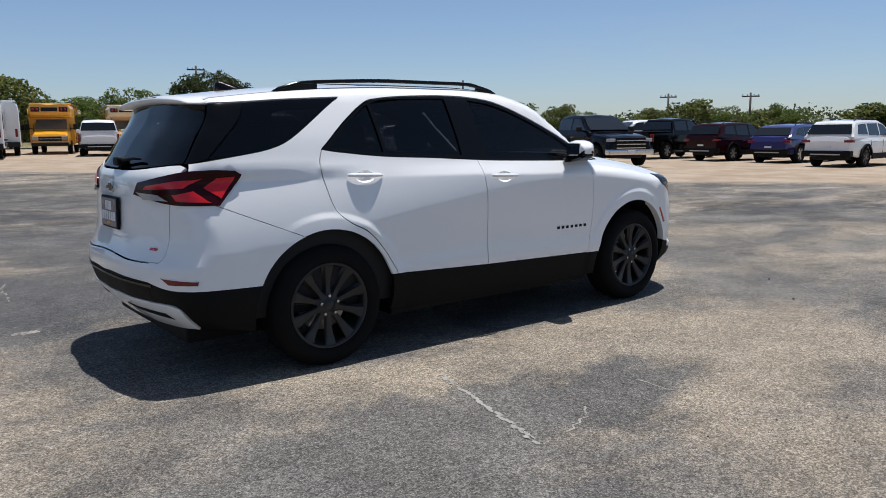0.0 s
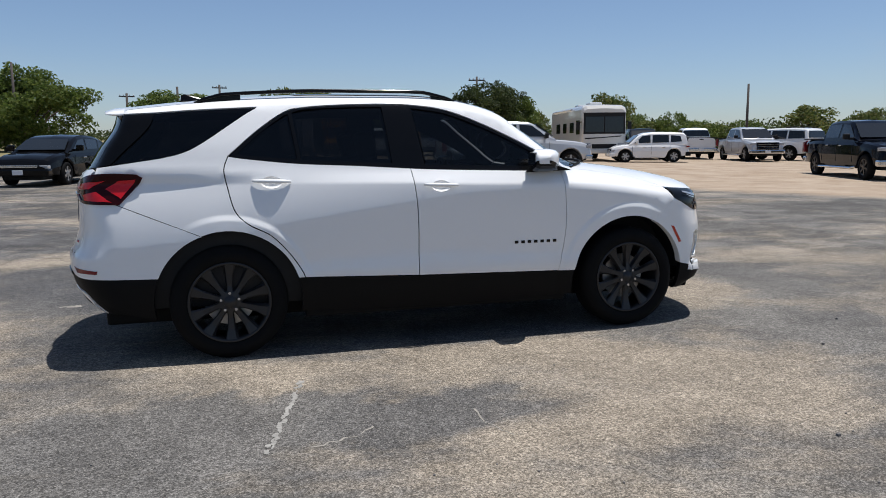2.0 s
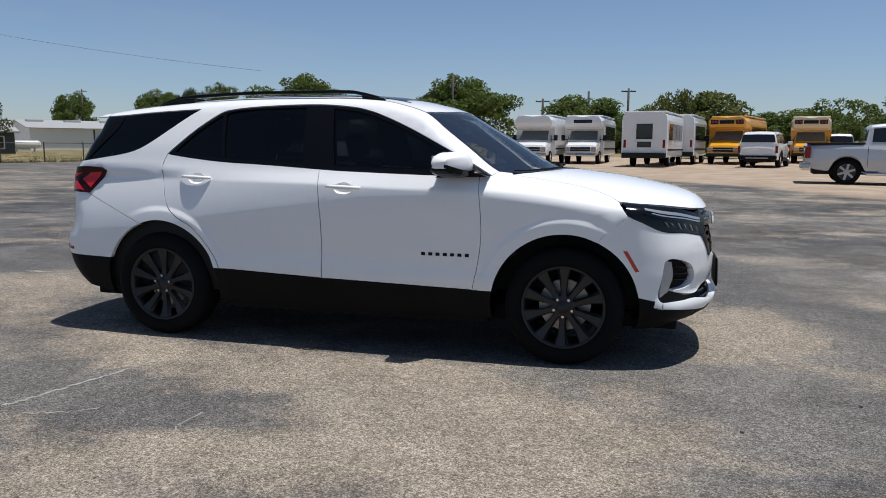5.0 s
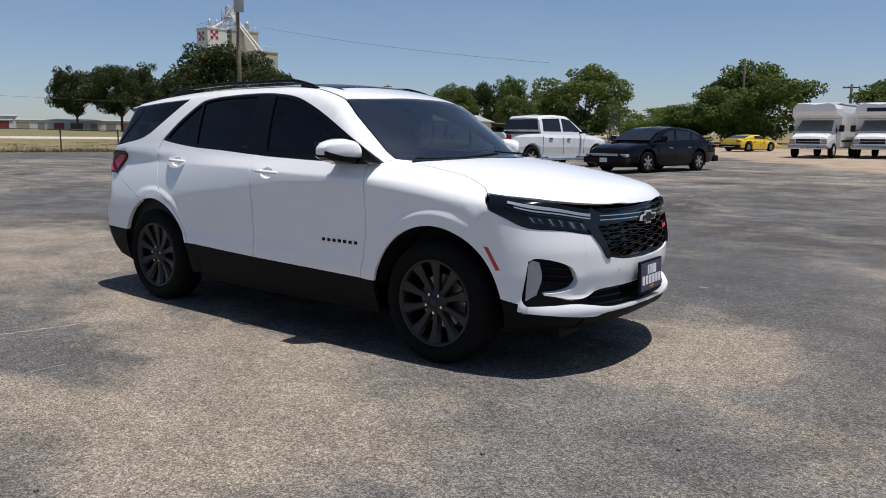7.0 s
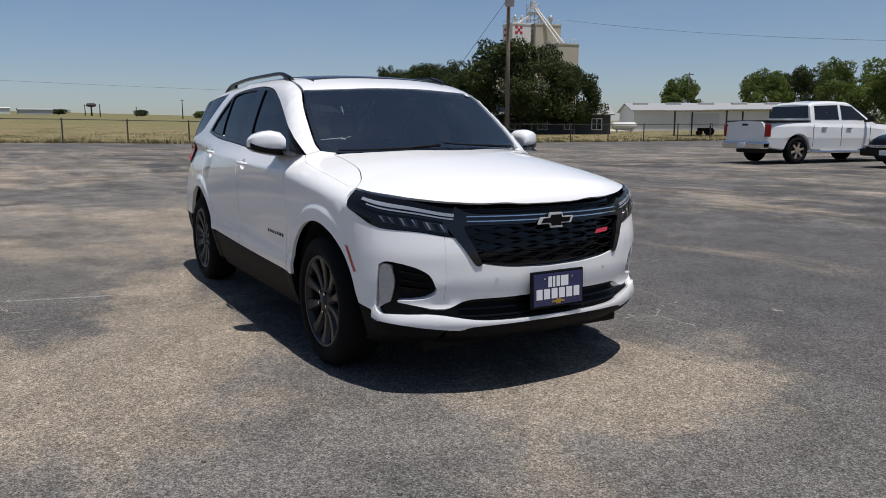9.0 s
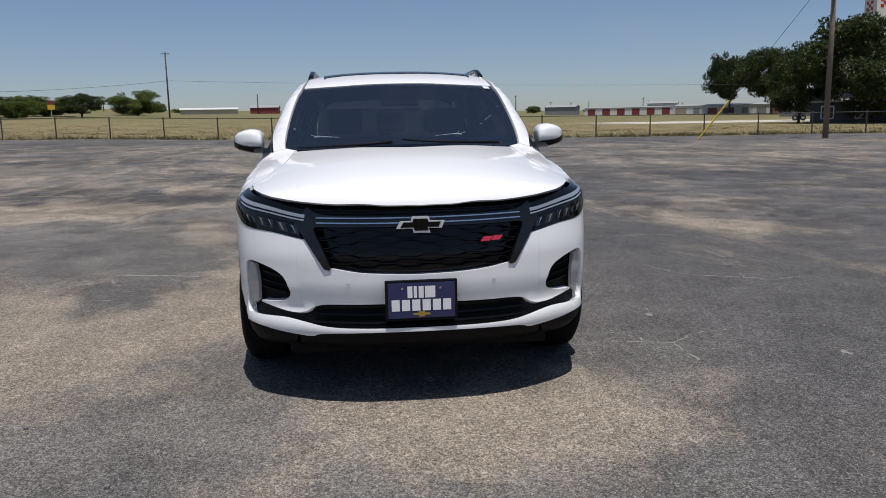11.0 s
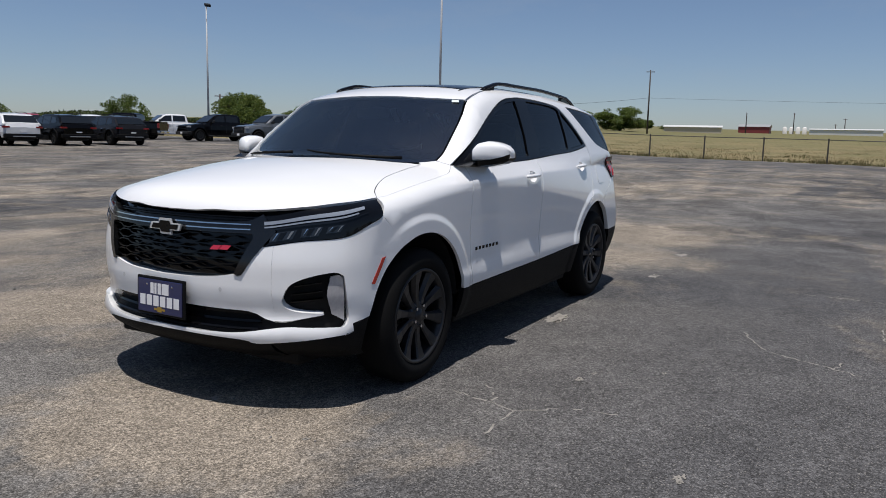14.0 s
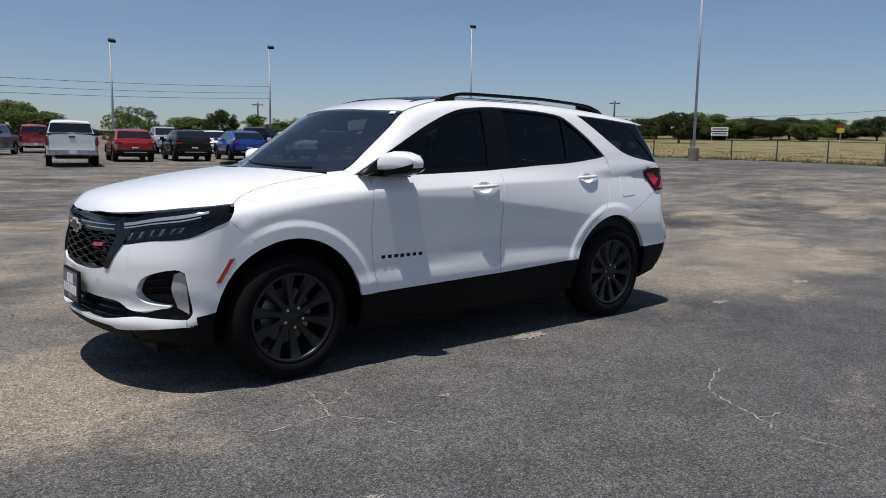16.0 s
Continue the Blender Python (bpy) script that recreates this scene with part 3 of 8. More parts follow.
    ground = mix(drive, ground, (.50, .47, .42))
    l.new(ground, b.inputs["Base Color"])
    b.inputs["Roughness"].default_value = .9
    b.inputs["Specular IOR Level"].default_value = .10
    bp = n.new("ShaderNodeBump")
    bp.inputs["Strength"].default_value, bp.inputs["Distance"].default_value = .8, .005
    l.new(calc("ADD", calc("MULTIPLY", grain, .4), calc("SUBTRACT", calc("MULTIPLY", speck, .8), crack)), bp.inputs["Height"])
    l.new(bp.outputs[0], b.inputs["Normal"])
    return m


def build_ground():
    radii = np.r_[0, np.geomspace(1.0, 4500, 90)]
    sides = 144
    verts, faces = [(0, 0, 0)], []
    for r in radii[1:]:
        a = np.linspace(0, 2 * np.pi, sides, endpoint=False)
        x, y = r * np.cos(a), r * np.sin(a)
        verts += list(zip(x, y, terrain(x, y)))
    for k in range(sides):
        faces.append((0, 1 + k, 1 + (k + 1) % sides))
    for i in range(len(radii) - 2):
        a, b = 1 + i * sides, 1 + (i + 1) * sides
        for k in range(sides):
            faces.append((a + k, b + k, b + (k + 1) % sides, a + (k + 1) % sides))
    ob = new("ground", mesh_of("ground", verts, faces, ground_material(), True))
    tagged(ob, "worn grey asphalt lot with sandy stains and dry field beyond", "ground", kind="structure")


build_ground()


# ---- the white car ----
car = thing("sport_utility_car", "clean white compact sport utility car with black wheels on asphalt", "car")

# lines of the side, as (x, z)
DOOR_F = [(.842, 1.118), (.858, .96), (.868, .78), (.852, .616), (.815, .43)]
DOOR_B = [(-.205, 1.146), (-.184, .962), (-.172, .778), (-.172, .455)]
DOOR_C = [(-1.335, 1.236), (-1.362, 1.157), (-1.346, 1.05), (-1.307, .905), (-1.228, .824), (-1.104, .755), (-.999, .644), (-.925, .533), (-.905, .484)]
BELT = [(.905, 1.118), (.546, 1.120), (0, 1.136), (-.552, 1.168), (-.92, 1.187), (-1.217, 1.218), (-1.335, 1.236)]
BELT_F = [(.842, 1.118), (.546, 1.120), (0, 1.136), (-.205, 1.146)]
BELT_R = [(-.205, 1.146), (-.552, 1.168), (-.92, 1.187), (-1.217, 1.218), (-1.335, 1.236)]
CANT = [(-1.335, 1.236), (-1.152, 1.392), (-.985, 1.504), (-.88, 1.532), (-.677, 1.550), (-.378, 1.560), (-.153, 1.553), (.072, 1.520), (.331, 1.423), (.623, 1.279), (.775, 1.197), (.905, 1.118)]
SILL = [(-.905, .484), (-.172, .455), (.815, .43)]
# hood rim as (x, y); the wing meets it
HOOD_SIDE = [(1.012, .652), (1.09, .654), (1.20, .660), (1.42, .685), (1.588, .745), (1.66, .806)]
HOOD_LEAD = [(1.66, .806), (1.80, .775), (1.98, .680), (2.127, .460), (2.186, .22), (2.200, 0)]
SCREEN_FOOT = [(1.325, 0), (1.275, .2), (1.12, .48), (1.03, .60), (.935, .700)]
SCREEN_HEAD = [(.44, .618), (.50, .48), (.545, .30), (.565, 0)]
PILLAR_A = [(.935, .700), (.841, .706), (.602, .668), (.44, .618)]
ROOF_SIDE = [(.44, .618), (.20, .600), (-.4, .600), (-1.1, .600), (-1.7, .598), (-1.925, .592)]




def on_side(axis, line, other):
    """A line given in one axis's coordinates, in another's."""
    return [tuple(p) for p in to_flat(meet(axis, smooth_line(line, .03)), other)]


def near(line, axis):
    return [tuple(p) for p in to_flat(np.array(line, float), axis)]


def cup_ring(x0, z0, k=1.0):
    """The outline of the dished cup behind a door handle."""
    return np.array([(x0 + k * .060 * math.cos(a), z0 - .002 + k * (.034 if math.sin(a) < 0 else .034) * math.sin(a)) for a in np.linspace(0, 2 * math.pi, 28, endpoint=False)])


HANDLES = ((-1.085, 1.076), (-.018, 1.032))
# outline of the door glass, and its three openings
WINDOW_RINGS = [ring_of([BELT[::-1], CANT[::-1]]),
                                ring_of([[(.62, 1.152), (-.105, 1.170)], [(-.105, 1.170), (-.160, 1.532)], [(-.160, 1.532), (.06, 1.497), (.31, 1.405), (.55, 1.290), (.70, 1.205)], [(.70, 1.205), (.705, 1.165), (.62, 1.152)]]),
                                ring_of([[(-.325, 1.182), (-.62, 1.198), (-.895, 1.212)], [(-.895, 1.212), (-.935, 1.500)], [(-.935, 1.500), (-.86, 1.520), (-.66, 1.533), (-.360, 1.540)], [(-.360, 1.540), (-.325, 1.182)]]),
                                ring_of([[(-.925, 1.214), (-1.19, 1.240), (-1.275, 1.252)], [(-1.275, 1.252), (-1.14, 1.372), (-.985, 1.482)], [(-.985, 1.482), (-.962, 1.490)], [(-.962, 1.490), (-.925, 1.214)]])]
for s in (1, -1):
    who = "left" if s > 0 else "right"
    door = panel("front_door", "y", [ring_of([DOOR_F, SILL[::-1][:1] + [SILL[1]], DOOR_B[::-1], BELT_F[::-1]]), cup_ring(*HANDLES[1])], WHITE, car, side=s)
    rear_door = panel("rear_door", "y", [ring_of([DOOR_B, [SILL[1], SILL[0]], DOOR_C[::-1], BELT_R[::-1]]), cup_ring(*HANDLES[0])], WHITE, car, side=s)
    # wing
    brow = smooth_line([tuple(meet("y", [(.905, 1.118)])[0][:2]), (1.0, .812), (1.2, .822), (1.42, .822), (1.58, .816), (1.66, .806)], .03)
    brow3 = meet("z", brow)
    foot_line = smooth_line([tuple(brow[0]), (.937, .703)], .02)
    foot_y = [tuple(p) for p in to_flat(meet("z", foot_line), "y")]
    panel("front_wing_top", "z", [ring_of([[tuple(p) for p in foot_line], [(.937, .703), (1.003, .635)], [(1.003, .635), HOOD_SIDE[0]], HOOD_SIDE, [tuple(p) for p in brow[::-1]]], .03)], WHITE, car, inset=.0004, side=s)
    brow_y = [tuple(p) for p in to_flat(brow3, "y")]
    panel("front_wing", "y", [ring_of([DOOR_F[::-1], [(.842, 1.118), (.905, 1.118)], brow_y,
                                       [brow_y[-1], (1.685, .945), (1.716, .902)], [(1.716, .902), (1.672, .859), (1.58, .781), (1.556, .744)],
                                       arc(1.3625, 63.7, 169.7), [(.933, .43), (.815, .43)]])], WHITE, car, inset=.0006, side=s)
    # side frame, from the screen pillar over the doors to the tail
    roof_x = on_side("z", ROOF_SIDE, "y")
    pillar_x = on_side("z", PILLAR_A, "y")
    frame_ring = ring_of([foot_y, [foot_y[-1], pillar_x[0]], pillar_x, roof_x,
                                          [roof_x[-1], (-1.93, 1.49)], [(-1.93, 1.49), (-1.749, 1.499), (-1.502, 1.517), (-1.145, 1.536)],
                                          [(-1.145, 1.536), (-1.234, 1.484), (-1.447, 1.340), (-1.56, 1.275), (-1.68, 1.238), (-1.855, 1.210), (-2.08, 1.178)],
                                          [(-2.08, 1.178), (-2.075, 1.125), (-1.86, 1.125)], [(-1.86, 1.125), (-1.992, .966)],
                                          [(-1.992, .966), (-1.729, .854), (-1.526, .768), (-1.52, .760)],
                                          arc(-1.3625, 111, 17.6), [(-.946, .484), (-.905, .484)], DOOR_C[::-1], CANT])
    panel("quarter_panel", "y", [frame_ring], WHITE, car, side=s)
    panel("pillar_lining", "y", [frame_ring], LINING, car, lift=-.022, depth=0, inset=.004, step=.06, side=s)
    # glass of the doors, with their black frames
    panel("window_frame", "y", WINDOW_RINGS,
          GLOSS_BLACK, car, "gloss black window surround", lift=-.003, depth=.02, side=s)
    panel("front_side_window", "y", [ring_of([[(.66, 1.146), (-.10, 1.165)], [(-.10, 1.165), (-.165, 1.537)], [(-.165, 1.537), (.06, 1.502), (.315, 1.410), (.555, 1.295), (.72, 1.205)], [(.72, 1.205), (.72, 1.16), (.66, 1.146)]])],
          FRONT_SIDE_GLASS, car, "tinted door glass", lift=-.012, depth=0, side=s)
    panel("rear_side_window", "y", [ring_of([[(-.32, 1.177), (-.9, 1.207)], [(-.9, 1.207), (-.94, 1.505)], [(-.94, 1.505), (-.66, 1.538), (-.355, 1.545)], [(-.355, 1.545), (-.32, 1.177)]])],
          SIDE_GLASS, car, "dark tinted door glass", lift=-.012, depth=0, side=s)
    panel("quarter_light", "y", [ring_of([[(-.92, 1.209), (-1.29, 1.246)], [(-1.29, 1.246), (-1.14, 1.380), (-.96, 1.497)], [(-.96, 1.497), (-.92, 1.209)]])],
          REAR_GLASS, car, "dark tinted fixed glass", lift=-.012, depth=0, side=s)
    quarter_ring = ring_of([[(-1.145, 1.536), (-1.234, 1.484), (-1.447, 1.340), (-1.56, 1.275), (-1.68, 1.238), (-1.855, 1.210), (-1.99, 1.196)], [(-1.99, 1.196), (-1.793, 1.395), (-1.749, 1.499)], [(-1.749, 1.499), (-1.502, 1.517), (-1.145, 1.536)]])
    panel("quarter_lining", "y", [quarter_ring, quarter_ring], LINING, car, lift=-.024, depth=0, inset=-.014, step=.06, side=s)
    panel("rear_quarter_window", "y", [quarter_ring],
          REAR_GLASS, car, "black privacy glass", lift=-.004, depth=.01, side=s)
    dpost = near([(-2.10, .712, 1.172), (-2.037, .762, 1.186), (-1.99, .771, 1.196), (-1.793, .718, 1.395), (-1.749, .684, 1.499), (-1.93, .64, 1.49), (-1.95, .664, 1.411), (-2.057, .704, 1.237)], "r")
    panel("rear_pillar_trim", "r", [ring_of([[dpost[0], dpost[1], dpost[2]], [dpost[2], dpost[3], dpost[4]], [dpost[4], dpost[5]], [dpost[5], dpost[6], dpost[7], dpost[0]]])],
          GLOSS_BLACK, car, "gloss black pillar trim", lift=-.002, side=s)
    # black lower band
    panel("sill_cladding", "y", [ring_of([SILL, [(.815, .43), (.933, .43)], arc(1.3625, 169.7, 193), [(.937, .254), (0, .236), (-.937, .262)], arc(-1.3625, -12, 17.6), [(-.946, .484), (-.905, .484)]])],
          CLADDING, car, "black plastic sill cladding", side=s, depth=.03)
    # nose corner: skin with the fog lamp pocket cut into its edge
    split = [(meet("x", [(.56, z)])[0]) for z in np.linspace(.774, .428, 9)]
    cut = near(split, "f")
    low = near([meet("x", [(y, z)])[0] for y, z in [(.56, .428), (.62, .430), (.745, .457)]], "f")
    poc = near([meet("x", [(y, z)])[0] for y, z in [(.745, .465), (.69, .468), (.637, .477), (.603, .498), (.597, .524), (.628, .592), (.695, .632), (.785, .655), (.815, .638), (.822, .53), (.822, .43), (.814, .400)]], "f")
    lip = near([meet("x", [(y, z)])[0] for y, z in [(.814, .400), (.818, .36), (.834, .372)]], "f")
    lo2 = near([tuple(meet("y", [p])[0]) for p in [(1.885, .410), (1.79, .43)]], "f")
    aw = near([tuple(meet("y", [p])[0]) for p in arc(1.3625, 10.3, 63.7)], "f")
    seam = near([tuple(meet("y", [p])[0]) for p in [(1.556, .744), (1.58, .781), (1.672, .859), (1.716, .902)]], "f")
    lampfoot3 = [tuple(meet("y", [(1.716, .902)])[0])] + [tuple(meet("f", [to_flat([p], "f")[0]])[0]) for p in [(1.80, .852, .860), (1.914, .806, .812), (2.046, .668, .795), (2.115, .56, .774)]]
    foot = near(lampfoot3, "f")
    panel("front_bumper_corner", "f", [ring_of([cut, low, [low[-1], poc[0]], poc[:5], poc[4:9], poc[8:12], lip, [lip[-1], lo2[0]], lo2, aw, seam, foot[:-1] + [cut[0]]])],
          WHITE, car, "white bumper corner", inset=.0004, depth=.05, step=.026, side=s)
    # inside of the pocket
    pk = near([meet("x", [(y, z)])[0] for y, z in [(.56, .42), (.57, .60), (.68, .66), (.80, .67), (.835, .64), (.838, .50), (.836, .40), (.70, .38), (.56, .38)]], "f")
    panel("fog_lamp_pocket", "f", [ring_of([[a, b] for a, b in zip(pk, pk[1:] + pk[:1])])], CLADDING, car, "black pocket of the fog lamp", lift=-.042, depth=0, side=s)
    fg = near([meet("x", [(y, z)])[0] for y, z in [(.775, .635), (.802, .645), (.816, .625), (.818, .53), (.814, .425), (.770, .455), (.763, .55)]], "f")
    panel("fog_lamp", "f", [ring_of([[fg[0], fg[1], fg[2]], fg[2:5], [fg[4], fg[5]], [fg[5], fg[6], fg[0]]])], CLEAR_LENS, car, "tall clear fog lamp", lift=-.012, side=s, step=.02)
    for k, z in enumerate((.505, .545, .585)):
        sl = near([meet("x", [(y, zz)])[0] for y, zz in [(.625 + .01 * k, z), (.75, z + .018), (.75, z + .024), (.627 + .01 * k, z + .006)]], "f")
        panel("pocket_slat", "f", [ring_of([[a, b] for a, b in zip(sl, sl[1:] + sl[:1])])], GLOSS_BLACK, car, lift=-.022, depth=.02, side=s, inset=0)
    # lower black corner of the nose
    vc = near([meet("x", [(y, z)])[0] for y, z in [(.56, .331), (.65, .342), (.808, .362), (.834, .374)]], "f")
    ve = near([tuple(meet("y", [p])[0]) for p in [(1.80, .26), (1.76, .235)]], "f")
    vb = near([meet("x", [(y, z)])[0] for y, z in [(.76, .232), (.56, .236)]], "f")
    va = near([tuple(meet("y", [p])[0]) for p in arc(1.3625, 10.3, -12)], "f")
    panel("front_valance_corner", "f", [ring_of([vc, [vc[-1], lo2[0]], lo2, va, [va[-1], ve[1]], [ve[1], vb[0]], vb, [vb[-1], vc[0]]])], CLADDING, car, "black lower bumper corner", inset=.0004, depth=.03, side=s)
    # lamps of the nose
    lamp_top3 = [tuple(meet("z", [p])[0]) for p in [(1.668, .806), (1.80, .777), (1.98, .684), (2.085, .555), (2.115, .500)]]
    top = [(a, b - .003) for a, b in near(lamp_top3, "f")]
    inner = near([meet("x", [(y, z)])[0] for y, z in [(.500, .905), (.523, .885), (.545, .858), (.565, .838), (.545, .80), (.520, .768)]], "f")
    lampfoot = near([(1.668, .806, .972)] + lampfoot3[:4] + [tuple(meet("x", [(.520, .768)])[0])], "f")
    headlamp = panel("headlamp", "f", [ring_of([top, [top[-1], inner[0]], inner, lampfoot[::-1]])], LAMP_BLACK, car, "slim dark headlamp", lift=.003, step=.03, side=s)
    tops, feet = smooth_line(top, .02), smooth_line(lampfoot[1:], .02)
    def in_lamp(t, k):
        a, b = (np.array([np.interp(t, np.linspace(0, 1, len(q)), q[:, c]) for c in (0, 1)]) for q in (tops, feet))
        return tuple(a + (b - a) * k)
    for nm, mat, s0, s1, k0, k1, word in (("daytime_light", DRL, .16, .985, .20, .31, "clear light strip"), ("daytime_light", DRL, .22, .985, .36, .41, "thin clear light strip"), ("lamp_divider", DARK_CHROME, .14, .99, .45, .50, "dark satin divider")):
        ts = np.linspace(s0, s1, 14)
        strip = [in_lamp(t, k0 + (k1 - k0) * .5 * max(0, .35 - t)) for t in ts] + [in_lamp(t, k1) for t in ts[::-1]]
        panel(nm, "f", [np.array(strip)], mat, headlamp, word, lift=.007, step=.02, depth=.005, inset=0, side=s)
    for t0, wide, k0, k1, mat in ((.36, .13, .60, .80, REFLECTOR), (.53, .15, .58, .86, REFLECTOR), (.72, .20, .60, .88, REFLECTOR)):
        cell = [in_lamp(t0, k0), in_lamp(t0 + wide, k0), in_lamp(t0 + wide + .035, k1), in_lamp(t0 + .055, k1)]
        lens = panel("lamp_reflector", "f", [ring_of([[a, b] for a, b in zip(cell, cell[1:] + cell[:1])], .012)], mat, headlamp, "faceted reflector", lift=.005, step=.015, depth=.004, inset=0, side=s)
        for q0, q1, m in ((.12, .24, STEEL), (.40, .66, LAMP_BLACK), (.74, .80, CHROME)):
            w0, w1 = t0 + wide * q0, t0 + wide * q1
            fin = [in_lamp(w0, k0 + .02), in_lamp(w1, k0 + .02), in_lamp(w1 + .045, k1 - .03), in_lamp(w0 + .055, k1 - .03)]
            panel("reflector_fin", "f", [np.array(fin)], m, headlamp, lift=.0075, step=.05, depth=.003, inset=0, side=s)
    # tail lamp, over the gate's edge and the quarter panel
    tl3 = [(-2.247, .361, 1.009), (-2.233, .400, 1.075), (-2.154, .667, 1.122), (-2.022, .792, 1.146), (-1.862, .808, 1.140), (-1.838, .820, 1.118), (-1.995, .862, .956), (-2.17, .685, .968), (-2.24, .42, 1.0)]
    tl = near(tl3, "r")
    lamp = panel("tail_lamp", "r", [ring_of([[tl[0], tl[1]], tl[1:5], [tl[4], tl[5]], [tl[5], tl[6]], tl[6:9] + [tl[0]]])], DEEP_RED, car, "dark red tail lamp", lift=.010, depth=.03, step=.03, side=s)
    for nm, mat, pts in (("red_segment", RED_LENS, [(-1.885, .825, 1.112), (-1.985, .812, 1.108), (-2.045, .795, 1.050), (-1.985, .853, .990)]),
                         ("red_segment", RED_LENS, [(-2.03, .785, 1.108), (-2.14, .69, 1.088), (-2.215, .50, 1.062), (-2.225, .45, 1.034), (-2.10, .745, 1.050)]),
                         ("red_segment", RED_LENS, [(-2.07, .775, 1.040), (-2.15, .70, 1.02), (-2.13, .72, .985), (-2.02, .84, .972)]),
                         ("reversing_lens", CLEAR_LENS, [(-2.238, .40, 1.026), (-2.195, .61, 1.020), (-2.155, .69, .984), (-2.218, .48, .984)])):
        q = near(pts, "r")
        panel(nm, "r", [ring_of([[a, b] for a, b in zip(q, q[1:] + q[:1])])], mat, lamp, "bright red lens" if mat is RED_LENS else "clear lens", lift=.014 if mat is RED_LENS else .018, depth=.006, step=.02, side=s)
    # tail corner
    sp = [meet("t", [(.582, z)])[0] for z in np.linspace(.668, .564, 4)]
    spf = near(sp, "r")
    gate_edge = near([meet("t", [(y, z)])[0] for y, z in [(.662, .668), (.684, .704), (.688, .80), (.688, .965)]], "r")
    lam = near([(-2.17, .688, .975), (-2.09, .79, .965), (-1.992, .862, .966)], "r")
    seam_r = near([tuple(meet("y", [p])[0]) for p in [(-1.992, .966), (-1.729, .854), (-1.526, .768), (-1.52, .760)]], "r")
    arch_r = near([tuple(meet("y", [p])[0]) for p in arc(-1.3625, 111, 157.5)], "r")
    black_top = near([tuple(meet("y", [(-1.767, .519)])[0]), tuple(meet("y", [(-2.0, .524)])[0]), (-2.217, .739, .534), tuple(meet("t", [(.582, .564)])[0])], "r")
    panel("rear_bumper_corner", "r", [ring_of([spf[::-1], [spf[0], gate_edge[0]], gate_edge, lam, seam_r, arch_r, black_top])], WHITE, car, "white bumper corner", inset=.0004, depth=.03, step=.026, side=s)
    ref = near([meet("t", [(y, z)])[0] for y, z in [(.69, .596), (.78, .590), (.846, .580)]] + [(-2.10, .842, .556), (-2.22, .742, .560)], "r")
    panel("rear_reflector", "r", [ring_of([ref[:3], [ref[2], ref[3]], [ref[3], ref[4]], [ref[4], ref[0]]])], REFLEX, car, "red reflector", lift=.004, step=.02, side=s)
    arch_b = near([tuple(meet("y", [p])[0]) for p in arc(-1.3625, 157.5, 192)], "r")
    bot = near([tuple(meet("y", [(-1.80, .262)])[0]), tuple(meet("y", [(-1.95, .300)])[0]), (-2.06, .757, .307), (-2.17, .752, .43), (-2.209, .70, .452), tuple(meet("t", [(.582, .452)])[0])], "r")
    panel("rear_cladding_corner", "r", [ring_of([black_top[::-1], arch_b, [arch_b[-1], bot[0]], bot[:3], bot[2:5], bot[4:6], [bot[5], black_top[-1]]])], CLADDING, car, "black lower bumper corner", inset=.0004, depth=.03, side=s)
    # side marker
    mk = [(1.690, .708), (1.722, .705), (1.795, .585), (1.768, .578)]
    panel("side_marker", "y", [ring_of([[a, b] for a, b in zip(mk, mk[1:] + mk[:1])])], ORANGE_RED, car, "orange-red side marker", lift=.002, step=.02, side=s)

# top
panel("hood", "z", [ring_of([HOOD_LEAD, [(a, -b) for a, b in HOOD_LEAD[::-1]], [(a, -b) for a, b in HOOD_SIDE[::-1]],
                             [(1.012, -.652), (1.052, -.598), (1.14, -.49), (1.297, -.2), (1.348, 0), (1.297, .2), (1.14, .49), (1.052, .598), (1.012, .652)], HOOD_SIDE])], WHITE, car, "smooth white hood", inset=.0045)
panel("cowl", "z", [ring_of([[(1.028, -.655), (1.075, -.59), (1.17, -.50), (1.325, -.2), (1.375, 0), (1.325, .2), (1.17, .50), (1.075, .59), (1.028, .655)], [(1.028, .655), (1.0, .625)],
                             [(1.0, .625), (1.09, .48), (1.235, .2), (1.285, 0), (1.235, -.2), (1.09, -.48), (1.0, -.625)], [(1.0, -.625), (1.028, -.655)]])], CLADDING, car, "black cowl under the wipers", lift=-.012, depth=.02)
foot = [(a, -b) for a, b in SCREEN_FOOT[::-1]] + SCREEN_FOOT[1:]
head = SCREEN_HEAD + [(a, -b) for a, b in SCREEN_HEAD[::-1][1:]]
screen_edge = ring_of([foot, PILLAR_A, head, [(a, -b) for a, b in PILLAR_A[::-1]]])
inner_edge = shrunk(screen_edge, .032)
panel("windscreen", "z", [screen_edge], SCREEN_GLASS, car, "clear windscreen", lift=-.005, depth=0)
panel("windscreen_border", "z", [screen_edge, inner_edge], GLOSS_BLACK, car, "black glass border", lift=-.009, depth=0, inset=.001)
rear_rim = [(-1.925, .592), (-1.945, .35), (-1.95, 0)]
panel("roof", "z", [ring_of([head, [(a, -b) for a, b in ROOF_SIDE], [(a, -b) for a, b in rear_rim], rear_rim[::-1], ROOF_SIDE[::-1]])], WHITE, car, "white roof")
panel("roof_window", "z", [ring_of([[(.25, -.47), (.27, 0), (.25, .47)], [(.25, .47), (.21, .50), (-.9, .50)], [(-.9, .50), (-.94, 0), (-.9, -.50)], [(-.9, -.50), (.21, -.50), (.25, -.47)]])], GLOSS_BLACK, car, "dark glass roof panel", lift=.004, depth=.01)

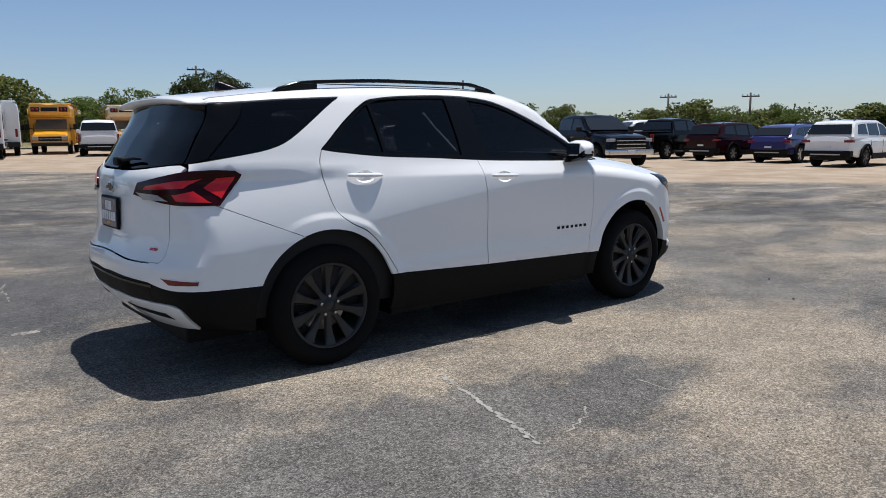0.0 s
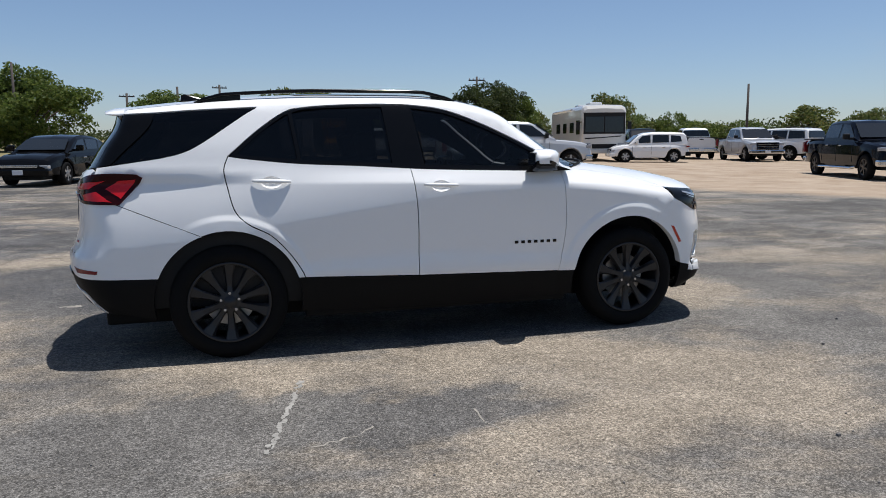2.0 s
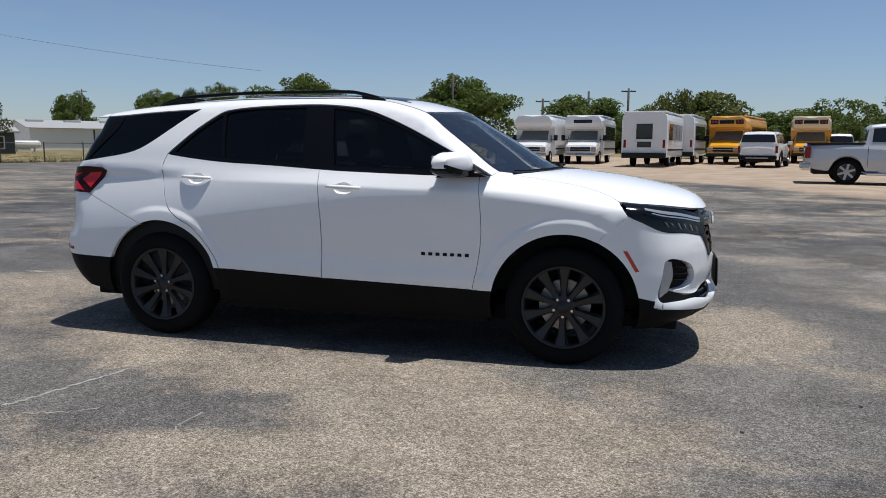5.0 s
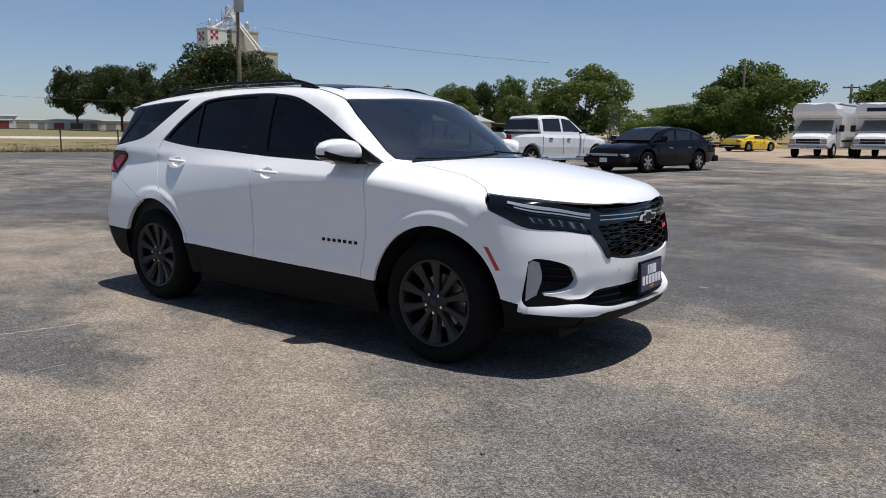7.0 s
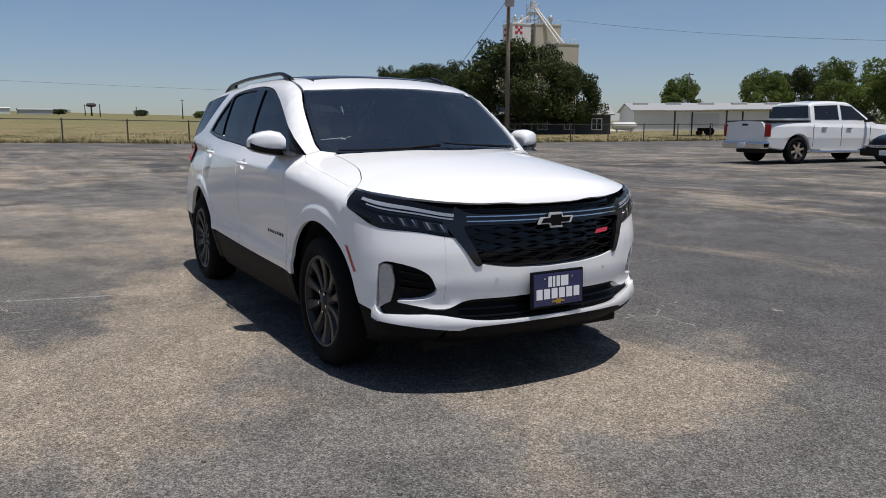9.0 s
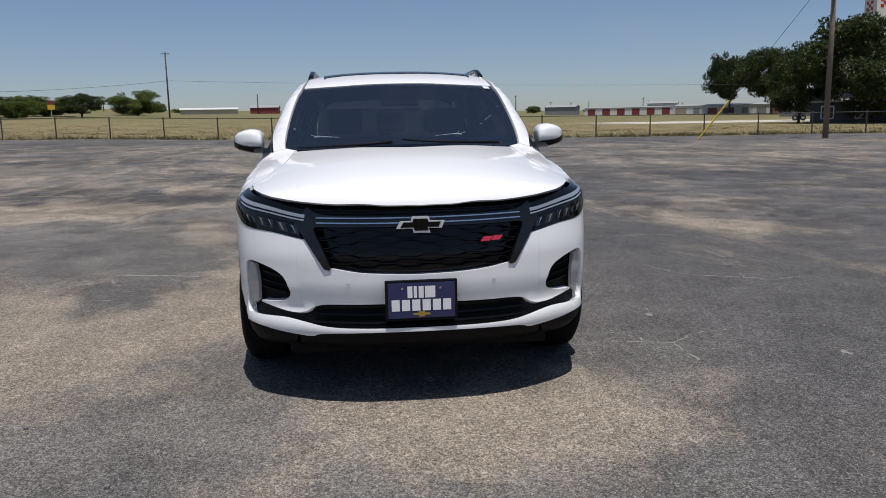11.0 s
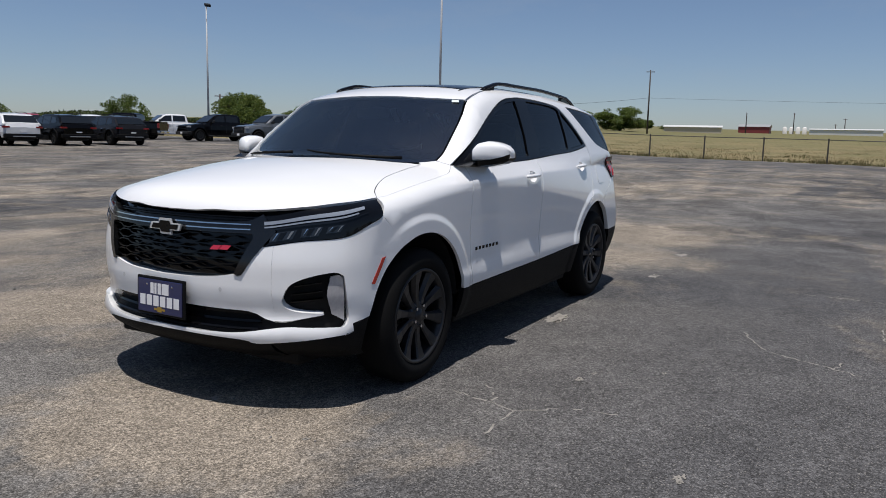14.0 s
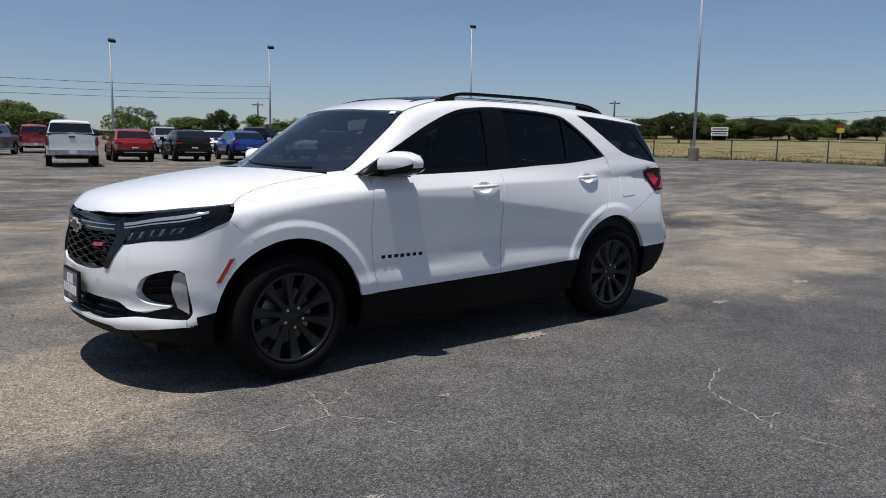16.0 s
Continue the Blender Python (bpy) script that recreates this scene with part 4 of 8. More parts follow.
# nose, middle
gl = [(0, .608), (.17, .613), (.30, .624), (.40, .642)]
chin = [(0, .474), (.30, .472), (.454, .468), (.522, .437), (.56, .428)]
mir = lambda l: [(-a, b) for a, b in l]
panel("front_bumper", "x", [ring_of([mir(gl[::-1]) + gl[1:], [(.40, .642), (.432, .637), (.505, .757), (.520, .768)], [(.520, .768), (.56, .774)], [(.56, .774), (.56, .428)], chin[::-1] + mir(chin[1:]),
                                     [(-.56, .428), (-.56, .774)], [(-.56, .774), (-.520, .768)], mir([(.40, .642), (.432, .637), (.505, .757), (.520, .768)])[::-1]])], WHITE, car, "white front bumper", inset=.0004, depth=.05)
panel("lower_grille", "x", [ring_of([[(-.82, .34), (.82, .34)], [(.82, .34), (.82, .42)], [(.82, .42), (.56, .50), (-.56, .50), (-.82, .42)], [(-.82, .42), (-.82, .34)]])], CLADDING, car, "black lower intake", lift=-.045, depth=0)
for z in (.395, .425, .452):
    panel("intake_slat", "x", [ring_of([[(-.50, z), (.50, z)], [(.50, z), (.50, z + .009)], [(.50, z + .009), (-.50, z + .009)], [(-.50, z + .009), (-.50, z)]])], GLOSS_BLACK, car, lift=-.02, depth=.025, inset=0)
lip_top = [(0, .370), (.25, .370), (.427, .376), (.606, .402), (.70, .402), (.814, .400)]
lip_low = [(0, .353), (.25, .352), (.45, .345), (.504, .330), (.65, .342), (.818, .364)]
panel("bumper_lip", "x", [ring_of([mir(lip_top[::-1]) + lip_top[1:], [(.814, .400), (.818, .360)], lip_low[::-1] + mir(lip_low[1:]), [(-.818, .360), (-.814, .400)]])], WHITE, car, "white lower bumper lip", lift=.006, depth=.05, inset=.0004)
panel("front_valance", "x", [ring_of([[(-.56, .236), (.56, .236)], [(.56, .236), (.56, .335)], lip_low[:4][::-1] + mir(lip_low[1:4]), [(-.504, .330), (-.56, .335)], [(-.56, .335), (-.56, .236)]])], CLADDING, car, "black valance", depth=.03, inset=.0004)
grille = panel("grille", "x", [ring_of([[(-.50, .945), (0, .945), (.50, .945)], [(.50, .945), (.49, .82), (.41, .635)], [(.41, .635), (.23, .612), (0, .602), (-.23, .612), (-.41, .635)], [(-.41, .635), (-.49, .82), (-.50, .945)]])], LAMP_BLACK, car, "black grille", lift=-.05, depth=0)
bar = [(0, .867), (.30, .873), (.445, .882), (.503, .912)]
arm = [(.503, .912), (.523, .885), (.545, .858), (.565, .838)]
leg = [(.565, .838), (.515, .765), (.432, .636)]
leg_in = [(.400, .641), (.447, .748), (.472, .806), (.466, .820), (.44, .823), (.20, .822), (0, .821)]
panel("grille_surround", "x", [ring_of([mir(bar[::-1]) + bar[1:], arm, leg, [(.432, .636), (.400, .641)], leg_in + mir(leg_in[::-1][1:]), mir([(.432, .636), (.400, .641)])[::-1], mir(leg)[::-1], mir(arm)[::-1]])], DARK_CHROME, car, "dark satin grille surround", lift=.006, depth=.045, inset=.001)
for z in (.836, .858):
    panel("chrome_line", "x", [ring_of([[(-.46, z + .004), (0, z), (.46, z + .004)], [(.46, z + .004), (.46, z + .009)], [(.46, z + .009), (0, z + .005), (-.46, z + .009)], [(-.46, z + .009), (-.46, z + .004)]], .04)], CHROME, grille, "bright line", lift=.010, depth=.004, inset=0)
for row in range(8):
    z0 = .640 + .0235 * row
    w = .405 + .0105 * row
    ys = np.linspace(-w, w, 49)
    wave = z0 + .0065 * np.clip(2.2 * np.sin(2 * np.pi * (ys / .20 + .5 * (row % 2))), -1, 1)
    lo, hi = list(zip(ys, wave)), list(zip(ys, wave + .0050))
    panel("grille_bar", "x", [np.array(lo + hi[::-1])], GRILLE_GLOSS, grille, lift=-.010, depth=.03, inset=0, step=.2)
for z in (.886, .897):
    panel("grille_bar", "x", [ring_of([[(-.45, z), (.45, z)], [(.45, z), (.45, z + .004)], [(.45, z + .004), (-.45, z + .004)], [(-.45, z + .004), (-.45, z)]], .04)], GLOSS_BLACK, grille, lift=-.015, depth=.02, inset=0)

# tail, middle
gate = [(0, 1.137), (.31, 1.141), (.70, 1.172), (.735, 1.14)]
gate_side = [(.735, 1.14), (.688, .965), (.688, .80), (.684, .704), (.662, .668)]
gate_low = [(.662, .668), (.40, .664), (0, .680)]
panel("tailgate", "t", [ring_of([mir(gate[::-1]) + gate[1:], gate_side, gate_low + mir(gate_low[::-1][1:]), mir(gate_side)[::-1]])], WHITE, car, "white tailgate")
gg = [(.705, 1.178), (.700, 1.237), (.664, 1.411), (.63, 1.487)]
panel("rear_window", "t", [ring_of([[(-.705, 1.178), (-.31, 1.147), (0, 1.143), (.31, 1.147), (.705, 1.178)], gg, [(.63, 1.487), (.30, 1.51), (0, 1.515), (-.30, 1.51), (-.63, 1.487)], mir(gg)[::-1]])], REAR_GLASS, car, "dark rear window", lift=-.003)
panel("rear_bumper", "t", [ring_of([[(-.662, .664), (-.40, .660), (0, .676), (.40, .660), (.662, .664)], [(.662, .664), (.582, .564)], [(.582, .564), (.17, .574), (0, .570), (-.17, .574), (-.582, .564)], [(-.582, .564), (-.662, .664)]])], WHITE, car, "white rear bumper", inset=.0004)
panel("rear_cladding", "t", [ring_of([[(-.582, .562), (-.17, .572), (0, .568), (.17, .572), (.582, .562)], [(.582, .562), (.582, .452)], [(.582, .452), (-.582, .452)], [(-.582, .452), (-.582, .562)]])], CLADDING, car, "black bumper band", inset=.0004)
panel("chrome_strip", "t", [ring_of([[(-.62, .556), (0, .560), (.62, .556)], [(.62, .556), (.62, .536)], [(.62, .536), (0, .542), (-.62, .536)], [(-.62, .536), (-.62, .556)]])], GLOSS_BLACK, car, "gloss black strip", lift=.006, depth=.008)
panel("rear_skid_panel", "t", [ring_of([[(-.70, .448), (0, .450), (.70, .448)], [(.70, .448), (.752, .43)], [(.752, .43), (.74, .306)], [(.74, .306), (.45, .290), (-.45, .290), (-.74, .306)], [(-.74, .306), (-.752, .43)], [(-.752, .43), (-.70, .448)]])], WHITE, car, "white lower bumper insert", inset=.0006, lift=.004)
for s in (1, -1):
    panel("skid_slot", "t", [ring_of([[(s * .20, .400), (s * .62, .395)], [(s * .62, .395), (s * .66, .360)], [(s * .66, .360), (s * .20, .385)], [(s * .20, .385), (s * .20, .400)]])], CLADDING, car, "dark slot", lift=.007, depth=.004)


def surface(axis, u, v, lift=0.0):
    p = meet(axis, [(u, v)])
    return Vector((p + lift * outward(p))[0])


# inner shell: dark lining, floor, wheel tubs
for s in (1, -1):
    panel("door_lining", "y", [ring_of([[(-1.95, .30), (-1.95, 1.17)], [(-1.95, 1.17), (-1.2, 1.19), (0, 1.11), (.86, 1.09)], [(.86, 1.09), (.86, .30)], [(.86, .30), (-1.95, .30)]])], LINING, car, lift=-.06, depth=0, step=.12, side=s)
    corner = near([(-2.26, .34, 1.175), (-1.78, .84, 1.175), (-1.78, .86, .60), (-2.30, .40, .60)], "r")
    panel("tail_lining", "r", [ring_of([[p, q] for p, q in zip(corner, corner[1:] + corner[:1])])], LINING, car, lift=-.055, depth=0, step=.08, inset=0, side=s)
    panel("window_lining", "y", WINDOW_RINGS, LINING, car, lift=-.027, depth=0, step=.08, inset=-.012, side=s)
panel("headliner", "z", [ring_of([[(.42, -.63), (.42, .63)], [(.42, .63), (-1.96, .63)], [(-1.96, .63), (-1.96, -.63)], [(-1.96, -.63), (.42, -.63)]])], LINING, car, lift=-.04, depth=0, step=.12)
under_hood = [(1.20, .70), (1.60, .83), (1.81, .80), (1.99, .70), (2.135, .48), (2.19, .22), (2.20, 0)]
panel("hood_lining", "z", [ring_of([under_hood, [(a, -b) for a, b in under_hood[::-1]], [(1.20, -.70), (1.20, .70)]])], LINING, car, lift=-.05, depth=0, step=.1, inset=0)
bm = bmesh.new()
box(bm, (-2.10, -.62, .20), (2.02, .62, .30), .02)
box(bm, (-.90, -.82, .21), (.90, .82, .32), .02)
part("underbody", bm, CLADDING, car, "black underbody")
bm = bmesh.new()
prism(bm, [(.95, -.55), (1.74, -.55), (1.765, -.76), (1.90, -.70), (2.0, -.55), (2.0, .55), (1.90, .70), (1.765, .76), (1.74, .55), (.95, .55)], .265, .28)
part("engine_undertray", bm, CLADDING, car, "black tray under the engine")
bm = bmesh.new()
box(bm, (1.02, -.62, .30), (1.98, .62, .84), .05)
part("engine_block", bm, LINING, car)
for wx in WHEELS:
    for s in (1, -1):
        bm = bmesh.new()
        rings = []
        for y in (.845, .58):
            rings.append([bm.verts.new((wx + .455 * math.cos(a), s * y, AXLE + .455 * math.sin(a))) for a in np.linspace(radians(4), radians(176), 23)])
        for k in range(22):
            bm.faces.new((rings[0][k], rings[0][k + 1], rings[1][k + 1], rings[1][k]))
        bm.faces.new(rings[1])
        part("wheel_tub", bm, LINING, car, "black wheel arch liner")

# cabin
bm = bmesh.new()
prism(bm, [(.50, .60), (.48, .98), (.56, 1.06), (.80, 1.07), (1.06, 1.08), (1.08, .9), (1.05, .6)], -.60, .60, "xz")
bmesh.ops.bevel(bm, geom=bm.edges[:], offset=.02, segments=2, affect="EDGES")
part("dashboard", bm, DASH, car, "dark dashboard")
def seat(x, y, w, head=True):
    bm = bmesh.new()
    box(bm, (x - .28, y - w, .42), (x + .26, y + w, .62), .06)
    box(bm, (-.09, -w, 0), (.09, w, .62), .06, Matrix.Translation((x - .30, y, .56)) @ Matrix.Rotation(radians(-17), 4, "Y"))
    if head:
        for yy in ([y] if w < .4 else [y - .42, y, y + .42]):
            box(bm, (-.055, -.13, 0), (.055, .13, .19), .04, Matrix.Translation((x - .50, yy, 1.20)) @ Matrix.Rotation(radians(-12), 4, "Y"))
    return part("seat", bm, SEAT, car, "dark cloth seat", True)
seat(.10, .38, .25), seat(.10, -.38, .25), seat(-.85, 0, .62)
bm = bmesh.new()
made = [(0, .19 * math.cos(a), .19 * math.sin(a)) for a in np.linspace(0, 2 * math.pi, 33)]
tube(bm, made, .015, 8)
box(bm, (-.02, -.19, -.02), (.02, .19, .02), .01)
box(bm, (-.03, -.06, -.06), (.03, .06, .06), .02)
bmesh.ops.transform(bm, matrix=Matrix.Translation((.42, .38, 1.00)) @ Matrix.Rotation(radians(-24), 4, "Y"), verts=bm.verts)
part("steering_wheel", bm, SEAT, car, "dark steering wheel", True)
bm = bmesh.new()
box(bm, (-.02, -.12, -.035), (.02, .12, .035), .015, Matrix.Translation((.55, 0, 1.42)))
part("inner_mirror", bm, LINING, car)

# roof rails
for s in (1, -1):
    xs = np.linspace(-1.52, .16, 40)
    pts = []
    for x in xs:
        t = (x + 1.52) / 1.68
        rise = .036 * min(1, (t / .10) ** .8, ((1 - t) / .13) ** .8) if 0 < t < 1 else 0
        p = surface("z", x, s * .585)
        pts.append(p + Vector((0, s * .004, rise)))
    bm = bmesh.new()
    rings = []
    for k, p in enumerate(pts):
        h = .011 if 0 < k < 39 else .004
        rings.append([bm.verts.new(p + Vector((0, a, b))) for a, b in ((-.014, -h), (.014, -h), (.018, 0), (.012, h), (-.012, h), (-.018, 0))])
    for a, b in zip(rings, rings[1:]):
        for k in range(6):
            bm.faces.new((a[k], a[(k + 1) % 6], b[(k + 1) % 6], b[k]))
    bm.faces.new(rings[0][::-1]), bm.faces.new(rings[-1])
    rail = part("roof_rail", bm, GLOSS_BLACK, car, "gloss black roof rail", True)
    for a, b in ((-1.50, -1.24), (.0, .14)):
        bm = bmesh.new()
        for x0 in np.arange(a, b - .001, .04):
            x1 = min(x0 + .04, b)
            p0, p1 = surface("z", x0, s * .585), surface("z", x1, s * .585)
            t0, t1 = np.interp(x0, xs, [p.z for p in pts]), np.interp(x1, xs, [p.z for p in pts])
            vs = [bm.verts.new(v) for y in (-.013, .013) for v in ((x0, p0.y + y, p0.z - .01), (x1, p1.y + y, p1.z - .01), (x1, p1.y + y, t1), (x0, p0.y + y, t0))]
            for f in ((0, 1, 2, 3), (7, 6, 5, 4), (0, 4, 5, 1), (3, 2, 6, 7), (0, 3, 7, 4), (1, 5, 6, 2)):
                bm.faces.new([vs[k] for k in f])
        bmesh.ops.remove_doubles(bm, verts=bm.verts, dist=1e-4)
        part("rail_foot", bm, GLOSS_BLACK, rail)

# spoiler under the roof's rear edge
bm = bmesh.new()
rings = []
for y in np.linspace(-.615, .615, 25):
    z = surface("z", -1.93, y).z
    k = 1 - .25 * abs(y / .615) ** 4
    slim = 1 - .75 * abs(y / .615) ** 6
    rings.append([bm.verts.new((x, y, z + dz * (slim if dz < -.01 else 1))) for x, dz in ((-1.90, .004), (-1.93 - .07 * k, -.004), (-1.93 - .125 * k, -.020), (-1.93 - .128 * k, -.032), (-1.93 - .09 * k, -.052), (-1.90, -.055))])
for a, b in zip(rings, rings[1:]):
    for k in range(5):
        bm.faces.new((a[k], a[k + 1], b[k + 1], b[k]))
bm.faces.new(rings[0]), bm.faces.new(rings[-1][::-1])
spoiler = part("spoiler", bm, WHITE, car, "white roof spoiler", True)
bm = bmesh.new()
box(bm, (-2.052, -.19, -.012), (-2.036, .19, .008), .003, Matrix.Translation((0, 0, surface("z", -1.93, 0).z - .024)))
part("brake_light", bm, DEEP_RED, spoiler, "high brake light")

# rear wiper
bm = bmesh.new()
box(bm, (-.03, -.05, -.03), (.03, .05, .02), .012, Matrix.Translation(surface("t", -.02, 1.175, .015)))
tube(bm, [surface("t", y, 1.175 + .012 * (y < -.2), .022) for y in (0, -.12, -.24, -.34)], .012, 8, .5)
part("rear_wiper", bm, CLADDING, car, "black rear wiper", True)
# antenna fin
bm = bmesh.new()
zf = surface("z", -1.6, 0).z
prism(bm, [(-1.63, zf - .02), (-1.615, zf + .056), (-1.58, zf + .060), (-1.41, zf + .008), (-1.38, zf - .01)], -.022, .022, "xz")
bmesh.ops.bevel(bm, geom=bm.edges[:], offset=.008, segments=2, affect="EDGES")
part("antenna_fin", bm, GLOSS_BLACK, car, "black antenna fin", True)
# wipers
for a, b in (((.55, 1.07), (-.02, 1.20)), ((-.08, 1.26), (-.62, 1.03))):
    bm = bmesh.new()
    pts = [surface("z", a[1] + (b[1] - a[1]) * t + .10 * math.sin(math.pi * t) * 1.1 - .02, a[0] + (b[0] - a[0]) * t, .014) for t in np.linspace(0, 1, 9)]
    tube(bm, pts, .010, 6, .5)
    part("wiper", bm, CLADDING, car, "black wiper", True)
bm = bmesh.new()
p = surface("z", .49, .575, 0)
n = Vector(outward(np.array([p]))[0])
m = Matrix.Translation(p + .001 * n) @ n.to_track_quat("Z", "Y").to_matrix().to_4x4()
box(bm, (-.022, -.016, -.001), (.022, .016, .001), 0, m)
part("sticker", bm, STICKER, car, "pale windscreen sticker")

# door mirrors
for s in (1, -1):
    bm = bmesh.new()
    rings = []
    # inner end to tip: reach forward, reach back, top, underside
    for y, fore, aft, top_z, low_z in ((.862, .10, .05, 1.204, 1.142), (.867, .122, .066, 1.232, 1.138), (.886, .124, .074, 1.252, 1.137), (.930, .108, .080, 1.260, 1.138), (.974, .080, .086, 1.253, 1.142), (1.014, .046, .094, 1.238, 1.148), (1.036, .012, .092, 1.218, 1.155), (1.044, -.015, .082, 1.202, 1.165)):
        ring, mid = [], (top_z + low_z) / 2 - .012
        for a in np.linspace(0, 2 * math.pi, 24, endpoint=False):
            c, d = math.cos(a), math.sin(a)
            x = (fore if c > 0 else aft) * abs(c) ** (.8 if c > 0 else .35) * (1 if c > 0 else -1)
            z = mid + ((top_z - mid) * abs(d) ** .5 if d > 0 else -(mid - low_z) * abs(d) ** .5)
            ring.append(bm.verts.new((.685 + x, s * y, z)))
        rings.append(ring)
    for a, b in zip(rings, rings[1:]):
        for k in range(24):
            bm.faces.new((a[k], a[(k + 1) % 24], b[(k + 1) % 24], b[k]))
    bm.faces.new(rings[0]), bm.faces.new(rings[-1])
    mirror = part("door_mirror", bm, WHITE, car, "white door mirror on a black foot", True)
    bm = bmesh.new()
    rings = []
    for y, fore, aft, top_z, low_z in ((.866, .128, .070, 1.147, 1.106), (.917, .114, .084, 1.150, 1.110), (.968, .086, .092, 1.156, 1.119), (1.014, .048, .100, 1.170, 1.132), (1.043, .004, .098, 1.186, 1.150)):
        rings.append([bm.verts.new((.685 + a, s * y, z)) for a, z in ((fore, top_z), (fore * .9, low_z + .008), (fore * .4, low_z), (-aft * .7, low_z), (-aft, low_z + .01), (-aft, top_z))])
    for a, b in zip(rings, rings[1:]):
        for k in range(6):
            bm.faces.new((a[k], a[(k + 1) % 6], b[(k + 1) % 6], b[k]))
    bm.faces.new(rings[0]), bm.faces.new(rings[-1])
    part("mirror_base", bm, GLOSS_BLACK, mirror, "black mirror base")
    bm = bmesh.new()
    prism(bm, [(.58, 1.106), (.90, 1.116), (.82, 1.142), (.62, 1.136)], s * .80, s * .90, "xz")
    part("mirror_foot", bm, GLOSS_BLACK, mirror, "black mirror foot")
    bm = bmesh.new()
    box(bm, (.588, s * .885 if s > 0 else -1.008, 1.154), (.600, 1.008 if s > 0 else -.885, 1.238), .004)
    part("mirror_glass", bm, CHROME, mirror, "mirror glass")

# door handles: a dished cup with a bar over it
for s in (1, -1):
    for x0, z0 in HANDLES:
        bm = bmesh.new()
        rings = []
        for x in np.linspace(-.115, .115, 11):
            y = surface("y", x0 + x, z0).y
            out = .031 * (1 - (abs(x) / .13) ** 3)
            h = .013 * (1 - .4 * (abs(x) / .115) ** 3)
            rings.append([bm.verts.new((x0 + x, s * (y + a * out), z0 + .006 - x * .03 + b * h)) for a, b in ((.35, -1), (.9, -.8), (1.05, 0), (.85, .85), (.3, 1))])
        for a, b in zip(rings, rings[1:]):
            for k in range(4):
                bm.faces.new((a[k], a[k + 1], b[k + 1], b[k]))
            bm.faces.new((a[4], a[0], b[0], b[4]))
        bm.faces.new(rings[0]), bm.faces.new(rings[-1])
        handle = part("door_handle", bm, WHITE, car, "white pull handle", True)
        rows = []
        for k in (1.06, .96, .82, .62, .38, .14):
            p = meet("y", cup_ring(x0, z0, k))
            p[:, 1] = s * (p[:, 1] - .0015 - .021 * max(0, 1 - k ** 2) ** .6)
            rows.append(p)
        faces = [(28 * i + j, 28 * i + (j + 1) % 28, 28 * i + 28 + (j + 1) % 28, 28 * i + 28 + j) for i in range(5) for j in range(28)] + [tuple(range(140, 168))]
        faces = [f[::-1] for f in faces] if s > 0 else faces
        part("handle_cup", mesh_of("handle_cup", np.vstack(rows), faces, WHITE, True), None, handle, "dished handle cup")
panel("fuel_door", "y", [ring_of([[(-1.66, 1.085), (-1.50, 1.080)], [(-1.50, 1.080), (-1.487, 1.06), (-1.49, .945), (-1.505, .925)], [(-1.505, .925), (-1.64, .93)], [(-1.64, .93), (-1.66, .95), (-1.672, 1.07), (-1.66, 1.085)]])], WHITE, car, "white fuel door", lift=.0025, depth=.004)

# small badges: rows of plain bars, and the maker's sign as a plain bar shape
def bars(name, axis, at, letters, gap, w, h, mat, side=1, lean=0.0, slant=0.0):
    for k in range(letters):
        u, v = at[0] + gap * k, at[1] + lean * k
        p = surface(axis, u, v)
        n = Vector(outward(np.array([p]))[0])
        along = (surface(axis, u + .01, v) - p).normalized()
        up = n.cross(along) if n.cross(along).z > 0 else along.cross(n)
        m = Matrix.Translation(p) @ Matrix((along, up, n)).transposed().to_4x4()
        bm = bmesh.new()
        box(bm, (-w * .42, -h * .40, -.001), (w * .42, h * .40, .003), .001)
        for v in bm.verts:
            v.co.x += slant * v.co.y
        bmesh.ops.transform(bm, matrix=m, verts=bm.verts)
        if side < 0:
            bmesh.ops.transform(bm, matrix=Matrix.Diagonal((1, -1, 1, 1)), verts=bm.verts)
        part(name, bm, mat, car, "small black badge bar" if mat is GLOSS_BLACK else "small red badge bar")


for s in (1, -1):
    bars("door_badge", "y", (.505, .641), 7, .046, .030, .024, GLOSS_BLACK, s)
bars("grille_badge", "x", (.300, .755), 2, .048, .052, .026, BADGE_RED, 1, .002, .9)
bars("gate_badge", "t", (-.60, .733), 2, .034, .036, .018, BADGE_RED, 1, 0, -.8)


def sign(name, m, w, h, rim, inner):
    """A slanted cross of two bars."""
    a = [(-.5, -.22), (-.17, -.22), (-.14, -.5), (.20, -.5), (.17, -.22), (.44, -.22), (.5, .22), (.20, .22), (.17, .5), (-.17, .5), (-.20, .22), (-.42, .22)]
    bm = bmesh.new()
    prism(bm, [(x * w, y * h) for x, y in a], 0, .010)
    bmesh.ops.transform(bm, matrix=m, verts=bm.verts)
    ob = part(name, bm, rim, car, "plain cross-shaped sign with a bright rim")
    bm = bmesh.new()
    prism(bm, [(x * w * .84, y * h * .72) for x, y in a], .0105, .013)
    bmesh.ops.transform(bm, matrix=m, verts=bm.verts)
    part("sign_face", bm, inner, ob)
    return ob


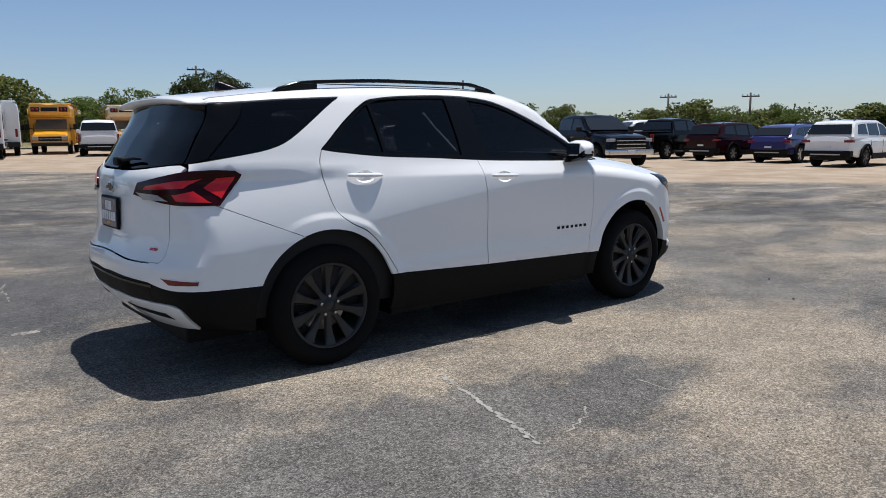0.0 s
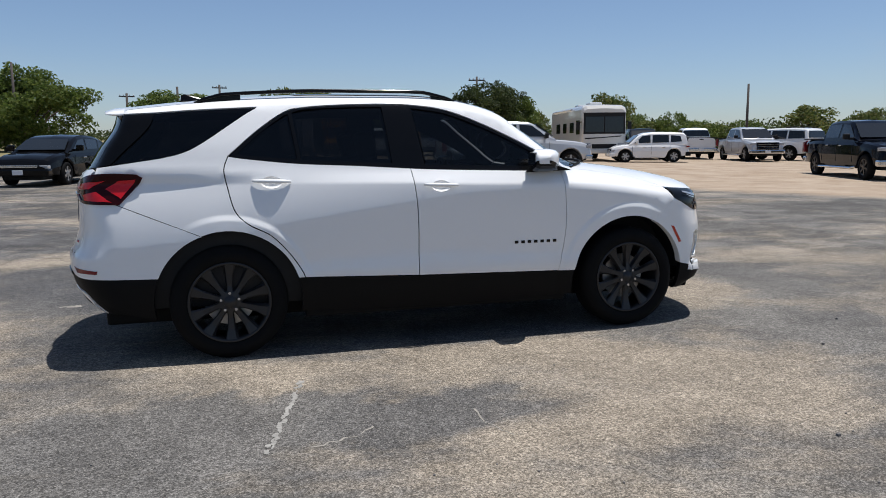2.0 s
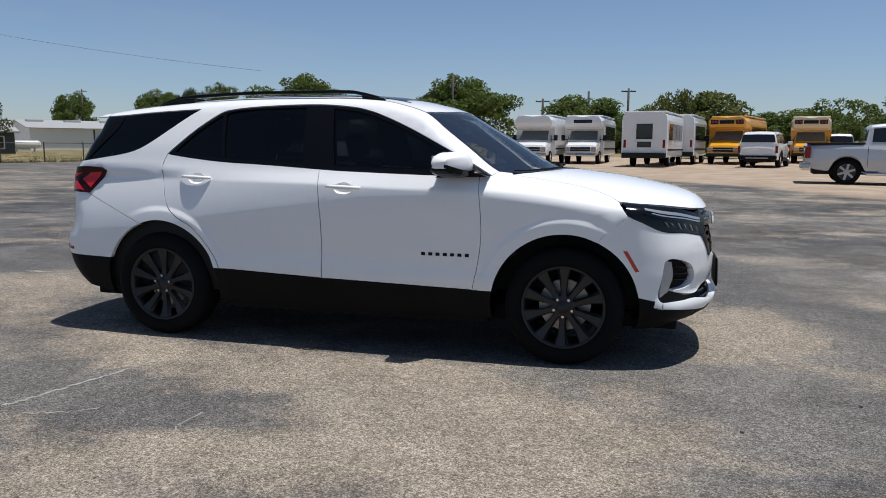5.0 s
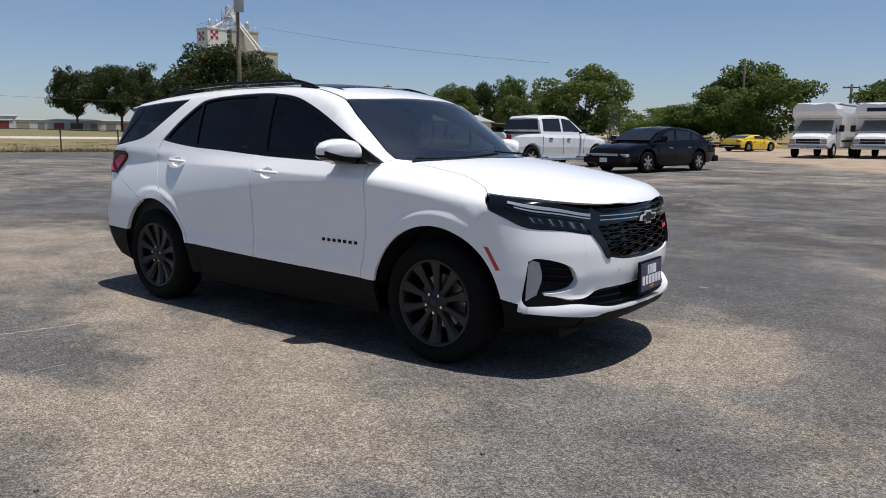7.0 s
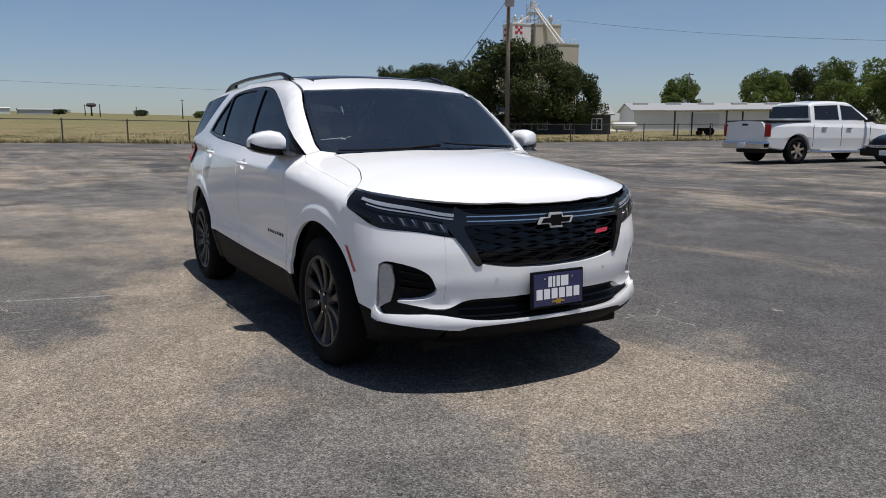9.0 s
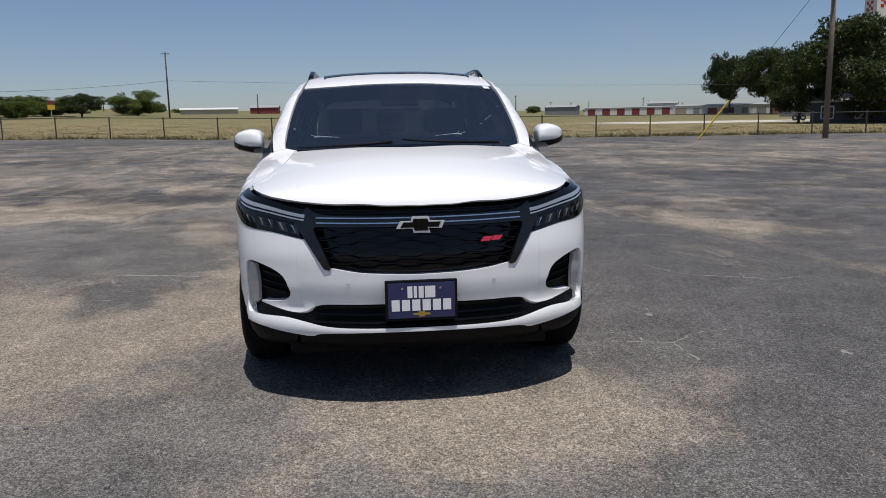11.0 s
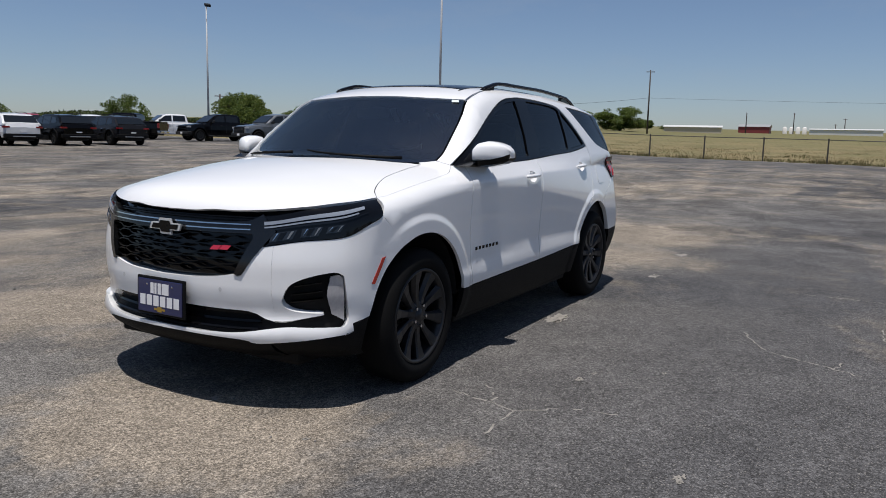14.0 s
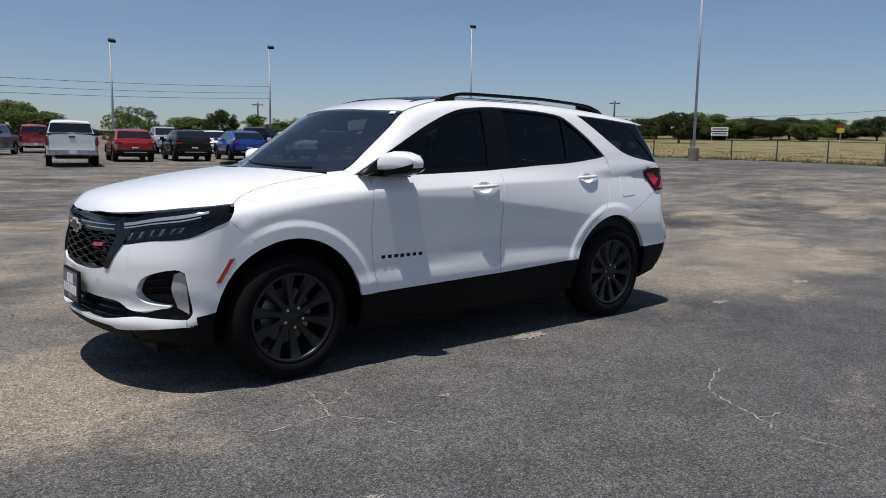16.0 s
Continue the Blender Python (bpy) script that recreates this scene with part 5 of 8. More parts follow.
SIGN_RIM = paint("bright_sign_rim", (.78, .79, .80), .38, metal=.55, mottle=.02)
sign("grille_sign", Matrix.Translation((surface("x", 0, .832).x + .012, 0, .832)) @ Matrix(((0, 0, 1), (1, 0, 0), (0, 1, 0))).to_4x4(), .215, .074, SIGN_RIM, GLOSS_BLACK)
sign("gate_sign", Matrix.Translation((surface("t", 0, 1.035).x - .002, 0, 1.035)) @ Matrix(((0, 0, -1), (-1, 0, 0), (0, 1, 0))).to_4x4(), .17, .058, SIGN_RIM, GLOSS_BLACK)


def dealer_plate(m):
    bm = bmesh.new()
    box(bm, (-.162, -.092, 0), (.162, .092, .014), .006, m)
    holder = part("plate_holder", bm, CLADDING, car, "black plate holder")
    bm = bmesh.new()
    box(bm, (-.150, -.080, .0142), (.150, .080, .018), .003, m)
    face = part("plate_face", bm, PLATE_BLUE, holder, "dark blue dealer plate with pale bars")
    spots = [(-.062, -.040, .012, .064), (-.034, -.020, .012, .064), (-.012, .010, .012, .064), (.016, .062, .012, .064)] + [(-.134 + .046 * k, -.098 + .046 * k, -.046, .004) for k in range(6)]
    for x0, x1, z0, z1 in spots:
        bm = bmesh.new()
        box(bm, (x0, z0, .018), (x1, z1, .0195), 0, m)
        part("plate_bar", bm, PLATE_WHITE, holder)
    bm = bmesh.new()
    box(bm, (-.038, -.066, .018), (.038, -.056, .0195), 0, m)
    box(bm, (-.014, -.073, .018), (.014, -.049, .0196), 0, m)
    part("plate_emblem", bm, GOLD, holder, "small gold bars")
    for x in (-.085, .085):
        bm = bmesh.new()
        box(bm, (x - .005, .050, .018), (x + .005, .060, .021), .002, m)
        part("plate_bolt", bm, CHROME, holder)


dealer_plate(Matrix.Translation((2.258, -.006, .497)) @ Matrix(((0, 0, 1), (1, 0, 0), (0, 1, 0))).to_4x4() @ Matrix.Rotation(radians(-2), 4, "X"))
dealer_plate(Matrix.Translation((surface("t", 0, .89).x - .002, 0, .892)) @ Matrix(((0, 0, -1), (-1, 0, 0), (0, 1, 0))).to_4x4() @ Matrix.Rotation(radians(-2), 4, "X"))
SENSOR = paint("sensor_grey", (.55, .55, .56), .4)
for y in (.33, -.33):
    bm = bmesh.new()
    p = surface("x", y, .565)
    bmesh.ops.create_circle(bm, cap_ends=True, segments=14, radius=.010, matrix=Matrix.Translation(p + Vector((.0015, 0, 0))) @ Matrix.Rotation(radians(90), 4, "Y"))
    part("parking_sensor", bm, SENSOR, car, "round parking sensor")

# ---- wheels ----
def wheel_parts(parent, radius=.358, width=.235, rim=.252, spokes=5, tyre=RUBBER, metal=RIM, detail=True):
    """One wheel with its axle along y, its face to +y."""
    w = width / 2
    bm = bmesh.new()
    lathe(bm, [(-w + .015, rim - .004), (-w, rim + .02), (-w - .004, radius - .05), (-w + .02, radius - .012), (-w + .05, radius), (w - .05, radius), (w - .02, radius - .012), (w + .004, radius - .05), (w, rim + .02), (w - .015, rim - .004), (w - .03, rim - .012), (-w + .015, rim - .004)], 48 if detail else 24)
    t = part("tyre", bm, tyre, parent, "black tyre", True)
    bm = bmesh.new()
    lathe(bm, [(w - .02, rim), (w - .008, rim - .006), (w - .012, rim - .018), (w - .05, rim - .026), (-w + .02, rim - .03)], 48 if detail else 20)
    r = part("rim", bm, metal, parent, "wheel rim", True)
    bm = bmesh.new()
    inner = rim - .02
    for k in range(spokes):
        for side in ((-1, 1) if detail else (0,)):
            a = 2 * math.pi * k / spokes + .3 + side * math.pi / spokes * .52
            b = 2 * math.pi * k / spokes + .3 + side * math.pi / spokes * .50
            pts = []
            for t_, hw, dy in ((.04, .022, -.028), (.10, .020, -.036), (.17, .027, -.030), (inner, .042, -.016)):
                ang = b + (a - b) * t_ / inner
                hw = hw if detail else hw * 1.8
                c, d = math.cos(ang), math.sin(ang)
                pts.append(((t_ * c, t_ * d), (-d, c), hw, w + dy))
            rings = []
            for (cx, cz), (ux, uz), hw, y in pts:
                rings.append([bm.verts.new((cx + ux * q * hw, y + dy, cz + uz * q * hw)) for q, dy in ((-1, -.020), (-.55, 0), (.72, 0), (1, -.007), (.8, -.04), (-.8, -.04))])
            for p, q in zip(rings, rings[1:]):
                for j in range(6):
                    bm.faces.new((p[j], p[(j + 1) % 6], q[(j + 1) % 6], q[j]))
            bm.faces.new(rings[0][::-1]), bm.faces.new(rings[-1])
    part("spokes", bm, metal, parent)
    bm = bmesh.new()
    lathe(bm, [(w - .07, .075), (w - .035, .072), (w - .030, .055), (w - .028, .034), (w - .020, .030), (w - .018, .001)], 30)
    part("hub_cap", bm, metal, parent, smooth=True)
    if detail:
        for k in range(5):
            bm = bmesh.new()
            a = 2 * math.pi * k / 5 + .3 + math.pi / 2
            bmesh.ops.create_cone(bm, cap_ends=True, segments=6, radius1=.0105, radius2=.009, depth=.022, matrix=Matrix.Translation((.056 * math.cos(a), w - .026, .056 * math.sin(a))) @ Matrix.Rotation(radians(-90), 4, "X"))
            part("lug_nut", bm, CHROME, parent, "bright lug nut")
        bm = bmesh.new()
        lathe(bm, [(w - .13, .06), (w - .13, .155), (w - .11, .155), (w - .11, .06)], 32)
        part("brake_disc", bm, STEEL, parent, "steel brake disc")
    else:
        bm = bmesh.new()
        bmesh.ops.create_circle(bm, cap_ends=True, segments=20, radius=rim - .02, matrix=Matrix.Translation((0, 0, 0)) @ Matrix.Rotation(radians(90), 4, "X"))
        part("brake_disc", bm, LINING, parent)


for wx in WHEELS:
    for s in (1, -1):
        wheel = new("wheel")
        wheel.parent = car
        wheel.matrix_basis = pose(wx, s * .782, .352, 0, random.uniform(0, 70), 0 if s > 0 else 180)
        wheel_parts(wheel, radius=.353)


# ---- other vehicles ----
AUTO_GLASS = paint("vehicle_glass", (.010, .012, .014), .06, coat=.5, mottle=.1, spec=.3)
# bus windscreens: the sky's reflection is put into a paler base colour
SKY_PAINTED_GLASS = paint("windscreen_painted_sky_sheen", (.10, .12, .12), .05, coat=1.0, mottle=.2, scale=2.0)
AMBER = paint("amber_lens", (.55, .20, .02), .2, coat=.5)
TAIL_RED = paint("tail_red", (.20, .008, .010), .15, coat=.4)
HEAD_CLEAR = paint("headlamp_clear", (.34, .35, .37), .1, coat=1.0, mottle=.15)
ALLOY = paint("alloy_wheel", (.42, .42, .43), .3, metal=.8)
BLACK_RIM = paint("black_wheel", (.02, .02, .021), .35)
DUST_STEEL = paint("dusty_steel_wheel", (.30, .25, .20), .7, mottle=.25)


def auto_paint(name, color, metal=0.0):
    if max(color) < .06:
        return paint(name, tuple(.35 * c for c in color), .10, metal=0.0, mottle=.03, spec=.22)
    return paint(name, color, .3, metal=metal, coat=1.0, mottle=.03)


PAINTS = {"white": auto_paint("vehicle_white", (.78, .78, .78)), "silver": auto_paint("vehicle_silver", (.50, .51, .53), .3),
          "black": auto_paint("vehicle_black", (.010, .010, .012)), "navy": auto_paint("vehicle_dark_navy", (.008, .011, .022)),
          "maroon": auto_paint("vehicle_maroon", (.055, .008, .014)), "indigo": auto_paint("vehicle_indigo", (.020, .020, .13)),
          "grey": auto_paint("vehicle_grey", (.13, .14, .15), .3), "charcoal": auto_paint("vehicle_charcoal", (.045, .045, .052), .2),
          "blue": auto_paint("vehicle_bright_blue", (.012, .055, .32), .2), "red": auto_paint("vehicle_red", (.34, .012, .018)),
          "yellow": auto_paint("vehicle_yellow", (.75, .52, .02)), "bus_yellow": auto_paint("bus_yellow", (.78, .36, .015)),
          "cream": auto_paint("bus_roof_cream", (.72, .60, .40)), "rv_white": auto_paint("vehicle_off_white", (.66, .64, .60))}


def skin(bm, stations):
    """A closed skin over half outlines (y, z), mirrored, at stations along x."""
    rows = []
    for x, half_line in stations:
        full = [(-y, z) for y, z in half_line[::-1] if y > 1e-6] + list(half_line)
        rows.append([bm.verts.new((x, y, z)) for y, z in full])
    for a, b in zip(rows, rows[1:]):
        for k in range(len(a) - 1):
            bm.faces.new((a[k], a[k + 1], b[k + 1], b[k]))
        bm.faces.new((a[-1], a[0], b[0], b[-1]))
    bm.faces.new(rows[0][::-1]), bm.faces.new(rows[-1])
    return bm


def sheet(bm, pts, thick):
    """A thin plate over points, thickened along its own normal."""
    pts = [Vector(p) for p in pts]
    n = (pts[1] - pts[0]).cross(pts[-1] - pts[0]).normalized() * thick
    a, b = [bm.verts.new(p) for p in pts], [bm.verts.new(p + n) for p in pts]
    bm.faces.new(a[::-1]), bm.faces.new(b)
    for k in range(len(pts)):
        j = (k + 1) % len(pts)
        bm.faces.new((a[k], a[j], b[j], b[k]))


SHAPES = {}
    # length, width, wheelbase, wheel radius, underside, tops of the lower body, roofline, side windows
SHAPES["pickup"] = dict(L=5.85, W=2.02, base=3.75, r=.41, low=.42, cx=.18,
                   top=[(-2.92, 1.30), (-1.22, 1.32), (-1.12, 1.30), (1.22, 1.27), (1.35, 1.26), (2.0, 1.21), (2.6, 1.13), (2.86, 1.02), (2.92, .85)],
                   roof=[(-1.20, 1.30), (-1.14, 1.80), (-1.02, 1.90), (-.3, 1.95), (.42, 1.92), (.66, 1.84), (1.48, 1.27)],
                   glass=[[(-1.02, 1.37), (-.98, 1.80), (-.04, 1.83), (-.04, 1.37)], [(.08, 1.37), (.08, 1.83), (.56, 1.79), (1.12, 1.37)]], bed=True)
SHAPES["suv"] = dict(L=4.95, W=1.96, base=2.90, r=.375, low=.36, cx=.05,
                top=[(-2.47, .95), (-2.40, 1.12), (-1.0, 1.12), (.9, 1.10), (1.2, 1.08), (1.9, 1.01), (2.3, .90), (2.45, .70)],
                roof=[(-2.38, 1.10), (-2.10, 1.58), (-1.95, 1.68), (-1.0, 1.73), (-.1, 1.72), (.30, 1.63), (1.10, 1.09)],
                glass=[[(-2.0, 1.22), (-1.82, 1.56), (-1.22, 1.60), (-1.18, 1.20)], [(-1.08, 1.18), (-1.10, 1.60), (-.26, 1.61), (-.22, 1.16)], [(-.12, 1.16), (-.14, 1.61), (.26, 1.55), (.82, 1.14)]])
SHAPES["crossover"] = dict(L=4.85, W=1.95, base=3.05, r=.385, low=.34, cx=.0,
                      top=[(-2.42, .90), (-2.35, 1.08), (-1.0, 1.06), (.9, 1.05), (1.3, 1.03), (2.0, .96), (2.3, .85), (2.42, .66)],
                      roof=[(-2.33, 1.06), (-1.85, 1.50), (-1.60, 1.58), (-.7, 1.63), (.05, 1.62), (.45, 1.53), (1.25, 1.04)],
                      glass=[[(-1.80, 1.20), (-1.55, 1.46), (-1.15, 1.50), (-1.10, 1.14)], [(-1.0, 1.13), (-1.04, 1.51), (-.12, 1.53), (-.10, 1.11)], [(0, 1.11), (0, 1.53), (.40, 1.46), (.95, 1.09)]])
SHAPES["bigsuv"] = dict(L=5.3, W=2.04, base=3.05, r=.40, low=.38, cx=.05,
                   top=[(-2.64, 1.0), (-2.60, 1.22), (-1.0, 1.22), (1.0, 1.20), (1.3, 1.19), (2.1, 1.12), (2.5, 1.0), (2.64, .8)],
                   roof=[(-2.58, 1.20), (-2.46, 1.74), (-2.30, 1.86), (-1.0, 1.90), (.1, 1.88), (.45, 1.78), (1.20, 1.19)],
                   glass=[[(-2.36, 1.29), (-2.26, 1.72), (-1.30, 1.76), (-1.30, 1.29)], [(-1.20, 1.28), (-1.20, 1.76), (-.22, 1.77), (-.20, 1.27)], [(-.10, 1.27), (-.10, 1.77), (.36, 1.71), (.92, 1.25)]])
SHAPES["hatch"] = dict(L=4.2, W=1.80, base=2.60, r=.33, low=.30, cx=.02,
                  top=[(-2.08, .80), (-2.05, 1.00), (-.5, 1.0), (.8, .98), (1.1, .97), (1.7, .90), (2.0, .78), (2.1, .60)],
                  roof=[(-2.03, .98), (-1.92, 1.48), (-1.75, 1.58), (-.6, 1.62), (.25, 1.58), (.55, 1.48), (1.15, .97)],
                  glass=[[(-1.70, 1.12), (-1.62, 1.42), (-1.12, 1.46), (-1.10, 1.09)], [(-1.0, 1.08), (-1.0, 1.47), (-.14, 1.48), (-.12, 1.06)], [(-.02, 1.06), (-.02, 1.48), (.42, 1.42), (.85, 1.04)]])
SHAPES["sedan"] = dict(L=5.1, W=1.86, base=2.84, r=.345, low=.28, cx=.05,
                  top=[(-2.55, .72), (-2.50, 1.02), (-1.9, 1.06), (-1.2, 1.02), (.9, .98), (1.2, .97), (1.9, .91), (2.35, .78), (2.52, .58)],
                  roof=[(-2.0, 1.05), (-1.35, 1.36), (-.9, 1.46), (-.2, 1.50), (.3, 1.45), (.6, 1.36), (1.30, .97)],
                  glass=[[(-1.45, 1.10), (-1.15, 1.32), (-1.05, 1.35), (-.95, 1.08)], [(-.88, 1.07), (-.95, 1.36), (-.12, 1.39), (-.08, 1.05)], [(.02, 1.05), (.0, 1.39), (.40, 1.34), (.92, 1.03)]])
SHAPES["coupe"] = dict(L=4.5, W=1.82, base=2.45, r=.33, low=.22, cx=-.05,
                  top=[(-2.25, .62), (-2.22, .88), (-1.4, .90), (.4, .84), (.8, .82), (1.6, .72), (2.1, .58), (2.26, .42)],
                  roof=[(-1.75, .88), (-.95, 1.10), (-.45, 1.17), (-.05, 1.16), (.15, 1.10), (.85, .83)],
                  glass=[[(-.70, .92), (-.62, 1.09), (-.05, 1.11), (.12, 1.06), (.52, .90)]])


def wheels_for(root, base, cx, track, r, metal):
    for wx in (cx + base / 2, cx - base / 2):
        for s in (1, -1):
            w = new("wheel")
            w.parent = root
            w.matrix_basis = pose(wx, s * track, r, 0, random.uniform(0, 60), 0 if s > 0 else 180)
            bm = bmesh.new()
            ww, rim = .12, r * .66
            lathe(bm, [(-ww, rim), (-ww, r - .04), (-ww + .03, r), (ww - .03, r), (ww, r - .04), (ww, rim), (ww - .04, rim - .01)], 28)
            part("tyre", bm, RUBBER, w, "black tyre", True)
            bm = bmesh.new()
            lathe(bm, [(ww - .01, rim + .004), (ww - .02, rim - .03), (ww - .08, rim - .04), (ww - .09, .02)], 24)
            part("rim", bm, BLACK_RIM, w)
            bm = bmesh.new()
            for k in range(6):
                a = math.pi * k / 3
                box(bm, (.04, ww - .045, -.035), (rim - .01, ww - .012, .035), 0, Matrix.Rotation(a, 4, "Y"))
            lathe(bm, [(ww - .04, .09), (ww - .005, .08), (ww, .001)], 12)
            part("spokes", bm, metal, w, "wheel spokes")


def vehicle(name, shape, color, at, turn, label, category, metal=None, tall=1.0, group="", trim=None, grille=None):
    s = SHAPES[shape]
    root = thing(name, label, category, (at[0], at[1], stand(*at)), turn, group)
    body_mat = PAINTS[color]
    L, W, low, r, cx = s["L"], s["W"], s["low"], s["r"], s["cx"]
    hw = W / 2
    top, roof = curve(s["top"]), curve(s["roof"])
    axles = (cx + s["base"] / 2, cx - s["base"] / 2)
    ends = lambda x: hw - .16 * abs(x / (L / 2)) ** 6 - .02

    def under(x):
        z = low - .06 * (abs(x) < .8)
        for a in axles:
            d = abs(x - a)
            if d < r + .07:
                z = max(z, r + math.sqrt((r + .07) ** 2 - d * d))
        return z + .18 * abs(x / (L / 2)) ** 10

    bm = bmesh.new()
    st = []
    for x in np.linspace(-L / 2, L / 2, 84):
        w, t, u = ends(x), float(top(x)), under(x)
        u = min(u, t - .12)
        mid = max(u + .02, .62 * t)
        st.append((x, [(0, u), (w - .30, u), (w - .05, u), (w, u + .03), (w + .02, max(mid, u + .05)), (w, max(t - .16, u + .07)), (w - .05, max(t - .05, u + .09)), (w - .16, t), (0, t + .03)]))
    skin(bm, st)
    part("body", bm, body_mat, root, smooth=False)
    # sill and arches in dark plastic, inner fill
    bm = bmesh.new()
    box(bm, (-L / 2 + .25, -hw + .35, low - .10), (L / 2 - .25, hw - .35, low + .45), .05)
    part("underbody", bm, LINING, root)
    belt_w, roof_w = hw - .07, hw - .24
    x0, x1 = s["roof"][0][0], s["roof"][-1][0]

    def side_y(x, z):
        b, t = float(top(x)), float(roof(x))
        return belt_w + (roof_w - belt_w) * np.clip((z - b) / max(1.75 - b, .3), 0, 1)

    bm = bmesh.new()
    st = []
    for x in np.linspace(x0, x1, 34):
        b, t = float(top(x)) - .06, max(float(roof(x)), float(top(x)) + .01)
        yt = side_y(x, t)
        st.append((x, [(0, b), (belt_w, b), (belt_w - (belt_w - yt) * .5, (b + t) / 2), (yt, t - min(.07, (t - b) * .3)), (yt - .09, t), (0, t + .03)]))
    skin(bm, st)
    cab = part("cab", bm, body_mat, root)
    def cab_y(x, z):
        b, t = float(top(x)) - .06, max(float(roof(x)), float(top(x)) + .01)
        yt = side_y(x, t)
        return np.interp(z, (b, (b + t) / 2, t - min(.07, (t - b) * .3)), (belt_w, (belt_w + yt) / 2, yt))

    for sd in (1, -1):
        for w in s["glass"]:
            bm = bmesh.new()
            pts = [(x, sd * (cab_y(x, z) + .012), z) for x, z in w]
            sheet(bm, pts if sd < 0 else pts[::-1], .012)
            part("side_window", bm, AUTO_GLASS, cab, "dark side glass")
    # screens
    (a0, z0), (a1, z1) = s["roof"][-1], s["roof"][-2]
    f0, f1 = (a0 * .90 + a1 * .10, z0 * .90 + z1 * .10), (a0 * .08 + a1 * .92, z0 * .08 + z1 * .92)
    bm = bmesh.new()
    lift = Vector((.03, 0, .035))
    sheet(bm, [Vector(p) + lift for p in ((f0[0], -belt_w + .10, f0[1]), (f0[0], belt_w - .10, f0[1]), (f1[0], roof_w - .05, f1[1]), (f1[0], -roof_w + .05, f1[1]))], .015)
    part("windscreen", bm, AUTO_GLASS, cab, "dark windscreen")
    (a0, z0), (a1, z1) = s["roof"][0], s["roof"][1]
    f0, f1 = (a0 * .80 + a1 * .20, z0 * .80 + z1 * .20), (a0 * .06 + a1 * .94, z0 * .06 + z1 * .94)
    bm = bmesh.new()
    lift = Vector((-.03, 0, .02))
    sheet(bm, [Vector(p) + lift for p in ((f0[0], belt_w - .10, f0[1]), (f0[0], -belt_w + .10, f0[1]), (f1[0], -roof_w + .02, f1[1]), (f1[0], roof_w - .02, f1[1]))], .015)
    part("rear_window", bm, AUTO_GLASS, cab, "dark rear glass")
    # seams of the doors
    for sd in (1, -1):
        for x in ([-1.12, .02, 1.22] if s.get("bed") else [-1.05, -.05, .95]):
            bm = bmesh.new()
            box(bm, (x - .006, sd * (hw - .004) - .004, low + .14), (x + .006, sd * (hw - .004) + .004, float(top(x)) - .10))
            part("door_seam", bm, LINING, root)
    for sd in (1, -1):
        for x in (-.80, .22):
            bm = bmesh.new()
            box(bm, (x, sd * hw - .02, float(top(x)) - .20), (x + .20, sd * hw + .025, float(top(x)) - .165), .008)
            part("door_handle", bm, CHROME if trim is None else trim, root)
        bm = bmesh.new()
        mx = x1 - .42
        box(bm, (mx - .06, sd * (hw + .13) - .11, float(top(mx)) + .03), (mx + .06, sd * (hw + .13) + .11, float(top(mx)) + .22), .04)
        box(bm, (mx - .03, min(sd * (hw - .12), sd * (hw + .06)), float(top(mx)) + .02), (mx + .03, max(sd * (hw - .12), sd * (hw + .06)), float(top(mx)) + .09), .01)
        part("door_mirror", bm, body_mat if shape != "pickup" else LINING, root)
    # nose
    zf = float(top(L / 2 - .12))
    big = shape in ("pickup", "bigsuv")
    front = root
    bm = bmesh.new()
    gx = L / 2 - .10
    gz0, gz1 = (.62, zf + .02) if big else (low + .26, zf - .06)
    box(bm, (gx - .05, -hw * .62, gz0), (L / 2 + .015, hw * .62, gz1), .03)
    g = part("grille", bm, GLOSS_BLACK, root, "black grille")
    bm = bmesh.new()
    for k in range(3 if big else 2):
        z = gz0 + (gz1 - gz0) * (k + .6) / (3.4 if big else 2.6)
        box(bm, (L / 2 + .0, -hw * .60, z - .018), (L / 2 + .03, hw * .60, z + .018), .006)
    part("grille_bar", bm, grille or CHROME, g, "grille bars")
    for sd in (1, -1):
        bm = bmesh.new()
        y0, y1 = sorted((sd * hw * .62, sd * (hw - .10)))
        box(bm, (L / 2 - .22, y0, gz1 - .15), (L / 2 - .01, y1, gz1 - .03), .03)
        part("headlamp", bm, HEAD_CLEAR, root, "clear headlamp")
    bm = bmesh.new()
    box(bm, (L / 2 - .25, -hw + .06, low + .02), (L / 2 + .07, hw - .06, low + .24), .06)
    bumper = part("front_bumper", bm, trim if trim is not None else (CHROME if big else body_mat), root, "front bumper")
    bm = bmesh.new()
    box(bm, (L / 2 + .07, -.15, low + .06), (L / 2 + .085, .15, low + .20), .004)
    part("dealer_plate", bm, PLATE_WHITE, bumper, "pale plate")
    # tail
    zr = float(top(-L / 2 + .1))
    for sd in (1, -1):
        bm = bmesh.new()
        y0, y1 = sorted((sd * (hw - (.13 if big else .36)), sd * (hw - .03)))
        box(bm, (-L / 2 - .012, y0, zr - (.46 if big else .20)), (-L / 2 + .16, y1, zr - (.08 if big else .11)), .02)
        part("tail_lamp", bm, TAIL_RED, root, "red tail lamp")
    bm = bmesh.new()
    box(bm, (-L / 2 - .10, -hw + .08, low + .04), (-L / 2 + .2, hw - .08, low + .26), .05)
    rb = part("rear_bumper", bm, trim if trim is not None else (CHROME if shape == "pickup" else CLADDING), root, "rear bumper")
    bm = bmesh.new()
    pz = zr - .42 if not s.get("bed") else low + .10
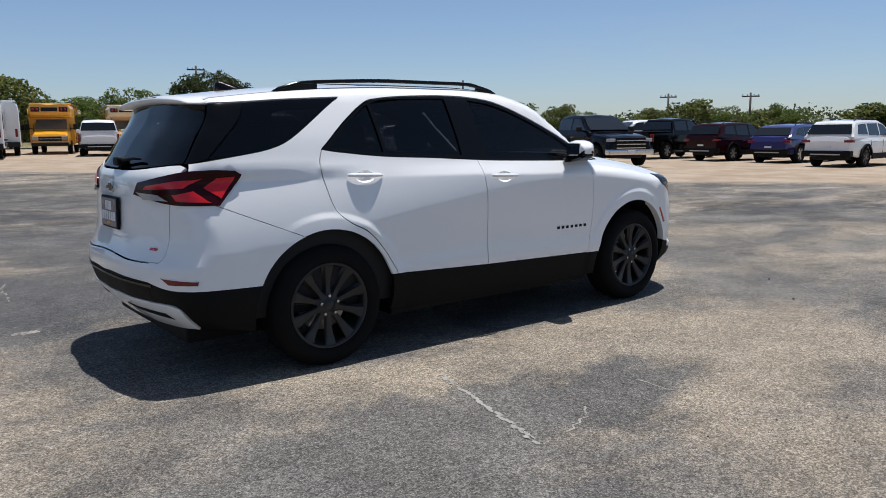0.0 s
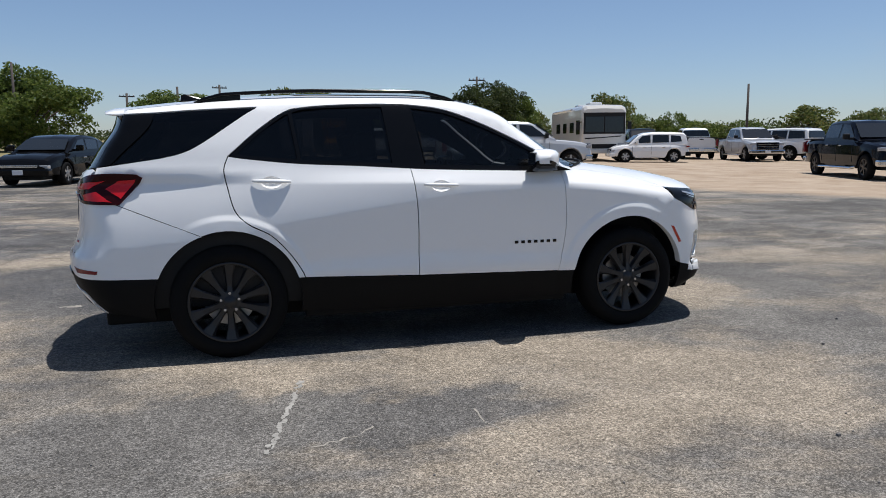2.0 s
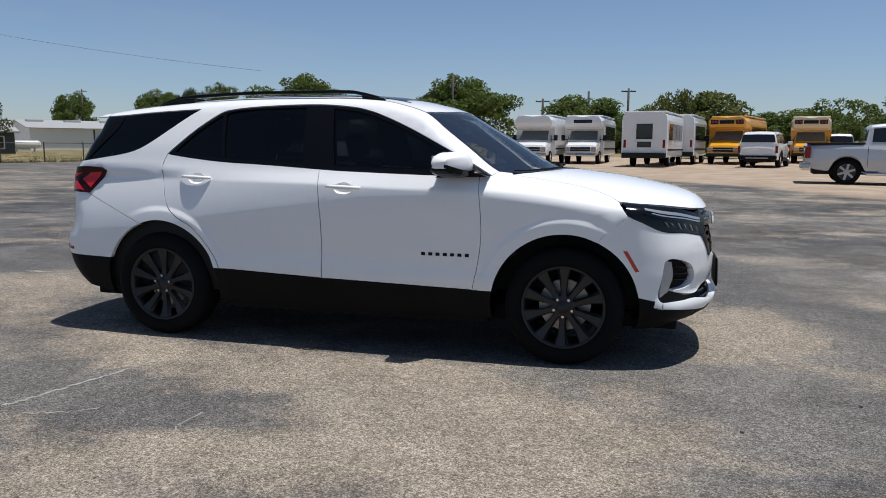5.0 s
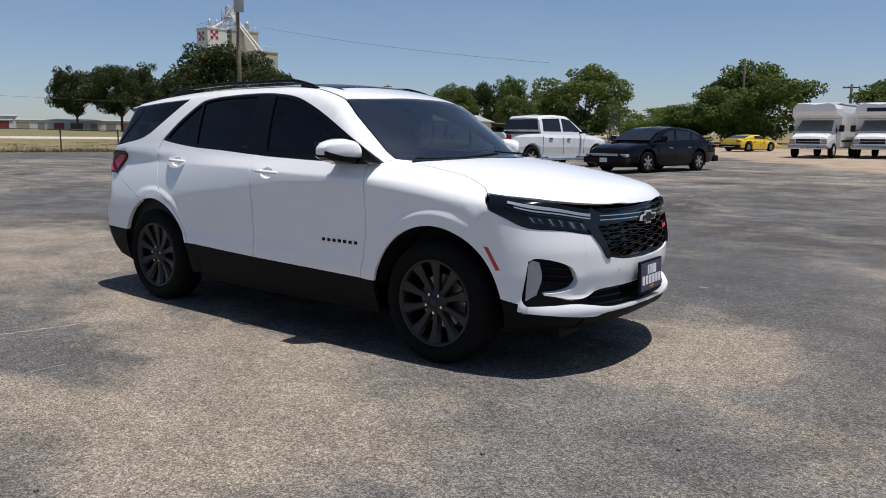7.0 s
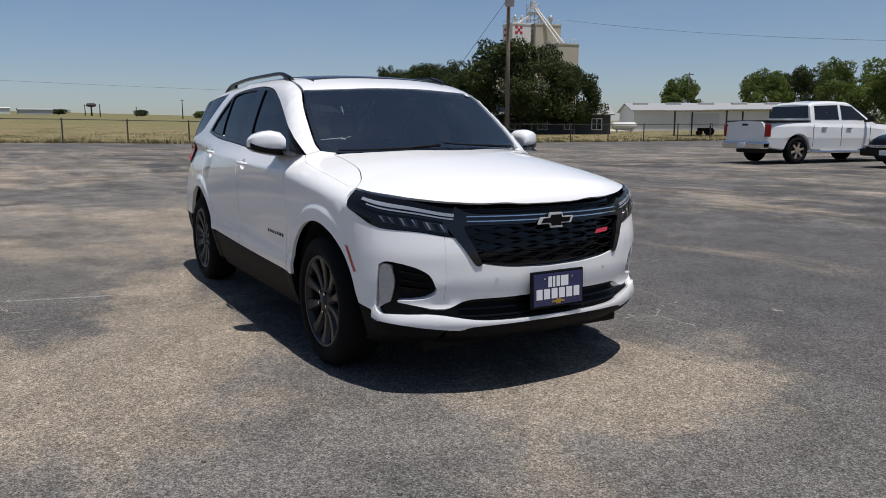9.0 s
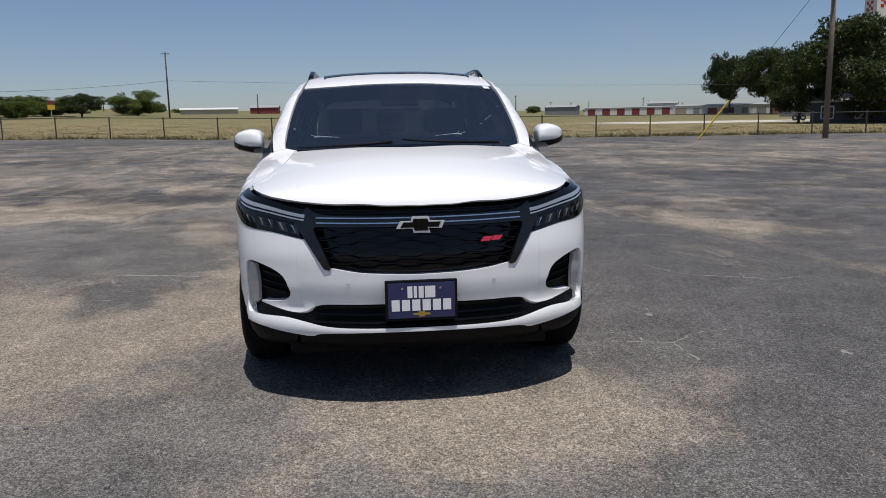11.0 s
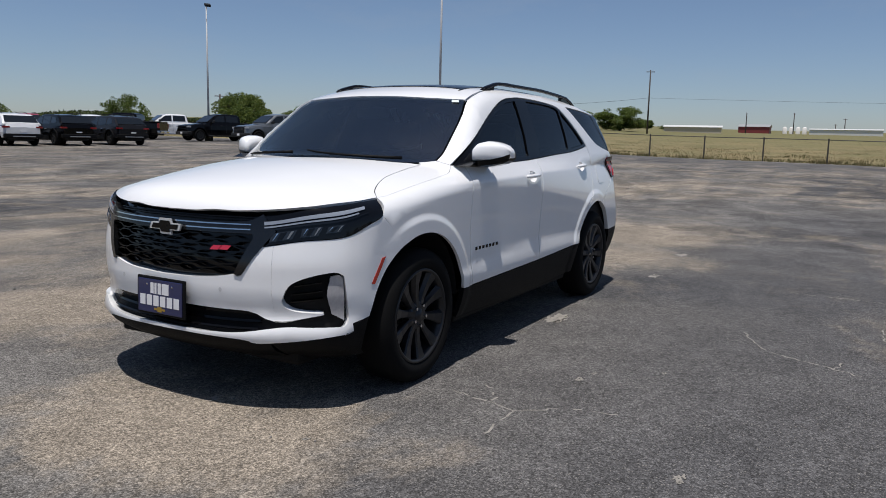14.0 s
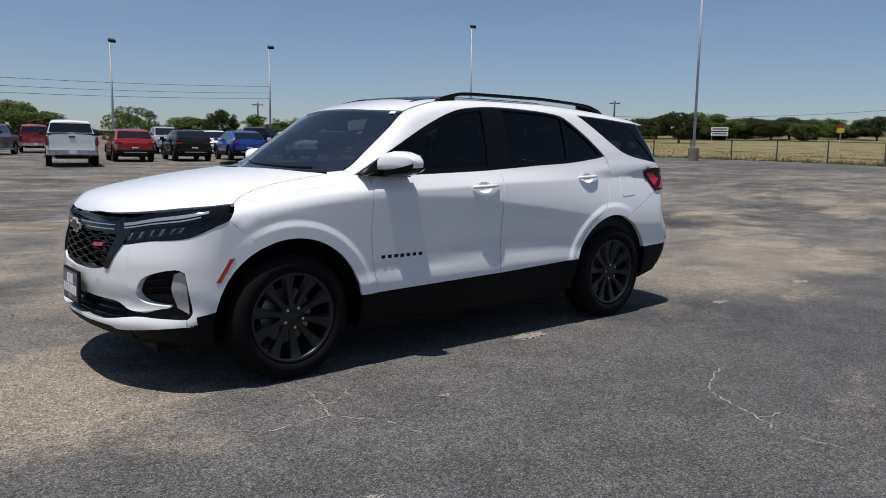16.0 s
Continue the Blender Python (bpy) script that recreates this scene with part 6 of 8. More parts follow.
    box(bm, (-L / 2 - (.125 if s.get("bed") else .03), -.15, pz), (-L / 2 - (.10 if s.get("bed") else .0), .15, pz + (.14 if big else .07)), .004)
    part("dealer_plate", bm, PLATE_WHITE, rb, "pale plate")
    if not s.get("bed"):
        bm = bmesh.new()
        box(bm, (-L / 2 - .115, -hw * .55, low + .10), (-L / 2 - .09, hw * .55, low + .15), .008)
        part("skid_strip", bm, ALLOY, rb, "bright lower strip")
    if s.get("bed"):
        for sd in (1, -1):
            bm = bmesh.new()
            tube(bm, [(-1.25, sd * (hw - .06), low - .02), (-1.15, sd * (hw + .05), low - .06), (1.30, sd * (hw + .05), low - .06), (1.40, sd * (hw - .06), low - .02)], .045, 8)
            part("step_bar", bm, trim or CHROME, root, "tubular step bar")
        bm = bmesh.new()
        box(bm, (-L / 2 + .06, -hw + .06, zr + .0), (-1.22, hw - .06, zr + .045), .01)
        part("bed_cover", bm, LINING, root, "black bed cover")
        bm = bmesh.new()
        box(bm, (-L / 2 - .02, -.12, zr - .12), (-L / 2 + .0, .12, zr - .06), .008)
        part("tailgate_handle", bm, LINING, root)
    if shape in ("suv", "crossover", "bigsuv"):
        for sd in (1, -1):
            bm = bmesh.new()
            y0, y1 = sorted((sd * (hw - .05), sd * (hw + .018)))
            box(bm, (axles[1] + r + .10, y0, low - .05), (axles[0] - r - .10, y1, low + .15), .012)
            part("sill_cladding", bm, CLADDING, root, "black sill cladding")
            bm = bmesh.new()
            xa, xb = s["roof"][2][0] + .15, s["roof"][-3][0]
            yr = sd * (roof_w - .13)
            tube(bm, [(x, yr, float(roof(x)) + (.075 if 0 < i < 9 else .0)) for i, x in enumerate(np.linspace(xa, xb, 10))], .018, 6)
            part("roof_rail", bm, LINING, root, "dark roof rail")
            for a in axles:
                bm = bmesh.new()
                ring = [(a + (r + q) * math.cos(t), r + (r + q) * math.sin(t)) for q, ts in ((.06, np.linspace(.1, math.pi - .1, 15)), (.12, np.linspace(math.pi - .1, .1, 15))) for t in ts]
                prism(bm, ring, y0, y1, "xz")
                part("arch_trim", bm, CLADDING, root, "black wheel arch trim")
    wheels_for(root, s["base"], cx, hw - .13, r, metal or ALLOY)
    return root


LOT = "vehicles parked round the lot"
vehicle("pickup_truck", "pickup", "silver", (9.7, 22.5), -8, "silver crew-cab pickup with black window line on the dirt yard", "pickup", group=LOT, trim=CHROME)
vehicle("sedan", "sedan", "black", (-6.3, 21.4), 255, "glossy black sedan with bright wheels beside a white pickup", "car", group=LOT)
vehicle("pickup_truck", "pickup", "white", (-10.6, 21.2), 79, "old white crew-cab pickup with dusty steel wheels", "pickup", DUST_STEEL, group=LOT)
vehicle("sports_car", "coupe", "yellow", (-11.8, 53.2), 68, "low yellow sports coupe parked under a large tree", "car", group=LOT)
vehicle("pickup_truck", "pickup", "navy", (20.3, 15.9), 250, "dark navy crew-cab pickup with chrome front bumper", "pickup", BLACK_RIM, group=LOT)
vehicle("family_car", "suv", "white", (27.6, 8.8), 0, "white three-row family car with black tail trim", "car", BLACK_RIM, group=LOT)
vehicle("family_car", "crossover", "indigo", (29.8, 12.3), 0, "indigo blue crossover between two larger cars", "car", group=LOT)
vehicle("family_car", "suv", "maroon", (29.6, 15.2), -4, "dark maroon sport utility car with alloy wheels", "car", group=LOT)
vehicle("pickup_truck", "pickup", "black", (29.5, 18.6), 0, "black crew-cab pickup with a covered bed", "pickup", group=LOT, trim=LINING)
vehicle("pickup_truck", "pickup", "white", (33.0, 23.4), 160, "white pickup parked behind a black one", "pickup", group=LOT)
vehicle("pickup_truck", "pickup", "silver", (28.9, 33.0), 252, "silver heavy pickup facing the lot", "pickup", group=LOT)
vehicle("family_car", "bigsuv", "white", (31.4, 33.6), 107, "long white sport utility car at the yard's edge", "car", group=LOT)
vehicle("pickup_truck", "pickup", "white", (28.4, 38.0), 67, "white pickup with red tail lamps seen from behind", "pickup", group=LOT)
vehicle("hatchback", "hatch", "white", (21.4, 31.9), 160, "boxy white hatchback with a black bumper", "car", group=LOT)
vehicle("family_car", "bigsuv", "black", (24.2, 37.2), 250, "black boxy off-road car behind a hatchback", "car", group=LOT)
vehicle("family_car", "bigsuv", "white", (7.9, 40.4), 74, "large white sport utility car parked before school buses", "car", group=LOT)
vehicle("family_car", "bigsuv", "silver", (13.9, 51.6), 79, "silver sport utility car behind a pickup", "car", group=LOT)
# far row on the other side of the lot
vehicle("pickup_truck", "pickup", "white", (-5.3, -32.0), 258, "white crew-cab pickup seen from behind, dark bumper step", "pickup", BLACK_RIM, group=LOT)
for color, x, y, word in (("red", -9.3, -37.0, "bright red"), ("charcoal", -12.4, -37.2, "dark charcoal"), ("blue", -15.6, -37.4, "bright blue"), ("white", -18.7, -36.9, "white"), ("black", -21.5, -36.5, "black"), ("charcoal", -24.5, -36.0, "dark charcoal")):
    vehicle("family_car", "crossover", color, (x, y), 260, word + " electric crossover parked in a row of new cars", "car", BLACK_RIM, group="row of new crossovers")
vehicle("pickup_truck", "pickup", "white", (-34.0, -26.8), 345, "white pickup with black grille near the fence", "pickup", BLACK_RIM, group=LOT, grille=GLOSS_BLACK, trim=LINING)
vehicle("pickup_truck", "pickup", "grey", (-35.0, -32.8), 345, "grey off-road pickup with black grille", "pickup", BLACK_RIM, group=LOT, grille=GLOSS_BLACK, trim=LINING)
vehicle("pickup_truck", "pickup", "black", (-36.5, -39.8), 345, "black pickup parked in the far row", "pickup", BLACK_RIM, group=LOT, grille=GLOSS_BLACK, trim=LINING)
vehicle("pickup_truck", "pickup", "white", (-38.6, -47.6), 335, "white pickup far down the row", "pickup", group=LOT)
vehicle("pickup_truck", "pickup", "silver", (-16.9, -53.5), 80, "silver pickup facing the row of crossovers", "pickup", group=LOT)
vehicle("pickup_truck", "pickup", "red", (-8.7, -56.5), 260, "red pickup far behind a white one", "pickup", group=LOT)
vehicle("pickup_truck", "pickup", "red", (-11.4, -57.0), 260, "second red pickup in the far row", "pickup", group=LOT)
vehicle("pickup_truck", "pickup", "grey", (-4.9, -50.5), 60, "grey pickup at the end of the far row", "pickup", group=LOT)
vehicle("family_car", "suv", "white", (-20.4, -52.5), 80, "white car in the second row", "car", group=LOT)
vehicle("family_car", "bigsuv", "black", (-23.2, -49.5), 80, "black car in the second row", "car", group=LOT)
vehicle("pickup_truck", "pickup", "charcoal", (-20.4, -45.5), 250, "dark pickup behind the row of crossovers", "pickup", group=LOT)
vehicle("family_car", "suv", "red", (-27.2, -48.5), 70, "red car behind the row of crossovers", "car", group=LOT)
vehicle("family_car", "suv", "white", (-28.9, -44.0), 60, "white car behind the row of crossovers", "car", group=LOT)
vehicle("pickup_truck", "pickup", "black", (-33.5, -46.5), 300, "black pickup behind the row of crossovers", "pickup", group=LOT)


# ---- buses and the motor home ----
def van_nose(root, mat, x, hw=.98):
    """The bonnet, screen, lamps and bumper of a van, its front at x."""
    bm = bmesh.new()
    st = []
    for dx, t, k in ((-1.9, 2.05, 1.0), (-1.65, 1.95, 1.0), (-.95, 1.35, 1.0), (-.35, 1.22, .98), (-.08, 1.10, .95), (0, .92, .90)):
        w = hw * k
        st.append((x + dx, [(0, .48), (w - .1, .48), (w, .56), (w, t * .72), (w - .06, t * .92), (w - .16, t), (0, t + .03)]))
    skin(bm, st)
    nose = part("van_cab", bm, mat, root)
    bm = bmesh.new()
    sheet(bm, [(x - 1.02, -hw + .12, 1.40), (x - 1.02, hw - .12, 1.40), (x - 1.66, hw - .20, 2.02), (x - 1.66, -hw + .20, 2.02)], .05)
    part("windscreen", bm, SKY_PAINTED_GLASS, nose, "windscreen painted pale for the sky's reflection")
    for sd in (1, -1):
        bm = bmesh.new()
        pts = [(x - 1.30, sd * hw, 1.32), (x - 1.85, sd * hw, 1.32), (x - 1.85, sd * (hw - .05), 1.90), (x - 1.68, sd * (hw - .05), 1.90)]
        sheet(bm, pts if sd > 0 else pts[::-1], .015)
        part("door_window", bm, AUTO_GLASS, nose, "dark door glass")
        bm = bmesh.new()
        box(bm, (x - .10, min(sd * .62, sd * .92), .82), (x + .005, max(sd * .62, sd * .92), 1.00), .02)
        part("headlamp", bm, HEAD_CLEAR, nose, "clear headlamp")
        bm = bmesh.new()
        box(bm, (x - .08, min(sd * .62, sd * .92), .73), (x + .006, max(sd * .62, sd * .92), .81), .01)
        part("turn_lamp", bm, AMBER, nose, "amber lamp")
        bm = bmesh.new()
        box(bm, (x - 1.38, sd * (hw + .28) - .12, 1.38), (x - 1.26, sd * (hw + .28) + .12, 1.72), .04)
        box(bm, (x - 1.34, min(sd * hw, sd * (hw + .2)), 1.44), (x - 1.30, max(sd * hw, sd * (hw + .2)), 1.48))
        part("door_mirror", bm, LINING, nose, "black mirror")
    bm = bmesh.new()
    box(bm, (x - .06, -.60, .74), (x + .012, .60, 1.00), .02)
    g = part("grille", bm, LINING, nose, "black grille")
    bm = bmesh.new()
    box(bm, (x - .01, -.60, .855), (x + .03, .60, .885), .006)
    part("grille_bar", bm, CHROME, g)
    bm = bmesh.new()
    box(bm, (x - .18, -hw + .02, .46), (x + .10, hw - .02, .66), .05)
    part("front_bumper", bm, CHROME if mat is not PAINTS["bus_yellow"] else LINING, nose, "front bumper")


def shuttle(name, at, turn, label, mat, roof_mat, school=False, cap=True, L=7.2, H=2.86, W=2.40):
    """A bus body on a van front; the root stands under its middle, facing x."""
    root = thing(name, label, "bus", (at[0], at[1], stand(*at)), turn, "buses at the back of the yard")
    hw, xf = W / 2, L / 2 - 1.55
    van_nose(root, mat, L / 2)
    bm = bmesh.new()
    st = []
    for x, k in ((-L / 2, .96), (-L / 2 + .08, 1.0), (xf - .1, 1.0), (xf, .985)):
        st.append((x, [(0, .50), (hw * k - .05, .50), (hw * k, .58), (hw * k, H - .45), (hw * k - .05, H - .16), (hw * k - .26, H - .02), (0, H + .04 * k)]))
    skin(bm, st)
    body = part("bus_body", bm, mat, root)
    bm = bmesh.new()
    if cap:
        st = []
        for x, b in ((xf - .05, 2.05), (xf + .45, 2.08), (xf + .72, 2.22), (xf + .80, 2.45)):
            k = 1 - .10 * max(0, (x - xf) / .8) ** 2
            st.append((x, [(0, b), (hw * k - .10, b), (hw * k, b + .10), (hw * k, H - .30), (hw * k - .12, H - .10), (hw * k - .4, H - .01), (0, H + .02 - (.10 if x > xf + .7 else 0))]))
        skin(bm, st)
    else:
        box(bm, (xf - .1, -hw + .1, 2.02), (xf + .45, hw - .1, H - .1), .1)
    front = part("roof_cap", bm, roof_mat, root, "moulded cap over the cab")
    bm = bmesh.new()
    box(bm, (-L / 2 + .02, -hw + .1, H - .05), (xf + .1, hw - .1, H + .055), .05)
    part("roof", bm, roof_mat, root)
    for sd in (1, -1):
        n = 7 if school else 4
        if name == "box_van":
            n = 0
        for k in range(n):
            w = (L - 2.5) / n
            x = -L / 2 + .45 + w * k
            bm = bmesh.new()
            y = sd * (hw + .004)
            sheet(bm, [(x, y, 1.42), (x, y, 2.26), (x + w - .12, y, 2.26), (x + w - .12, y, 1.42)][::sd], .014)
            part("side_window", bm, AUTO_GLASS, body, "dark side window")
        bm = bmesh.new()
        box(bm, (-L / 2 + .1, sd * hw - .01, .86), (xf - .1, sd * hw + .012, .94), .003)
        part("rub_rail", bm, LINING if school else CLADDING, body)
        for z in ((2.36,) if not school else (2.42,)):
            bm = bmesh.new()
            box(bm, (-L / 2 - .02, min(sd * .95, sd * 1.08), 1.0), (-L / 2 + .05, max(sd * .95, sd * 1.08), 1.42), .02)
            part("tail_lamp", bm, TAIL_RED, body, "red tail lamps")
    bm = bmesh.new()
    sheet(bm, [(-L / 2 - .004, .42, 1.45), (-L / 2 - .004, -.42, 1.45), (-L / 2 + .0, -.42, 2.25), (-L / 2 + .0, .42, 2.25)], .02)
    part("rear_window", bm, AUTO_GLASS, body, "dark rear door glass")
    bm = bmesh.new()
    sheet(bm, [(-L / 2 - .004, .36, 1.02), (-L / 2 - .004, -.36, 1.02), (-L / 2, -.36, 1.32), (-L / 2, .36, 1.32)], .02)
    part("rear_window", bm, AUTO_GLASS, body, "low rear door glass")
    bm = bmesh.new()
    box(bm, (-L / 2 - .16, -hw + .05, .46), (-L / 2 + .05, hw - .05, .74), .04)
    part("rear_bumper", bm, LINING, root, "black rear bumper")
    if school:
        for k, (y0, y1) in enumerate(((-.95, -.50), (.50, .95))):
            bm = bmesh.new()
            box(bm, (xf + .70, y0, H - .46), (xf + .84, y1, H - .20), .03)
            part("warning_lamp_box", bm, LINING, front, "black warning lamp hood")
            bm = bmesh.new()
            for y in (y0 + .12, y1 - .12):
                bmesh.ops.create_uvsphere(bm, u_segments=10, v_segments=6, radius=.08, matrix=Matrix.Translation((xf + .82, y, H - .33)))
            part("warning_lamp", bm, TAIL_RED, front, "red warning lamps")
        bm = bmesh.new()
        box(bm, (xf + .76, -.42, H - .44), (xf + .85, .42, H - .22), .01)
        part("sign_panel", bm, LINING, front, "dark sign panel with bars")
    elif cap and name != "box_van":
        bm = bmesh.new()
        sheet(bm, [(xf + .80, -.55, 2.42), (xf + .80, .55, 2.42), (xf + .76, .55, 2.68), (xf + .76, -.55, 2.68)], .03)
        part("route_window", bm, AUTO_GLASS, front, "dark route window")
    wheels_for(root, 4.2, .42, .92, .39, PLATE_WHITE if not school else LINING)
    return root


def put_front(front, turn, L=7.2):
    return front[0] - math.cos(radians(turn)) * L / 2, front[1] - math.sin(radians(turn)) * L / 2


shuttle("box_van", put_front((-5.1, 39.3), 266), 266, "white cutaway shuttle bus with a tall plain body", PAINTS["white"], PAINTS["white"])
shuttle("shuttle_bus", put_front((-2.3, 40.6), 266), 266, "white cutaway shuttle bus with a dark route window", PAINTS["white"], PAINTS["white"])
shuttle("shuttle_bus", put_front((1.4, 36.4), 260), 80, "white shuttle bus showing its rear door and black bumper", PAINTS["white"], PAINTS["white"])
shuttle("shuttle_bus", put_front((3.0, 41.8), 260), 80, "second white shuttle bus parked behind another", PAINTS["white"], PAINTS["white"])
shuttle("school_bus", put_front((5.9, 43.2), 253), 253, "yellow short school bus with a cream roof", PAINTS["bus_yellow"], PAINTS["bus_yellow"], True)
shuttle("school_bus", put_front((11.4, 47.4), 259), 259, "yellow school bus with a rounded cream roof cap", PAINTS["bus_yellow"], PAINTS["cream"], True, H=2.95)


def motor_home(at, turn):
    root = thing("motor_home", "off-white class A motor home with grey swooshes and a wide windscreen", "motor home", (at[0], at[1], stand(*at)), turn)
    L, hw, H = 9.4, 1.27, 3.12
    bm = bmesh.new()
    st = []
    for x, k, t in ((-L / 2, .97, H), (-L / 2 + .1, 1, H), (L / 2 - .35, 1, H), (L / 2 - .12, .98, H - .05), (L / 2, .94, H - .22)):
        st.append((x, [(0, .42), (hw * k - .06, .42), (hw * k, .52), (hw * k, t - .25), (hw * k - .06, t - .10), (hw * k - .22, t), (0, t + .04)]))
    skin(bm, st)
    body = part("motor_home_body", bm, PAINTS["rv_white"], root)
    bm = bmesh.new()
    for y0, y1 in ((-1.08, -.03), (.03, 1.08)):
        sheet(bm, [(L / 2 + .0, y0, 1.62), (L / 2 + .0, y1, 1.62), (L / 2 - .02, y1, 2.48), (L / 2 - .02, y0, 2.48)], .03)
    part("windscreen", bm, AUTO_GLASS, body, "two-piece dark windscreen")
    bm = bmesh.new()
    box(bm, (L / 2 - .06, -1.20, 1.50), (L / 2 + .004, 1.20, 2.72), .03)
    part("screen_frame", bm, LINING, body, "black screen surround")
    for sd in (1, -1):
        for x, w, z0, z1 in ((3.2, .9, 1.5, 2.3), (1.4, 1.1, 1.6, 2.2), (-.6, 1.0, 1.6, 2.2), (-2.8, 1.2, 1.6, 2.2)):
            bm = bmesh.new()
            y = sd * (hw + .004)
            sheet(bm, [(x, y, z0), (x, y, z1), (x + w, y, z1), (x + w, y, z0)][::sd], .015)
            part("side_window", bm, AUTO_GLASS, body, "dark side window")
        bm = bmesh.new()
        y = sd * (hw + .003)
        for z0, z1 in ((1.05, 1.22), (.80, .86)):
            pts = [(-L / 2 + .2, y, z0), (L / 2 - .6, y, z0 - .15), (L / 2 - .6, y, z1 - .18), (-L / 2 + .2, y, z1 + .12)]
            sheet(bm, pts[::-sd], .006)
        part("stripe", bm, PAINTS["grey"], body, "grey painted stripes")
        bm = bmesh.new()
        box(bm, (L / 2 - .10, min(sd * .78, sd * 1.14), .80), (L / 2 + .02, max(sd * .78, sd * 1.14), 1.02), .03)
        part("headlamp", bm, HEAD_CLEAR, body, "clear headlamp")
        bm = bmesh.new()
        box(bm, (L / 2 - .20, sd * (hw + .20) - .10, 1.75), (L / 2 - .05, sd * (hw + .20) + .10, 2.20), .04)
        box(bm, (L / 2 - .15, min(sd * hw, sd * (hw + .15)), 2.16), (L / 2 - .10, max(sd * hw, sd * (hw + .15)), 2.21))
        part("door_mirror", bm, LINING, body, "black mirror")
    bm = bmesh.new()
    box(bm, (L / 2 - .02, -.70, .70), (L / 2 + .015, .70, .95), .02)
    part("grille", bm, LINING, body, "dark grille")
    bm = bmesh.new()
    prism(bm, [(-1.1, 1.22), (.9, 1.36), (1.0, 1.42), (-.2, 1.33), (-1.1, 1.30)], L / 2 + .003, L / 2 + .012, "yz")
    part("front_swoosh", bm, LINING, body, "dark swoosh under the screen")
    bm = bmesh.new()
    box(bm, (L / 2 - .2, -hw + .05, .42), (L / 2 + .10, hw - .05, .66), .06)
    part("front_bumper", bm, PAINTS["rv_white"], root, "moulded bumper")
    for x in (-1.5, 1.6):
        bm = bmesh.new()
        box(bm, (x, -.38, H), (x + 1.0, .38, H + .26), .08)
        part("roof_unit", bm, PAINTS["white"], root, "white roof air unit")
    bm = bmesh.new()
    tube(bm, [(-L / 2 + 1, -hw - .05, H - .15), (L / 2 - 2.6, -hw - .05, H - .15)], .07, 10)
    part("awning_roll", bm, PAINTS["white"], root, "rolled awning")
    wheels_for(root, 5.3, .9, 1.05, .46, ALLOY)


motor_home(put_front((19.5, 33.3), 256, 9.4), 256)


# ---- fence along the field ----
FENCE_STEEL = paint("weathered_fence_steel", (.055, .050, .044), .7, mottle=.25)


def build_fence():
    root = thing("chain_link_fence", "weathered chain-link fence with thin steel posts along the field", "fence", kind="structure")
    ys = np.arange(-36, 78, 3.05)
    post = bmesh.new()
    tube(post, [(0, 0, -.1), (0, 0, 1.22)], .038, 8)
    bmesh.ops.create_uvsphere(post, u_segments=8, v_segments=5, radius=.045, matrix=Matrix.Translation((0, 0, 1.23)))
    me = None
    for y in ys:
        if me is None:
            ob = part("post", post, FENCE_STEEL, root)
            me = ob.data
        else:
            ob = new("post", me)
            ob.parent = root
        x = fence_x(y)
        ob.location = (x, y, stand(x, y))
    bm = bmesh.new()
    tube(bm, [(fence_x(y), y, stand(fence_x(y), y) + 1.20) for y in ys], .024, 6)
    part("top_rail", bm, FENCE_STEEL, root, "thin top rail")
    # the mesh of wires, crossing both ways
    bm = bmesh.new()
    step = .30
    for y in np.arange(ys[0], ys[-1], step):
        for sgn in (1, -1):
            y1 = y + sgn * 1.15
            if not ys[0] <= y1 <= ys[-1]:
                continue
            a = Vector((fence_x(y) + .03, y, stand(fence_x(y), y) + .04))
            b = Vector((fence_x(y1) + .03, y1, stand(fence_x(y1), y1) + 1.19))
            n = Vector((0, .0012, .0012))
            vs = [bm.verts.new(p) for p in (a - n, a + n, b + n, b - n)]
            bm.faces.new(vs)
    ob = part("wire_mesh", bm, FENCE_STEEL, root, "diamond wire mesh")
    tagged(ob, kind="stuff")


build_fence()


# ---- dry grass ----
def blades(name, label, mat, spots, count, h0, h1, spread, seed):
    """Loose blades of grass in tufts."""
    rng = np.random.default_rng(seed)
    pick = spots[rng.integers(0, len(spots), count)]
    x = pick[:, 0] + rng.normal(0, spread, count)
    y = pick[:, 1] + rng.normal(0, spread, count)
    z = terrain(x, y) - .02
    h = rng.uniform(h0, h1, count) * pick[:, 2]
    a = rng.uniform(0, 2 * np.pi, count)
    w = .012 + .02 * rng.random(count)
    lean = rng.normal(0, .35, (count, 2)) * h[:, None]
    p0 = np.stack((x - w * np.cos(a), y - w * np.sin(a), z), -1)
    p1 = np.stack((x + w * np.cos(a), y + w * np.sin(a), z), -1)
    p2 = np.stack((x + lean[:, 0], y + lean[:, 1], z + h), -1)
    v = np.stack((p0, p1, p2), 1).reshape(-1, 3)
    f = np.arange(3 * count).reshape(-1, 3)
    ob = new(name, mesh_of(name, v, f, mat))
    return tagged(ob, label, "grass", kind="stuff")


